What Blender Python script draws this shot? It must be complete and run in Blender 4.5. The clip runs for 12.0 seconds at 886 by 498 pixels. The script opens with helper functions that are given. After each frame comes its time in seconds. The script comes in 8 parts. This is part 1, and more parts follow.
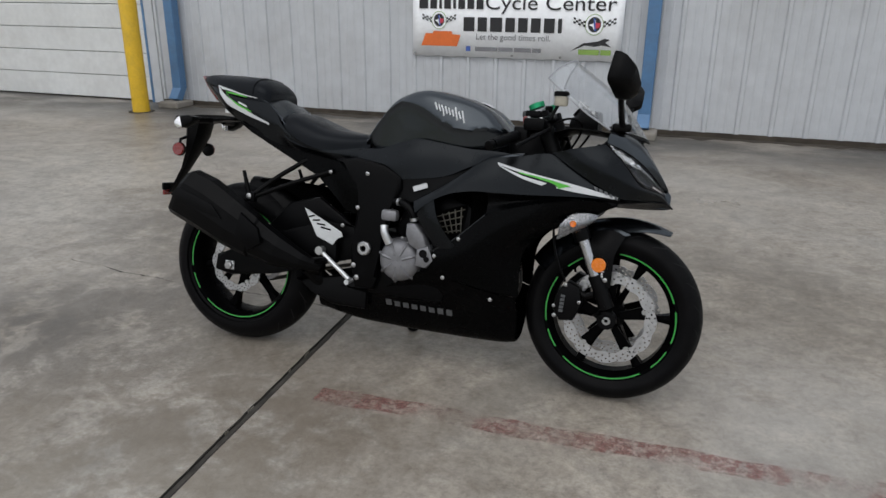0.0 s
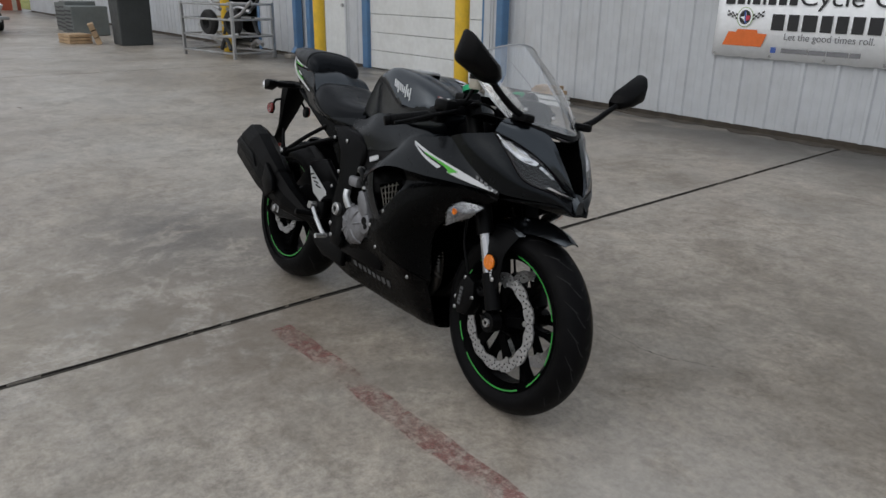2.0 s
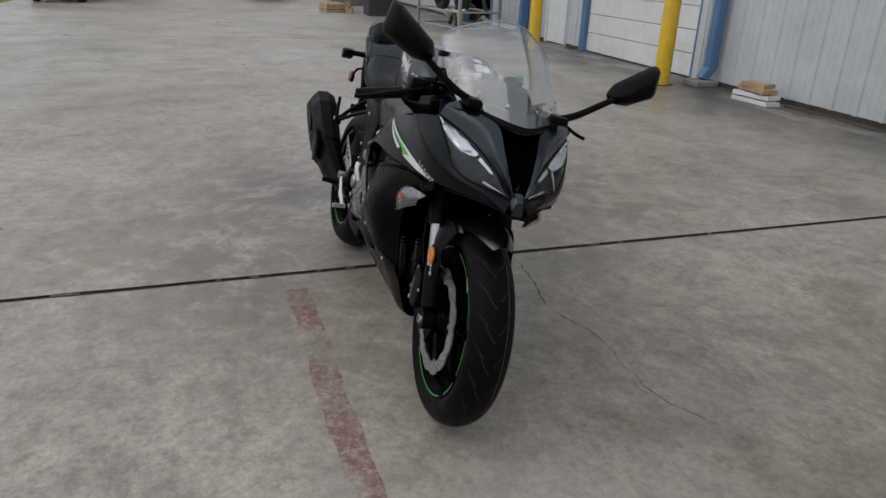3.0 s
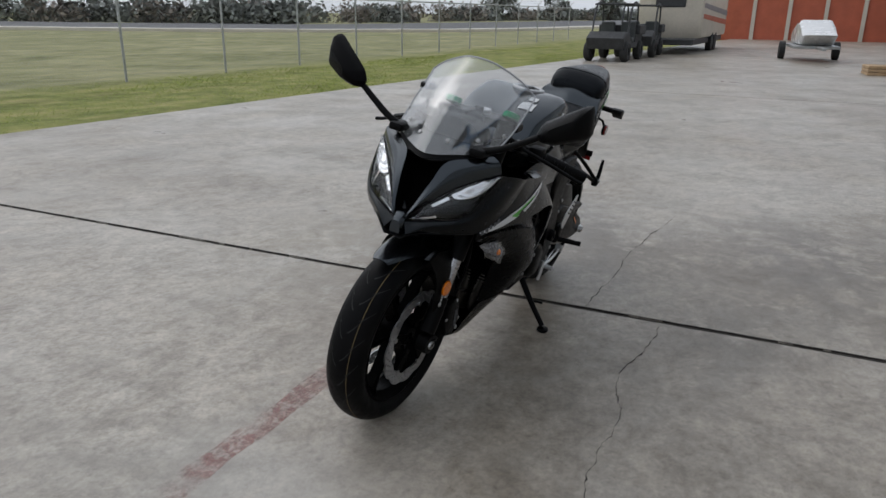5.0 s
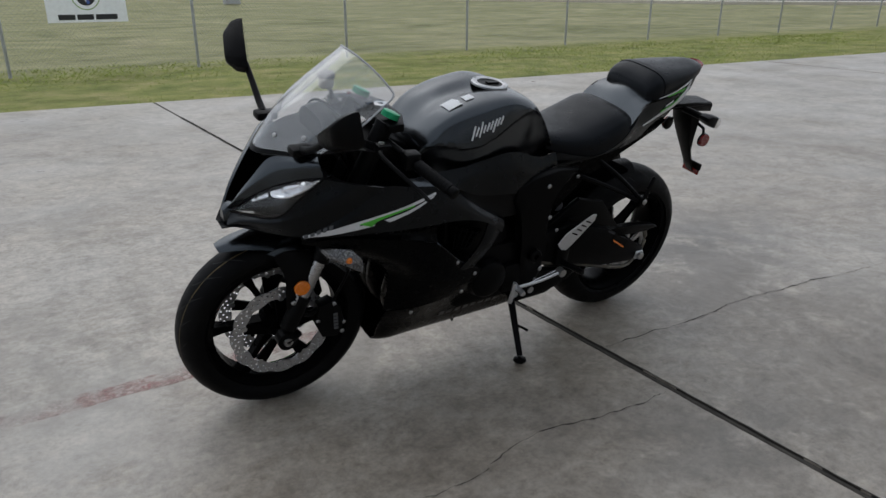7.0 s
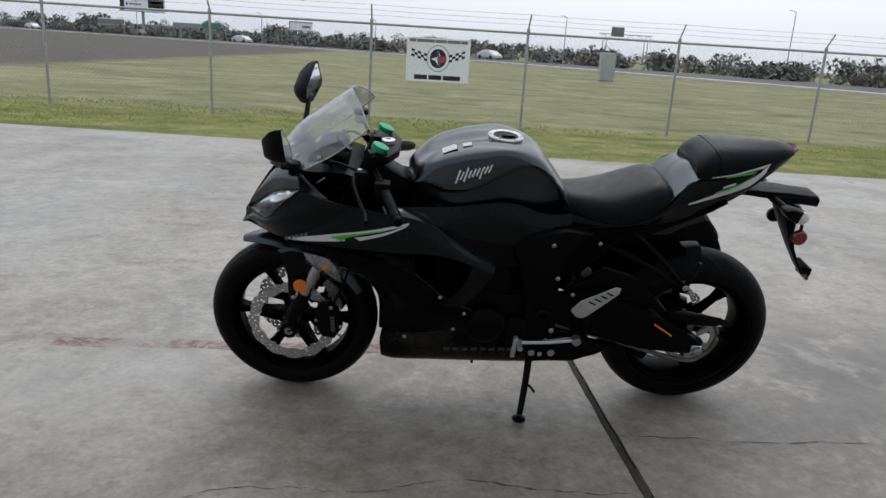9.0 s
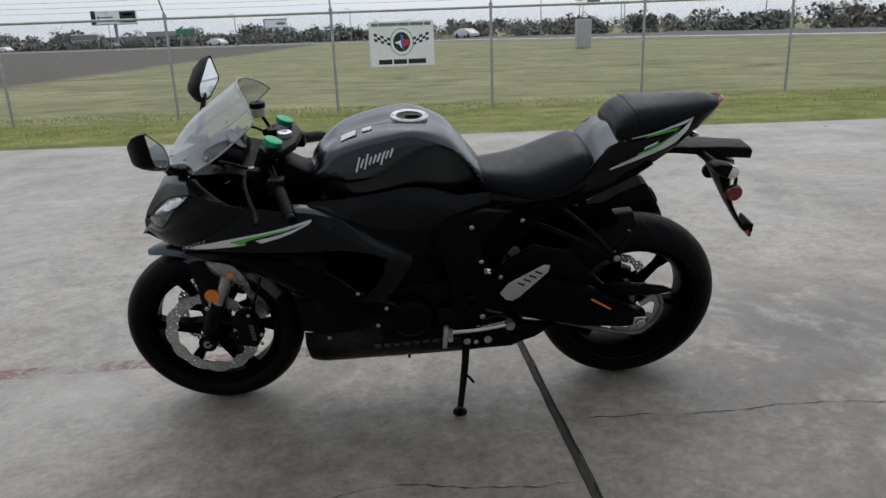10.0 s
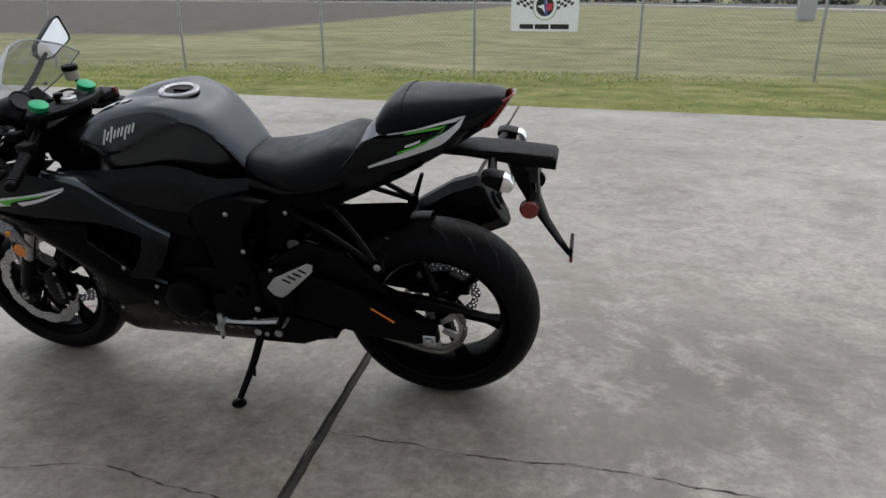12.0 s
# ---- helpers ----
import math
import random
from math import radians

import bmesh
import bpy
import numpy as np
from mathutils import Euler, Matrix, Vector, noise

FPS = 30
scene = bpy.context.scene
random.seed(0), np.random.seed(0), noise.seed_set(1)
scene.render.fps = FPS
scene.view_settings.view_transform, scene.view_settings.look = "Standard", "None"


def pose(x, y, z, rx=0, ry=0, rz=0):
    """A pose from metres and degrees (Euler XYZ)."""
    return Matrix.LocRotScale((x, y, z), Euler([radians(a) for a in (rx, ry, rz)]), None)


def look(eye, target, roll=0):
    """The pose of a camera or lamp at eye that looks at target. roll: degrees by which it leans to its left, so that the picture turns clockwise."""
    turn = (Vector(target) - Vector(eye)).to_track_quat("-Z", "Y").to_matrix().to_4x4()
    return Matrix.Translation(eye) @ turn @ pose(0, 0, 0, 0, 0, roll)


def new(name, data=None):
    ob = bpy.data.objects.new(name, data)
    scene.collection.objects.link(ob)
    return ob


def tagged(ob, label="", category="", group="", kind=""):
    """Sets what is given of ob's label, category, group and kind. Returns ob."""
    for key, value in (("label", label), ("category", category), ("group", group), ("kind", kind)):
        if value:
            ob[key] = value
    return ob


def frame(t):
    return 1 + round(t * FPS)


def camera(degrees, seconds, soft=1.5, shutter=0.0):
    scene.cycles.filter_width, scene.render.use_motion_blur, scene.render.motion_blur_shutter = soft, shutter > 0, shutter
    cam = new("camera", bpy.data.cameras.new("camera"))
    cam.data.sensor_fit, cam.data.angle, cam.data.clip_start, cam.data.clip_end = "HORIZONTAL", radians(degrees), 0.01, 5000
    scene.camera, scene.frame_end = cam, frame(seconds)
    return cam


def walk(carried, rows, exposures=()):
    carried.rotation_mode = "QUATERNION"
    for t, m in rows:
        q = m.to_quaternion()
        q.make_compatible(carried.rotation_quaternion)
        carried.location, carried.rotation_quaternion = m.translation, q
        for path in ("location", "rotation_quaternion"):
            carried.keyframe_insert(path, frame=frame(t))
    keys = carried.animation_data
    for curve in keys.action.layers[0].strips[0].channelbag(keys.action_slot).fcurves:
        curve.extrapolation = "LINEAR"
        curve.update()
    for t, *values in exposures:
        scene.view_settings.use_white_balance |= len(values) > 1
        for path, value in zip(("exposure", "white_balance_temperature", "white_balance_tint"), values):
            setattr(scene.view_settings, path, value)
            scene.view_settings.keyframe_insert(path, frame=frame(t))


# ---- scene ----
cam = camera(64.0, 12.0)
PATH = [
    (0, (1.569, -2.213, 1.302), (0.97, -0.427, 0.629), 0.5),
    (0.5, (1.922, -2.09, 1.321), (1.133, -0.366, 0.685), 0.7),
    (1, (2.342, -2.013, 1.321), (1.336, -0.425, 0.637), 2.9),
    (1.5, (2.596, -1.676, 1.283), (1.354, -0.31, 0.516), 3.0),
    (2, (2.86, -1.361, 1.255), (1.376, -0.208, 0.571), 0.8),
    (2.5, (3.027, -0.988, 1.261), (1.335, -0.209, 0.534), 0.4),
    (3, (3.129, -0.557, 1.246), (1.363, 0.012, 0.5), 2.5),
    (3.5, (3.305, -0.155, 1.273), (1.445, -0.024, 0.549), 2.2),
    (3.7, (3.331, -0.011, 1.273), (1.476, 0.016, 0.525), 1.1),
    (5.3, (2.977, 1.221, 1.215), (1.349, 0.261, 0.561), -0.3),
    (5.5, (2.811, 1.271, 1.298), (1.216, 0.296, 0.587), -1.6),
    (6, (2.607, 1.593, 1.287), (1.224, 0.312, 0.621), -0.2),
    (6.5, (2.351, 1.841, 1.256), (1.176, 0.379, 0.561), -0.3),
    (7, (2.023, 1.997, 1.266), (1.028, 0.413, 0.559), 0.2),
    (7.2, (1.906, 2.082, 1.253), (1.073, 0.372, 0.634), -0.9),
    (8.8, (1.112, 2.431, 1.22), (0.818, 0.535, 0.654), 0.6),
    (9, (1.034, 2.467, 1.228), (0.926, 0.545, 0.687), 3.5),
    (9.5, (0.863, 2.434, 1.224), (0.728, 0.51, 0.695), 0.3),
    (10, (0.766, 2.344, 1.211), (0.656, 0.435, 0.625), -2.2),
    (10.5, (0.636, 2.282, 1.208), (0.658, 0.389, 0.562), -2.4),
    (11, (0.288, 2.273, 1.225), (0.469, 0.378, 0.611), 1.3),
    (11.5, (-0.065, 2.172, 1.209), (0.276, 0.321, 0.532), -0.1),
    (12, (-0.452, 2.029, 1.223), (-0.036, 0.192, 0.551), -0.1),
]
walk(cam, [(t, look(eye, target, roll)) for t, eye, target, roll in PATH], [(0, 0.17, 6480, 10), (0.5, 0.06, 6480, 10), (1, 0.02, 6480, 10), (2, -0.06, 6490, 10), (2.5, -0.1, 6500, 10), (3.0, -0.05, 6500, 10), (3.5, 0.06, 6480, 10), (5.5, 0.06, 6330, 10), (7.2, 0.03, 6280, 10), (8.9, 0.18, 6270, 10), (9.5, 0.08, 6300, 10), (11, 0.13, 6400, 10), (12, 0.25, 6440, 10)])

# overcast daylight, softest from above the open field
world = bpy.data.worlds.new("sky")
scene.world = world
world.use_nodes = True
wn, wl = world.node_tree.nodes, world.node_tree.links
wn.clear()
sky = wn.new("ShaderNodeTexSky")
sky.sky_type = "NISHITA"
sky.sun_disc = False
sky.sun_elevation, sky.sun_rotation = radians(48), radians(200)
sky.air_density, sky.dust_density, sky.ozone_density = 1.0, 4.0, 1.0
grey = wn.new("ShaderNodeHueSaturation")
grey.inputs["Saturation"].default_value = 0.3
grey.inputs["Value"].default_value = 1.0
# an even cloud layer covers most of the blue
cloud = wn.new("ShaderNodeMix")
cloud.data_type = "RGBA"
cloud.inputs[0].default_value = 0.72
cloud.inputs[7].default_value = (6.46, 6.85, 7.4, 1)
back = wn.new("ShaderNodeBackground")
back.inputs["Strength"].default_value = 0.12
wout = wn.new("ShaderNodeOutputWorld")
wl.new(sky.outputs["Color"], grey.inputs["Color"])
wl.new(grey.outputs["Color"], cloud.inputs[6])
wl.new(cloud.outputs[2], back.inputs["Color"])
wl.new(back.outputs["Background"], wout.inputs["Surface"])
sun = new("sun", bpy.data.lights.new("sun", "SUN"))
sun.data.energy, sun.data.angle, sun.data.color = 0.5, radians(50), (1.0, 0.98, 0.95)
sun.matrix_world = look((6, -14, 22), (0, 0, 0))


# ---- materials ----
def node_material(name):
    m = bpy.data.materials.new(name)
    m.use_nodes = True
    nt = m.node_tree
    return m, nt, nt.nodes, nt.links, nt.nodes["Principled BSDF"]


def noise_tex(nt, scale, detail=4.0, rough=0.55, coord="Object", stretch=None, warp=0.0):
    tc = nt.nodes.new("ShaderNodeTexCoord")
    n = nt.nodes.new("ShaderNodeTexNoise")
    n.inputs["Scale"].default_value, n.inputs["Detail"].default_value = scale, detail
    n.inputs["Roughness"].default_value = rough
    n.inputs["Distortion"].default_value = warp
    if stretch:
        mp = nt.nodes.new("ShaderNodeMapping")
        mp.inputs["Scale"].default_value = stretch
        nt.links.new(tc.outputs[coord], mp.inputs["Vector"])
        nt.links.new(mp.outputs["Vector"], n.inputs["Vector"])
    else:
        nt.links.new(tc.outputs[coord], n.inputs["Vector"])
    return n.outputs["Fac"]


def ramp(nt, fac, stops):
    r = nt.nodes.new("ShaderNodeValToRGB")
    r.color_ramp.interpolation = "LINEAR"
    els = r.color_ramp.elements
    while len(els) < len(stops):
        els.new(0.5)
    for e, (pos, col) in zip(els, stops):
        e.position = pos
        e.color = (*col, 1) if len(col) == 3 else col
    nt.links.new(fac, r.inputs["Fac"])
    return r.outputs["Color"]


def mix(nt, fac, a, b, kind="MIX"):
    m = nt.nodes.new("ShaderNodeMix")
    m.data_type, m.blend_type = "RGBA", kind
    for sock, v in ((m.inputs[0], fac), (m.inputs[6], a), (m.inputs[7], b)):
        if hasattr(v, "is_output"):
            nt.links.new(v, sock)
        elif isinstance(v, (int, float)):
            sock.default_value = v
        else:
            sock.default_value = (*v, 1)
    return m.outputs[2]


def bump(nt, bsdf, height, strength, distance):
    b = nt.nodes.new("ShaderNodeBump")
    b.inputs["Strength"].default_value, b.inputs["Distance"].default_value = strength, distance
    nt.links.new(height, b.inputs["Height"])
    nt.links.new(b.outputs["Normal"], bsdf.inputs["Normal"])


def surface(name, colour, rough=0.5, metal=0.0, vary=0.15, scale=6.0, grain=0.0, gscale=400.0, rvary=0.08, coat=0.0, dirt=None, dscale=2.0, damount=0.4, sheen=0.0, spec=0.5, spec_tint=None):
    """A material with colour that varies at two scales, uneven gloss and, if asked, grain and dirt."""
    m, nt, nodes, links, p = node_material(name)
    lo, hi = [c * (1 - vary) for c in colour], [min(1, c * (1 + vary)) for c in colour]
    col = ramp(nt, noise_tex(nt, scale, 6), [(0.3, lo), (0.7, hi)])
    fine = ramp(nt, noise_tex(nt, scale * 9, 3), [(0.3, (0.9, 0.9, 0.9)), (0.7, (1.05, 1.05, 1.05))])
    col = mix(nt, 0.6, col, fine, "MULTIPLY")
    if dirt:
        fac = ramp(nt, noise_tex(nt, dscale, 8, 0.65), [(0.48, (0, 0, 0)), (0.72, (damount,) * 3)])
        col = mix(nt, fac, col, dirt)
    links.new(col, p.inputs["Base Color"])
    r = ramp(nt, noise_tex(nt, scale * 3, 5), [(0.3, (max(0, rough - rvary),) * 3), (0.7, (min(1, rough + rvary),) * 3)])
    links.new(r, p.inputs["Roughness"])
    p.inputs["Metallic"].default_value = metal
    p.inputs["Coat Weight"].default_value = coat
    p.inputs["Coat Roughness"].default_value = 0.15
    p.inputs["Specular IOR Level"].default_value = spec
    if spec_tint:
        p.inputs["Specular Tint"].default_value = (*spec_tint, 1)
    if grain:
        bump(nt, p, noise_tex(nt, gscale, 3), grain, 0.002)
    return m


def glass(name, tint, rough=0.02):
    m, nt, nodes, links, p = node_material(name)
    p.inputs["Base Color"].default_value = (*tint, 1)
    p.inputs["Roughness"].default_value = rough
    p.inputs["Transmission Weight"].default_value = 1.0
    p.inputs["IOR"].default_value = 1.45
    return m


def concrete_material():
    m, nt, nodes, links, p = node_material("worn_concrete")
    col = ramp(nt, noise_tex(nt, 0.35, 6, 0.58), [(0.3, (0.224, 0.19, 0.15)), (0.48, (0.326, 0.29, 0.246)), (0.7, (0.42, 0.39, 0.348))])
    # hand-sized blotches, pale scuffs and dark stains
    mid = ramp(nt, noise_tex(nt, 11, 9, 0.76), [(0.33, (0.58, 0.56, 0.525)), (0.52, (1, 1, 1)), (0.68, (1.26, 1.25, 1.23))])
    col = mix(nt, 0.88, col, mid, "MULTIPLY")
    cloudy = ramp(nt, noise_tex(nt, 1.9, 9, 0.66, warp=1.2), [(0.36, (0.76, 0.745, 0.72)), (0.5, (1, 1, 1)), (0.64, (1.14, 1.135, 1.12))])
    col = mix(nt, 0.95, col, cloudy, "MULTIPLY")
    streak = ramp(nt, noise_tex(nt, 1.4, 7, 0.7, stretch=(0.6, 1.3, 1)), [(0.36, (0.78, 0.765, 0.74)), (0.6, (1.06, 1.06, 1.06))])
    col = mix(nt, 0.35, col, streak, "MULTIPLY")
    grit = ramp(nt, noise_tex(nt, 38, 9, 0.82), [(0.3, (0.5, 0.485, 0.47)), (0.5, (1, 1, 1)), (0.7, (1.4, 1.39, 1.38))])
    col = mix(nt, 0.95, col, grit, "MULTIPLY")
    # pale worn washes and dull scoured patches with ragged edges
    wash = ramp(nt, noise_tex(nt, 0.75, 10, 0.62, stretch=(1, 1.25, 1), warp=0.7), [(0.47, (0, 0, 0)), (0.62, (0.2,) * 3), (0.75, (0.3,) * 3)])
    col = mix(nt, wash, col, (0.4, 0.388, 0.362))
    dull = ramp(nt, noise_tex(nt, 1.15, 10, 0.66, stretch=(1.2, 0.9, 1), warp=0.7), [(0.56, (0, 0, 0)), (0.62, (0.3,) * 3), (0.72, (0.5,) * 3)])
    col = mix(nt, dull, col, (0.185, 0.168, 0.142))
    spots = ramp(nt, noise_tex(nt, 2.1, 11, 0.78), [(0.6, (0, 0, 0)), (0.74, (0.5,) * 3)])
    col = mix(nt, spots, col, (0.1, 0.09, 0.077))
    scuff = ramp(nt, noise_tex(nt, 4.3, 10, 0.8, stretch=(1, 0.7, 1)), [(0.62, (0, 0, 0)), (0.76, (0.35,) * 3)])
    col = mix(nt, scuff, col, (0.44, 0.43, 0.4))
    # old spills: brown by the painted line, dark oily patches in front of the joint
    tw = nodes.new("ShaderNodeTexCoord")
    for cx, cy, rx, ry, tone, most in ((0.45, -0.5, 0.95, 0.6, (0.15, 0.115, 0.082), 0.75), (-0.15, -1.15, 1.6, 0.9, (0.2, 0.165, 0.115), 0.6), (-0.5, -0.45, 1.3, 0.75, (0.15, 0.122, 0.094), 0.6), (1.75, 1.3, 1.1, 0.8, (0.13, 0.115, 0.095), 0.45), (0.75, 0.6, 0.75, 0.55, (0.1, 0.09, 0.078), 0.3), (0.3, 0.95, 0.6, 0.45, (0.1, 0.09, 0.077), 0.7), (-0.95, -0.25, 1.0, 0.6, (0.085, 0.077, 0.068), 0.8), (2.0, 0.1, 0.7, 0.65, (0.43, 0.41, 0.38), 0.4), (-0.55, 0.3, 0.85, 0.65, (0.11, 0.095, 0.08), 0.75), (-0.85, 1.25, 1.3, 0.9, (0.1, 0.087, 0.073), 0.85), (2.4, 1.1, 0.8, 0.7, (0.14, 0.122, 0.1), 0.3)):
        mp = nodes.new("ShaderNodeMapping")
        mp.vector_type = "TEXTURE"
        mp.inputs["Location"].default_value = (cx, cy, 0)
        mp.inputs["Scale"].default_value = (rx, ry, 1)
        links.new(tw.outputs["Object"], mp.inputs["Vector"])
        ln = nodes.new("ShaderNodeVectorMath")
        ln.operation = "LENGTH"
        links.new(mp.outputs["Vector"], ln.inputs[0])
        soft = ramp(nt, ln.outputs["Value"], [(0.15, (most,) * 3), (1.0, (0, 0, 0))])
        blot = ramp(nt, noise_tex(nt, 3.0, 11, 0.76, warp=0.2), [(0.42, (0.12,) * 3), (0.5, (0.8,) * 3), (0.62, (1, 1, 1))])
        col = mix(nt, mix(nt, 1.0, soft, blot, "MULTIPLY"), col, tone)
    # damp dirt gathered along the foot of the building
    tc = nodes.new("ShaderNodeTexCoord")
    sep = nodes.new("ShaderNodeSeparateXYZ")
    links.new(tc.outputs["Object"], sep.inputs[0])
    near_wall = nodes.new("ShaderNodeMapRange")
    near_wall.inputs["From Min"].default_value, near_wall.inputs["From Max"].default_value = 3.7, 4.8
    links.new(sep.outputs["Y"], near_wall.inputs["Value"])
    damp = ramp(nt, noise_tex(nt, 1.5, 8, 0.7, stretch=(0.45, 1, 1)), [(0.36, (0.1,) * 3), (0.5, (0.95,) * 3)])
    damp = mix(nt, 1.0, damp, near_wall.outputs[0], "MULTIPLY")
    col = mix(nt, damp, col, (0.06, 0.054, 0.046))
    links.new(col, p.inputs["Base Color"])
    r = ramp(nt, noise_tex(nt, 1.3, 6), [(0.3, (0.27,) * 3), (0.7, (0.5,) * 3)])
    links.new(r, p.inputs["Roughness"])
    bump(nt, p, noise_tex(nt, 120, 7, 0.75), 0.45, 0.004)
    return m


def worn_paint_material():
    """Red floor paint rubbed away in flakes, bare where it is gone."""
    m, nt, nodes, links, p = node_material("worn_red_paint")
    col = ramp(nt, noise_tex(nt, 9, 6), [(0.3, (0.27, 0.085, 0.08)), (0.7, (0.36, 0.15, 0.135))])
    links.new(col, p.inputs["Base Color"])
    p.inputs["Roughness"].default_value = 0.42
    flake = ramp(nt, noise_tex(nt, 30, 10, 0.82), [(0.43, (0, 0, 0)), (0.54, (0.56,) * 3)])
    patch = ramp(nt, noise_tex(nt, 3.6, 4, 0.6), [(0.38, (0.04, 0.04, 0.04)), (0.54, (1, 1, 1))])
    fac = mix(nt, 1.0, flake, patch, "MULTIPLY")
    t = nodes.new("ShaderNodeBsdfTransparent")
    mx = nodes.new("ShaderNodeMixShader")
    links.new(fac, mx.inputs[0])
    links.new(t.outputs[0], mx.inputs[1])
    links.new(p.outputs[0], mx.inputs[2])
    links.new(mx.outputs[0], nodes["Material Output"].inputs["Surface"])
    return m


def ground_material():
    """Mown verge near by, longer dull grass behind the fence, ploughed soil to one side, all fading into one another."""
    m, nt, nodes, links, p = node_material("field_grass")
    tc = nodes.new("ShaderNodeTexCoord")
    sep = nodes.new("ShaderNodeSeparateXYZ")
    links.new(tc.outputs["Object"], sep.inputs[0])
    near = ramp(nt, noise_tex(nt, 1.6, 8, 0.7), [(0.3, (0.12, 0.155, 0.045)), (0.5, (0.24, 0.25, 0.085)), (0.7, (0.38, 0.335, 0.165))])
    far = ramp(nt, noise_tex(nt, 0.3, 10, 0.72, stretch=(1, 1.2, 1), warp=1.0), [(0.3, (0.17, 0.18, 0.085)), (0.5, (0.29, 0.285, 0.155)), (0.7, (0.42, 0.38, 0.235))])
    soil = ramp(nt, noise_tex(nt, 0.5, 10, 0.8, stretch=(1, 3, 1)), [(0.3, (0.1, 0.088, 0.078)), (0.55, (0.16, 0.145, 0.13)), (0.75, (0.3, 0.28, 0.25))])
    blades = ramp(nt, noise_tex(nt, 26, 5, 0.7), [(0.3, (0.78, 0.78, 0.74)), (0.7, (1.15, 1.15, 1.12))])

    def step(out, lo, hi):
        mr = nodes.new("ShaderNodeMapRange")
        mr.inputs["From Min"].default_value, mr.inputs["From Max"].default_value = lo, hi
        links.new(out, mr.inputs["Value"])
        return mr.outputs[0]

    def calc(op, a, b):
        mt = nodes.new("ShaderNodeMath")
        mt.operation = op
        for sock, v in zip(mt.inputs, (a, b)):
            if hasattr(v, "is_output"):
                links.new(v, sock)
            else:
                sock.default_value = v
        return mt.outputs[0]

    wob = calc("MULTIPLY", noise_tex(nt, 0.12, 5), 14.0)
    depth = calc("MULTIPLY", sep.outputs["Y"], -1.0)
    col = mix(nt, step(depth, 9.6, 11.2), near, far)
    # ploughed soil past a line across the field
    sideways = calc("ADD", sep.outputs["X"], calc("MULTIPLY", wob, 0.12))
    deeper = calc("ADD", depth, calc("MULTIPLY", wob, 0.2))
    in_soil = calc("MULTIPLY", step(sideways, 13.5, 15.5), step(deeper, 21.5, 24))
    col = mix(nt, in_soil, col, soil)
    col = mix(nt, 0.8, col, blades, "MULTIPLY")
    tufts = ramp(nt, noise_tex(nt, 1.1, 7, 0.72, stretch=(0.7, 1.2, 1)), [(0.36, (0.58, 0.6, 0.58)), (0.52, (1, 1, 1)), (0.68, (1.16, 1.14, 1.1))])
    col = mix(nt, 0.7, col, tufts, "MULTIPLY")
    links.new(col, p.inputs["Base Color"])
    p.inputs["Roughness"].default_value = 0.95
    p.inputs["Specular IOR Level"].default_value = 0.15
    bump(nt, p, noise_tex(nt, 14, 6, 0.75), 0.5, 0.05)
    return m


def blade_material(name, colour, scale):
    m = surface(name, colour, 0.85, vary=0.25, scale=scale, spec=0.2)
    nt = m.node_tree
    p = nt.nodes["Principled BSDF"]
    tl = nt.nodes.new("ShaderNodeBsdfTranslucent")
    nt.links.new(p.inputs["Base Color"].links[0].from_socket, tl.inputs["Color"])
    mx = nt.nodes.new("ShaderNodeMixShader")
    nt.links.new(p.outputs[0], mx.inputs[1])
    nt.links.new(tl.outputs[0], mx.inputs[2])
    nt.links.new(mx.outputs[0], nt.nodes["Material Output"].inputs["Surface"])
    return m


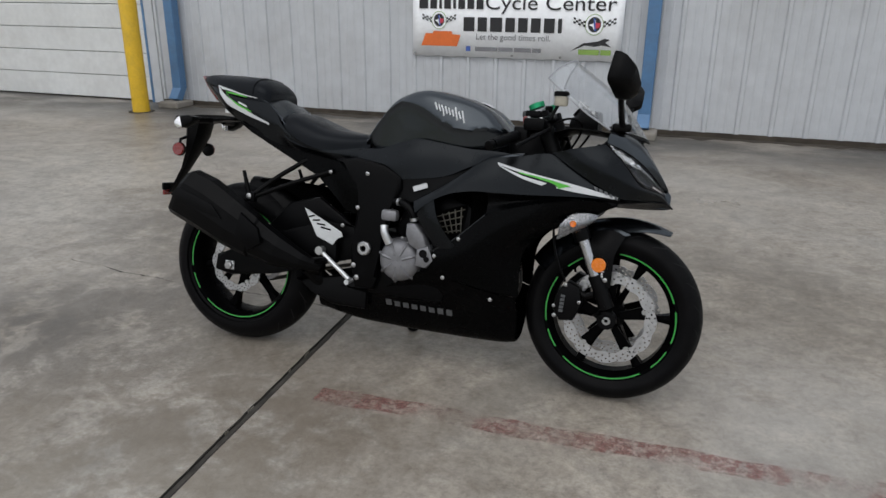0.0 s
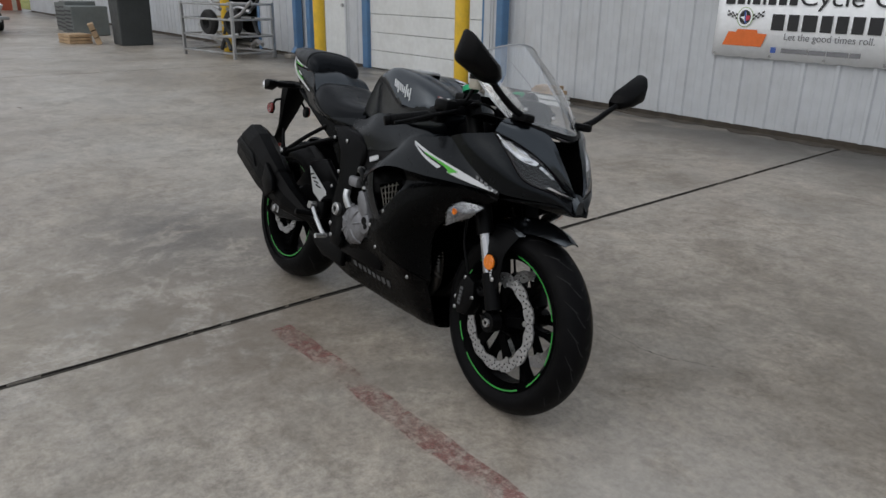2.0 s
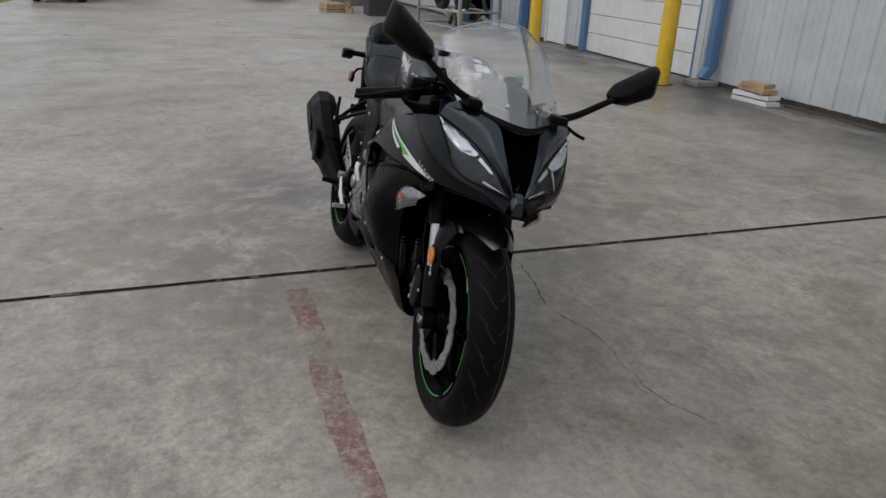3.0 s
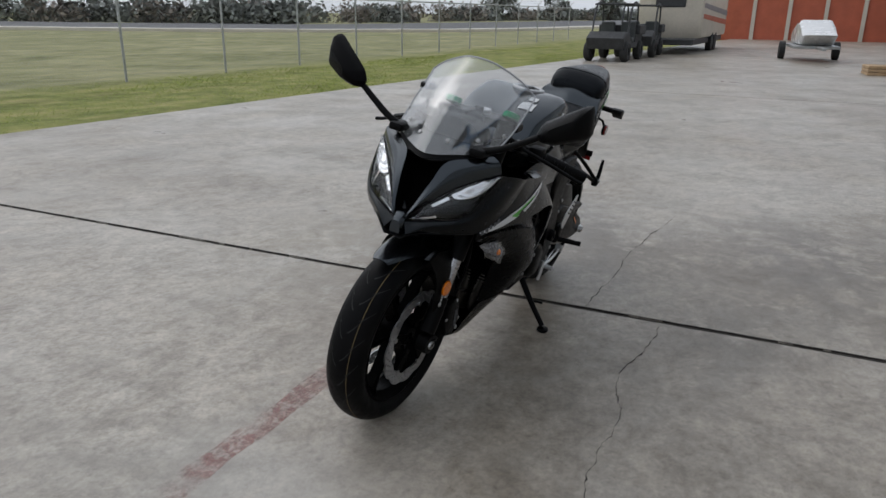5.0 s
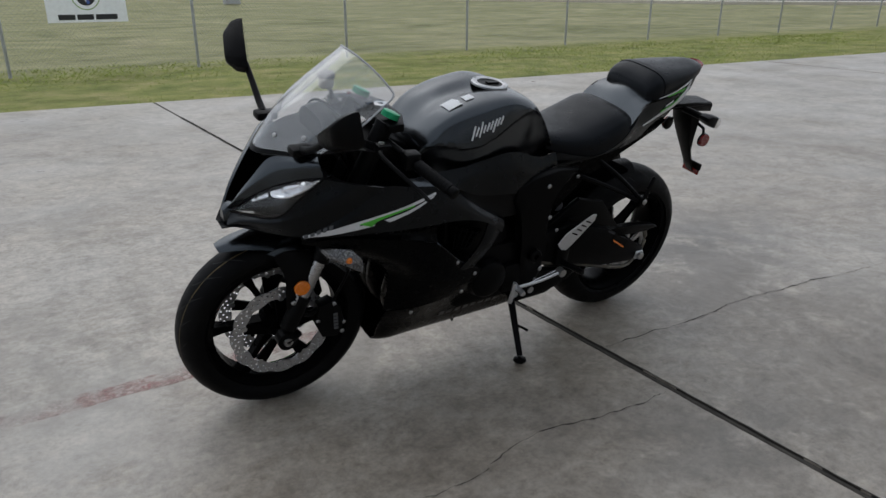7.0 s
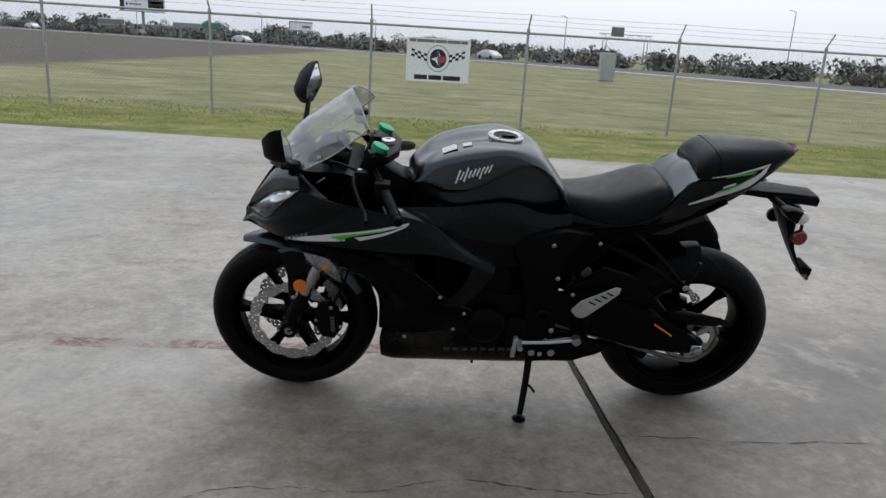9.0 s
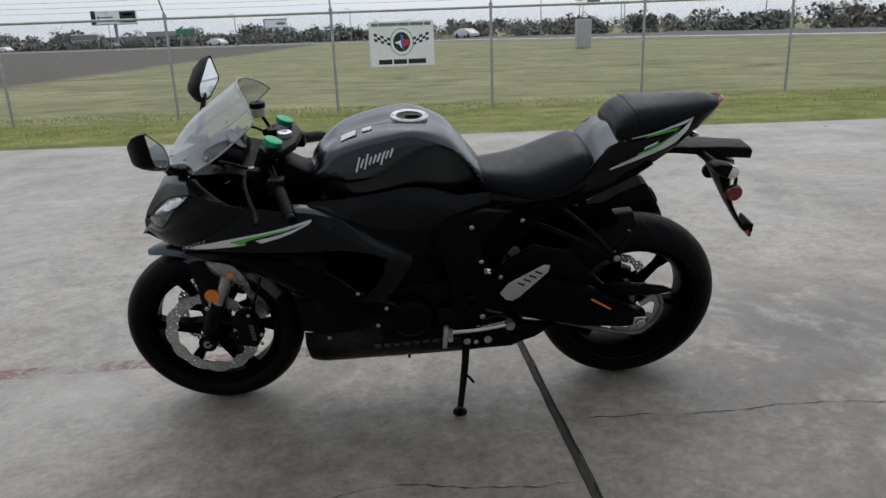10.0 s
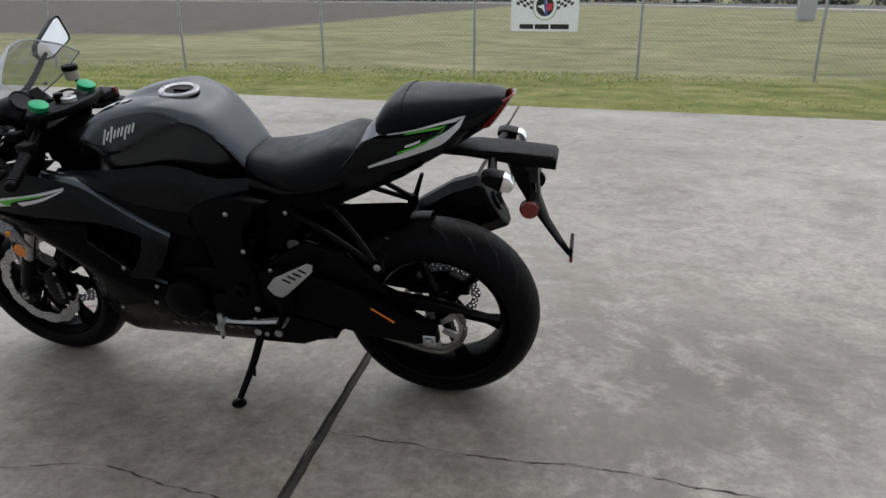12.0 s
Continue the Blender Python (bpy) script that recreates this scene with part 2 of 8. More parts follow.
M = {
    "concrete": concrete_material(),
    "kerb": surface("concrete_edge", (0.24, 0.22, 0.19), 0.85, vary=0.2, scale=4, grain=0.4),
    "joint": surface("joint_filler", (0.05, 0.045, 0.038), 0.95, vary=0.4, scale=12, grain=0.6, gscale=120),
    "crack": surface("crack_shadow", (0.03, 0.026, 0.022), 0.95, vary=0.4, scale=30),
    "red_paint": worn_paint_material(),
    "ground": ground_material(),
    "blade": blade_material("grass_blade", (0.31, 0.36, 0.1), 0.9),
    "galv": surface("galvanised_steel", (0.42, 0.43, 0.43), 0.5, metal=0.75, vary=0.15, scale=9),
    "wire": surface("fence_wire", (0.3, 0.31, 0.31), 0.55, metal=0.6, vary=0.1, scale=4),
    "siding": surface("grey_siding", (0.54, 0.558, 0.58), 0.55, vary=0.05, scale=0.8, dirt=(0.22, 0.2, 0.17), dscale=0.7, damount=0.25),
    "roof": surface("roof_metal", (0.4, 0.41, 0.42), 0.5, metal=0.3, vary=0.08, scale=0.6),
    "blue": surface("blue_paint", (0.085, 0.19, 0.35), 0.45, vary=0.12, scale=3, dirt=(0.1, 0.11, 0.12), dscale=5, damount=0.3),
    "white_door": surface("white_door_paint", (0.7, 0.71, 0.7), 0.5, vary=0.05, scale=1.5, dirt=(0.4, 0.38, 0.34), dscale=2, damount=0.25),
    "yellow": surface("yellow_paint", (0.72, 0.45, 0.02), 0.45, vary=0.1, scale=5, dirt=(0.25, 0.18, 0.06), dscale=6, damount=0.3),
    "dark": surface("dark_metal", (0.03, 0.031, 0.033), 0.6, vary=0.3, scale=6),
    "dirt": surface("damp_dirt", (0.055, 0.045, 0.034), 0.95, vary=0.4, scale=5, grain=0.6, gscale=60),
    "vinyl": surface("white_vinyl", (0.93, 0.945, 0.96), 0.4, vary=0.03, scale=2, grain=0.15, gscale=4),
    "ink": surface("black_ink", (0.02, 0.02, 0.022), 0.5, vary=0.1, scale=4),
    "ink_grey": surface("grey_ink", (0.2, 0.2, 0.21), 0.5, vary=0.1, scale=4),
    "orange": surface("orange_ink", (0.75, 0.16, 0.03), 0.5, vary=0.08, scale=4),
    "leaf_green": surface("green_ink", (0.24, 0.38, 0.08), 0.5, vary=0.08, scale=4),
    "blue_ink": surface("blue_ink", (0.06, 0.12, 0.4), 0.5, vary=0.08, scale=4),
    "red_ink": surface("red_ink", (0.6, 0.05, 0.08), 0.5, vary=0.08, scale=4),
    "wood": surface("raw_wood", (0.42, 0.29, 0.17), 0.8, vary=0.25, scale=5, grain=0.4, gscale=90),
    "steel": surface("bare_steel", (0.45, 0.45, 0.45), 0.4, metal=0.8, vary=0.2, scale=8),
    "bin": surface("bin_plastic", (0.045, 0.05, 0.05), 0.6, vary=0.15, scale=4),
    "box_grey": surface("cabinet_grey", (0.14, 0.155, 0.15), 0.6, vary=0.15, scale=3),
    "cream": surface("cream_panel", (0.55, 0.5, 0.42), 0.45, vary=0.08, scale=1.5),
    "rust_red": surface("red_cladding", (0.42, 0.1, 0.05), 0.6, vary=0.12, scale=1.5),
    "asphalt": surface("asphalt", (0.11, 0.11, 0.115), 0.9, vary=0.15, scale=0.4),
    # leaf colour lifted to a pale grey-green that carries the distance haze
    "crown": surface("hazed_leaves", (0.4, 0.42, 0.39), 0.9, vary=0.3, scale=0.25, spec=0.2),
    "bark": surface("bark", (0.09, 0.075, 0.06), 0.9, vary=0.2, scale=2),
    "sign_green": surface("road_sign_green", (0.03, 0.22, 0.13), 0.5, vary=0.05, scale=1),
    # grey for distant roadside things, with the haze of distance in its colour
    "haze_grey": surface("hazed_grey", (0.3, 0.31, 0.33), 0.7, vary=0.1, scale=0.5),
    "car_white": surface("white_car_paint", (0.7, 0.7, 0.7), 0.25, vary=0.03, scale=1, coat=0.5),
    "tyre_far": surface("dull_rubber", (0.02, 0.02, 0.02), 0.8, vary=0.2, scale=8),
}


# ---- mesh helpers ----
def part(name, bm, material, parent=None, label="", smooth=False, m=None, mods=()):
    """Links a bmesh as one mesh object under a thing or a part."""
    me = bpy.data.meshes.new(name)
    bmesh.ops.recalc_face_normals(bm, faces=bm.faces) if smooth != "keep" else None
    bm.to_mesh(me)
    bm.free()
    for mt in material if isinstance(material, (list, tuple)) else [material]:
        me.materials.append(mt)
    if smooth:
        me.polygons.foreach_set("use_smooth", [True] * len(me.polygons))
        if smooth != "all":
            me.set_sharp_from_angle(angle=radians(38))
    ob = new(name, me)
    if parent:
        ob.parent = parent
    if m is not None:
        ob.matrix_basis = m
    if label:
        ob["label"] = label
    return ob


def raw(name, verts, faces, material, parent=None, label="", smooth=False, m=None, normals=None):
    me = bpy.data.meshes.new(name)
    me.from_pydata(verts, [], faces)
    me.materials.append(material)
    if smooth:
        me.polygons.foreach_set("use_smooth", [True] * len(me.polygons))
    me.update()
    if normals:
        me.polygons.foreach_set("use_smooth", [True] * len(me.polygons))
        me.normals_split_custom_set_from_vertices(normals)
    ob = new(name, me)
    if parent:
        ob.parent = parent
    if m is not None:
        ob.matrix_basis = m
    if label:
        ob["label"] = label
    return ob


def empty(name, m=None):
    e = new(name)
    e.empty_display_size = 0.1
    if m is not None:
        e.matrix_world = m
    return e


def B():
    return bmesh.new()


def add_box(bm, lo, hi, bevel=0.0, m=None):
    lo, hi = Vector(lo), Vector(hi)
    g = bmesh.ops.create_cube(bm, size=1.0)
    vs = g["verts"]
    mat = Matrix.Translation((lo + hi) / 2) @ Matrix.Diagonal((*(hi - lo), 1))
    bmesh.ops.transform(bm, matrix=(m @ mat) if m is not None else mat, verts=vs)
    if bevel:
        es = list({e for v in vs for e in v.link_edges})
        bmesh.ops.bevel(bm, geom=es, offset=bevel, segments=2, affect="EDGES", profile=0.5)
    return bm


def add_cyl(bm, p, q, r, r2=None, n=16, bevel=0.0):
    p, q = Vector(p), Vector(q)
    d = q - p
    m = Matrix.Translation((p + q) / 2) @ d.to_track_quat("Z", "Y").to_matrix().to_4x4()
    g = bmesh.ops.create_cone(bm, cap_ends=True, segments=n, radius1=r, radius2=r if r2 is None else r2, depth=d.length, matrix=m)
    if bevel:
        es = [e for e in {e for v in g["verts"] for e in v.link_edges} if any(len(f.verts) > 4 for f in e.link_faces)]
        bmesh.ops.bevel(bm, geom=es, offset=bevel, segments=2, affect="EDGES", profile=0.5)
    return bm


def smooth_line(pts, n):
    """n points along a smooth line through pts, evenly spread by length."""
    P = np.array(pts, float)
    if len(P) == 2:
        return [Vector(P[0] + (P[1] - P[0]) * k / (n - 1)) for k in range(n)]
    E = np.vstack([2 * P[0] - P[1], P, 2 * P[-1] - P[-2]])
    out = []
    for i in range(1, len(E) - 2):
        p0, p1, p2, p3 = E[i - 1:i + 3]
        for s in np.linspace(0, 1, 17)[:-1]:
            out.append(0.5 * ((2 * p1) + (p2 - p0) * s + (2 * p0 - 5 * p1 + 4 * p2 - p3) * s**2 + (3 * p1 - p0 - 3 * p2 + p3) * s**3))
    out = np.array(out + [P[-1]])
    d = np.r_[0, np.cumsum(np.linalg.norm(np.diff(out, axis=0), axis=1))]
    return [Vector([np.interp(t, d, out[:, a]) for a in range(out.shape[1])]) for t in np.linspace(0, d[-1], n)]


def add_tube(bm, pts, r, n=8, steps=0, caps=True, r_end=None):
    """A round tube along a line; steps smooths the line first."""
    line = smooth_line(pts, steps) if steps else [Vector(p) for p in pts]
    rings, up = [], Vector((0.013, 0.021, 1)).normalized()
    for i, p in enumerate(line):
        d = (line[min(i + 1, len(line) - 1)] - line[max(i - 1, 0)]).normalized()
        side = d.cross(up)
        if side.length < 0.05:
            side = d.cross(Vector((1, 0.02, 0)))
        side.normalize()
        over = side.cross(d).normalized()
        rr = r if r_end is None else r + (r_end - r) * i / max(1, len(line) - 1)
        rings.append([bm.verts.new(p + (side * math.cos(a) + over * math.sin(a)) * rr) for a in np.linspace(0, 2 * math.pi, n, endpoint=False)])
    for a, b in zip(rings, rings[1:]):
        for k in range(n):
            bm.faces.new((a[k], a[(k + 1) % n], b[(k + 1) % n], b[k]))
    if caps:
        bm.faces.new(rings[0][::-1])
        bm.faces.new(rings[-1])
    return bm


def add_prism(bm, outline, lo, hi, axis="y", bevel=0.0):
    """A flat outline (pairs) given depth along an axis: y for outlines in x and z, z for x and y, x for y and z."""
    def at(p, d):
        return {"y": (p[0], d, p[1]), "z": (p[0], p[1], d), "x": (d, p[0], p[1])}[axis]
    a = [bm.verts.new(at(p, lo)) for p in outline]
    b = [bm.verts.new(at(p, hi)) for p in outline]
    fs = [bm.faces.new(a), bm.faces.new(b[::-1])]
    n = len(outline)
    for k in range(n):
        fs.append(bm.faces.new((a[k], b[k], b[(k + 1) % n], a[(k + 1) % n])))
    if bevel:
        bmesh.ops.bevel(bm, geom=[e for e in {e for f in fs[:2] for e in f.edges}], offset=bevel, segments=2, affect="EDGES", profile=0.5)
    return bm


def add_lathe(bm, profile, n=48, axis="y", centre=(0, 0, 0), closed=False):
    """Turns a profile of (along the axis, radius) round an axis."""
    rings = []
    for a in np.linspace(0, 2 * math.pi, n, endpoint=False):
        c, s = math.cos(a), math.sin(a)
        rings.append([bm.verts.new(Vector(centre) + Vector({"y": (r * c, h, r * s), "z": (r * c, r * s, h), "x": (h, r * c, r * s)}[axis])) for h, r in profile])
    m = len(profile)
    for i in range(n):
        a, b = rings[i], rings[(i + 1) % n]
        for k in range(m if closed else m - 1):
            bm.faces.new((a[k], a[(k + 1) % m], b[(k + 1) % m], b[k]))
    return bm


def text_on(name, body, size, m, material, parent, label="", extrude=0.0008, width=None):
    cu = bpy.data.curves.new(name, "FONT")
    cu.body, cu.size, cu.extrude = body, size, extrude
    cu.align_x, cu.align_y = "CENTER", "CENTER"
    cu.materials.append(material)
    ob = new(name, cu)
    ob.parent = parent
    ob.matrix_basis = m
    if width:
        bpy.context.view_layer.update()
        ob.matrix_basis = m @ Matrix.Diagonal((width / max(ob.dimensions.x, 1e-4), 1, 1, 1))
    if label:
        ob["label"] = label
    return ob

# ---- setting: ground, pavement, fence, field ----
def edge_y(x):
    return -6.38 - 0.07 * x


def fence_y(x):
    return -10.22 + 0.026 * x


def build_ground():
    rnd = random.Random(3)
    xs = [-2500, -900, -400, -200, -120] + [-80 + 4 * k for k in range(36)] + [66, 90, 130, 200, 400, 900, 2500]
    ys = [-2500, -900, -400, -220, -140, -100, -80, -64, -52, -44, -38, -33, -29, -26, -23, -20.5, -18, -16, -14, -12.5, -11, -9.5, -8, -6.8, -5, 0, 30, 200, 2500]
    verts, faces = [], []
    for y in ys:
        for x in xs:
            near = -60 < y < -6.5 and abs(x) < 80
            z = -0.06 + (rnd.uniform(-0.02, 0.025) if near else 0)
            if y < -60:
                z = -0.1
            verts.append((x, y, z))
    w = len(xs)
    for j in range(len(ys) - 1):
        for i in range(w - 1):
            faces.append((j * w + i, j * w + i + 1, (j + 1) * w + i + 1, (j + 1) * w + i))
    tagged(raw("ground", verts, faces, M["ground"], smooth=True), "dull green and brown grass field reaching the horizon", "field", kind="structure")


def build_pavement():
    """Concrete slabs cast between transverse joints, with the wide filled joint under the machine."""
    base = empty("pavement")
    tagged(base, "stained grey-brown concrete yard with a filled joint", "concrete paving", kind="structure")
    cuts = [-60, -32, -21, -9.3, 0.31, 10, 20, 34]
    for a, b in zip(cuts, cuts[1:]):
        lo = a + 0.0125 if a > -59 else a
        hi = b - 0.0125 if b < 33 else b
        bm = B()
        o = lambda x, y: x - 0.035 * y if abs(x - 0.31) < 0.05 else x
        n = 10
        left = [(o(lo, y), y) for y in np.linspace(5.6, 0, n)] + [(o(lo, -2.9), -2.9), (o(lo, edge_y(lo)), edge_y(lo))]
        right = [(o(hi, edge_y(hi)), edge_y(hi)), (o(hi, -2.9), -2.9)] + [(o(hi, y), y) for y in np.linspace(0, 5.6, n)]
        add_prism(bm, left + right, -0.25, 0.0, "z")
        part("concrete_slab", bm, M["concrete"], base)
        bm = B()
        if b < 33:
            pts = [(o(b, y), y) for y in np.linspace(5.6, edge_y(b), 14)]
            add_prism(bm, [(x - 0.012, y) for x, y in pts] + [(x + 0.012, y) for x, y in pts[::-1]], -0.2, -0.006, "z")
            part("joint_strip", bm, M["joint"], base, "dark filled expansion joint")
    # the filler has shrunk and left a dark ragged groove along each edge
    rnd = random.Random(8)
    for x0, half in ((0.3235, 0.0027), (0.2965, 0.0022)):
        bm = B()
        pts = [(x0 - 0.035 * y + rnd.uniform(-0.002, 0.002), y) for y in np.linspace(5.5, -5.3, 160)]
        wide = [half * rnd.uniform(0.5, 1.3) for _ in pts]
        add_prism(bm, [(x - w, y) for (x, y), w in zip(pts, wide)] + [(x + w, y) for (x, y), w in zip(pts[::-1], wide[::-1])], -0.01, 0.0012, "z")
        part("joint_groove", bm, M["crack"], base, "dark ragged groove beside the joint filler")


def crack(pts, width, seed, parent):
    rnd = random.Random(seed)
    line = smooth_line([(x, y, 0) for x, y in pts], 90)
    left, right = [], []
    off = 0.0
    for i, p in enumerate(line):
        d = (line[min(i + 1, 89)] - line[max(i - 1, 0)]).normalized()
        s = Vector((-d.y, d.x, 0))
        off = 0.7 * off + rnd.uniform(-0.006, 0.006)
        w = width * rnd.uniform(0.15, 1.0) * min(1, i / 6 + 0.3, (89 - i) / 12 + 0.1)
        if i > 40 and seed == 1:
            w *= 0.55
        if rnd.random() < 0.07:
            w *= 2.4
        elif noise.noise((p.x * 9, p.y * 9, seed)) > 0.12:
            w *= 0.35
        left.append(p + s * (off + w))
        right.append(p + s * (off - w))
    verts = [(*v.xy, 0.0015) for v in left + right]
    faces = [(i, i + 1, 90 + i + 1, 90 + i) for i in range(89)]
    return raw("crack", verts, faces, M["crack"], parent, "thin dark crack in the concrete")


def build_cracks():
    base = empty("crack_pattern")
    tagged(base, "thin dark wandering cracks in the concrete", "cracks", kind="structure")
    crack([(0.32, 0.68), (0.5, 0.68), (0.66, 0.66), (0.88, 0.63), (1.12, 0.71), (1.33, 0.69), (1.54, 0.71), (1.68, 0.79), (1.83, 0.84)], 0.0026, 1, base)
    crack([(0.27, 0.35), (0.08, 0.35), (-0.1, 0.365), (-0.28, 0.36), (-0.48, 0.34), (-0.77, 0.37), (-0.98, 0.38), (-1.5, 0.45)], 0.003, 2, base)
    crack([(-2.4, 3.6), (-3.2, 3.3), (-4.4, 3.4), (-6, 3.1)], 0.003, 7, base)
    crack([(2.4, 3.2), (3.2, 2.6), (3.6, 2.0)], 0.002, 9, base)


def build_red_line():
    verts, faces = [], []
    n = 40
    for k in range(n + 1):
        x = 0.48 + 1.95 * k / n
        c = -0.315 + 0.03 * (x - 0.48) + 0.004 * math.sin(9 * x)
        w = 0.045 + 0.004 * math.sin(23 * x)
        verts += [(x, c - w, 0.0008), (x, c + w, 0.0008)]
        if k:
            faces.append((2 * k - 2, 2 * k, 2 * k + 1, 2 * k - 1))
    tagged(raw("painted_line", verts, faces, M["red_paint"]), "worn red painted line flaking off the concrete", "floor marking", kind="structure")


def build_grass():
    rnd = random.Random(11)
    verts, faces = [], []
    for _ in range(36000):
        x = rnd.uniform(-26, 13)
        y = edge_y(x) - 4.7 * rnd.random() ** 1.15 + 0.05
        h = rnd.uniform(0.006, 0.026) * (1.25 if y < edge_y(x) - 3.9 else 1)
        if noise.noise((x * 0.6, y * 0.9, 0)) > 0.15:
            h *= 1.5
        a, w = rnd.uniform(0, 6.283), rnd.uniform(0.006, 0.014)
        lx, ly = rnd.uniform(-0.09, 0.09), rnd.uniform(-0.09, 0.09)
        i = len(verts)
        verts += [(x - w * math.cos(a), y - w * math.sin(a), -0.07), (x + w * math.cos(a), y + w * math.sin(a), -0.07), (x + lx, y + ly, -0.05 + h)]
        faces.append((i, i + 1, i + 2))
    tagged(raw("grass_verge", verts, faces, M["blade"]), "short patchy green and yellow mown grass", "grass", kind="stuff")


def build_fence():
    f = empty("chain_link_fence")
    tagged(f, "galvanised chain-link fence with barbed wire on slanted arms", "fence")
    xs = [1.765 + 2.69 * k for k in range(-14, 9)]
    post = None
    for i, x in enumerate(xs):
        y = fence_y(x)
        bm = B()
        r = 0.024 if i != 14 else 0.03
        add_cyl(bm, (0, 0, -0.15), (0, 0, 1.62), r, n=12)
        add_tube(bm, [(0, 0, 1.6), (0.0, 0.0, 1.66), (0.0, 0.2, 1.88)], 0.013, 6)
        add_cyl(bm, (0, 0, 1.6), (0, 0, 1.65), r + 0.006, n=12)
        if post is None:
            post = part("post", bm, M["galv"], f, "grey steel post with a barb arm", smooth=True, m=Matrix.Translation((x, y, 0)))
        else:
            bm.free()
            o = new("post", post.data)
            o.parent = f
            o.matrix_basis = Matrix.Translation((x, y, 0))
            o["label"] = "grey steel post with a barb arm"
    x0, x1 = xs[0], xs[-1]
    bm = B()
    add_cyl(bm, (x0, fence_y(x0), 1.58), (x1, fence_y(x1), 1.58), 0.021, n=8)
    part("top_rail", bm, M["galv"], f, "steel top rail", smooth=True)
    for k, (dy, dz) in enumerate(((0.035, 1.72), (0.075, 1.8), (0.115, 1.88))):
        bm = B()
        pts = []
        for a, b in zip(xs, xs[1:]):
            for s in (0, 0.33, 0.66):
                x = a + (b - a) * s
                pts.append((x, fence_y(x) + dy, dz - 0.012 * math.sin(math.pi * s)))
        add_tube(bm, pts, 0.0024, 4)
        for p in pts:
            for j in range(3):
                q = Vector(p) + Vector((0.25 * j, 0.0065 * j, 0))
                add_cyl(bm, q - Vector((0.008, 0.0, 0.016)), q + Vector((0.008, 0.0, 0.016)), 0.0016, n=3)
        part("barbed_wire", bm, M["wire"], f, "strand of barbed wire")
    verts, faces = [], []
    step, h, r = 0.075, 1.56, 0.0008
    n = int((x1 - x0) / step)
    for k in range(-int(h / step), n):
        for s in (1, -1):
            a = x0 + k * step if s > 0 else x0 + k * step + h
            b = a + s * h
            ca, cb = max(x0, min(x1, a)), max(x0, min(x1, b))
            if abs(cb - ca) < 0.02:
                continue
            za, zb = abs(ca - a), abs(cb - a)
            i = len(verts)
            for x, z in ((ca, za), (cb, zb)):
                y = fence_y(x) + 0.004 * s
                verts += [(x - r * s, y, z + r), (x + r * s, y, z - r), (x, y + r, z)]
            faces += [(i, i + 1, i + 4, i + 3), (i + 1, i + 2, i + 5, i + 4), (i + 2, i, i + 3, i + 5)]
    raw("chain_link", verts, faces, M["wire"], f, "woven wire mesh")


def disc_shape(name, cx, cz, rx, rz, d, mat_, parent, hole=0.0, label="", n=28, y=0.0):
    bm = B()
    outer = [(cx + rx * math.cos(a), cz + rz * math.sin(a)) for a in np.linspace(0, 2 * math.pi, n, endpoint=False)]
    if hole:
        inner = [(cx + rx * hole * math.cos(a), cz + rz * hole * math.sin(a)) for a in np.linspace(0, 2 * math.pi, n, endpoint=False)]
        for k in range(n):
            q = [outer[k], outer[(k + 1) % n], inner[(k + 1) % n], inner[k]]
            bm.faces.new([bm.verts.new((a, y - d, b)) for a, b in q])
    else:
        bm.faces.new([bm.verts.new((a, y - d, b)) for a, b in outer])
    return part(name, bm, mat_, parent, label)


def badge_with_flags(parent, cx, cz, s, d):
    """Round club badge between two chequered flags, drawn as plain shapes."""
    disc_shape("badge_ring", cx, cz, 0.48 * s, 0.53 * s, d, M["leaf_green"], parent, 0.0)
    disc_shape("badge_band", cx, cz, 0.45 * s, 0.5 * s, d + 0.0003, M["vinyl"], parent)
    disc_shape("badge_field", cx, cz, 0.34 * s, 0.38 * s, d + 0.0006, M["ink"], parent)
    bm = B()
    bm.faces.new([bm.verts.new((cx + a * s, -d - 0.0012, cz + b * s)) for a, b in ((-0.3, -0.02), (-0.05, 0.06), (0.02, 0.3), (0.08, 0.1), (0.02, -0.28), (-0.1, -0.1))])
    part("badge_patch", bm, M["vinyl"], parent)
    bm = B()
    bm.faces.new([bm.verts.new((cx + a * s, -d - 0.0016, cz + b * s)) for a, b in ((0.05, 0.1), (0.3, 0.08), (0.28, -0.12), (0.08, -0.2))])
    part("badge_patch", bm, M["red_ink"], parent)
    bm = B()
    bm.faces.new([bm.verts.new((cx + a * s, -d - 0.0014, cz + b * s)) for a, b in ((-0.06, 0.3), (0.02, 0.32), (0.06, 0.05), (0.12, -0.3), (0.02, -0.33), (-0.03, 0))])
    part("badge_patch", bm, M["blue_ink"], parent)
    for side in (-1, 1):
        bm = B()
        for i in range(5):
            for j in range(3):
                if (i + j) % 2:
                    continue
                x0, z0 = 0.45 + 0.13 * i, 0.04 * i + 0.1 * j - 0.14
                quad = ((x0, z0), (x0 + 0.13, z0 + 0.04), (x0 + 0.13, z0 + 0.14), (x0, z0 + 0.1))
                bm.faces.new([bm.verts.new((cx + side * a * s, -d, cz + b * s)) for a, b in quad])
        part("chequered_flag", bm, M["ink"], parent)


def bars(parent, x0, x1, z, h, d, mat_, widths, name="lettering_bar"):
    """Plain bars in place of writing."""
    total = sum(widths) + 0.35 * (len(widths) - 1)
    k = (x1 - x0) / total
    x = x0
    for w in widths:
        bm = B()
        add_box(bm, (x, -d - 0.0008, z - h / 2), (x + w * k, -d, z + h / 2))
        part(name, bm, mat_, parent)
        x += (w + 0.35) * k


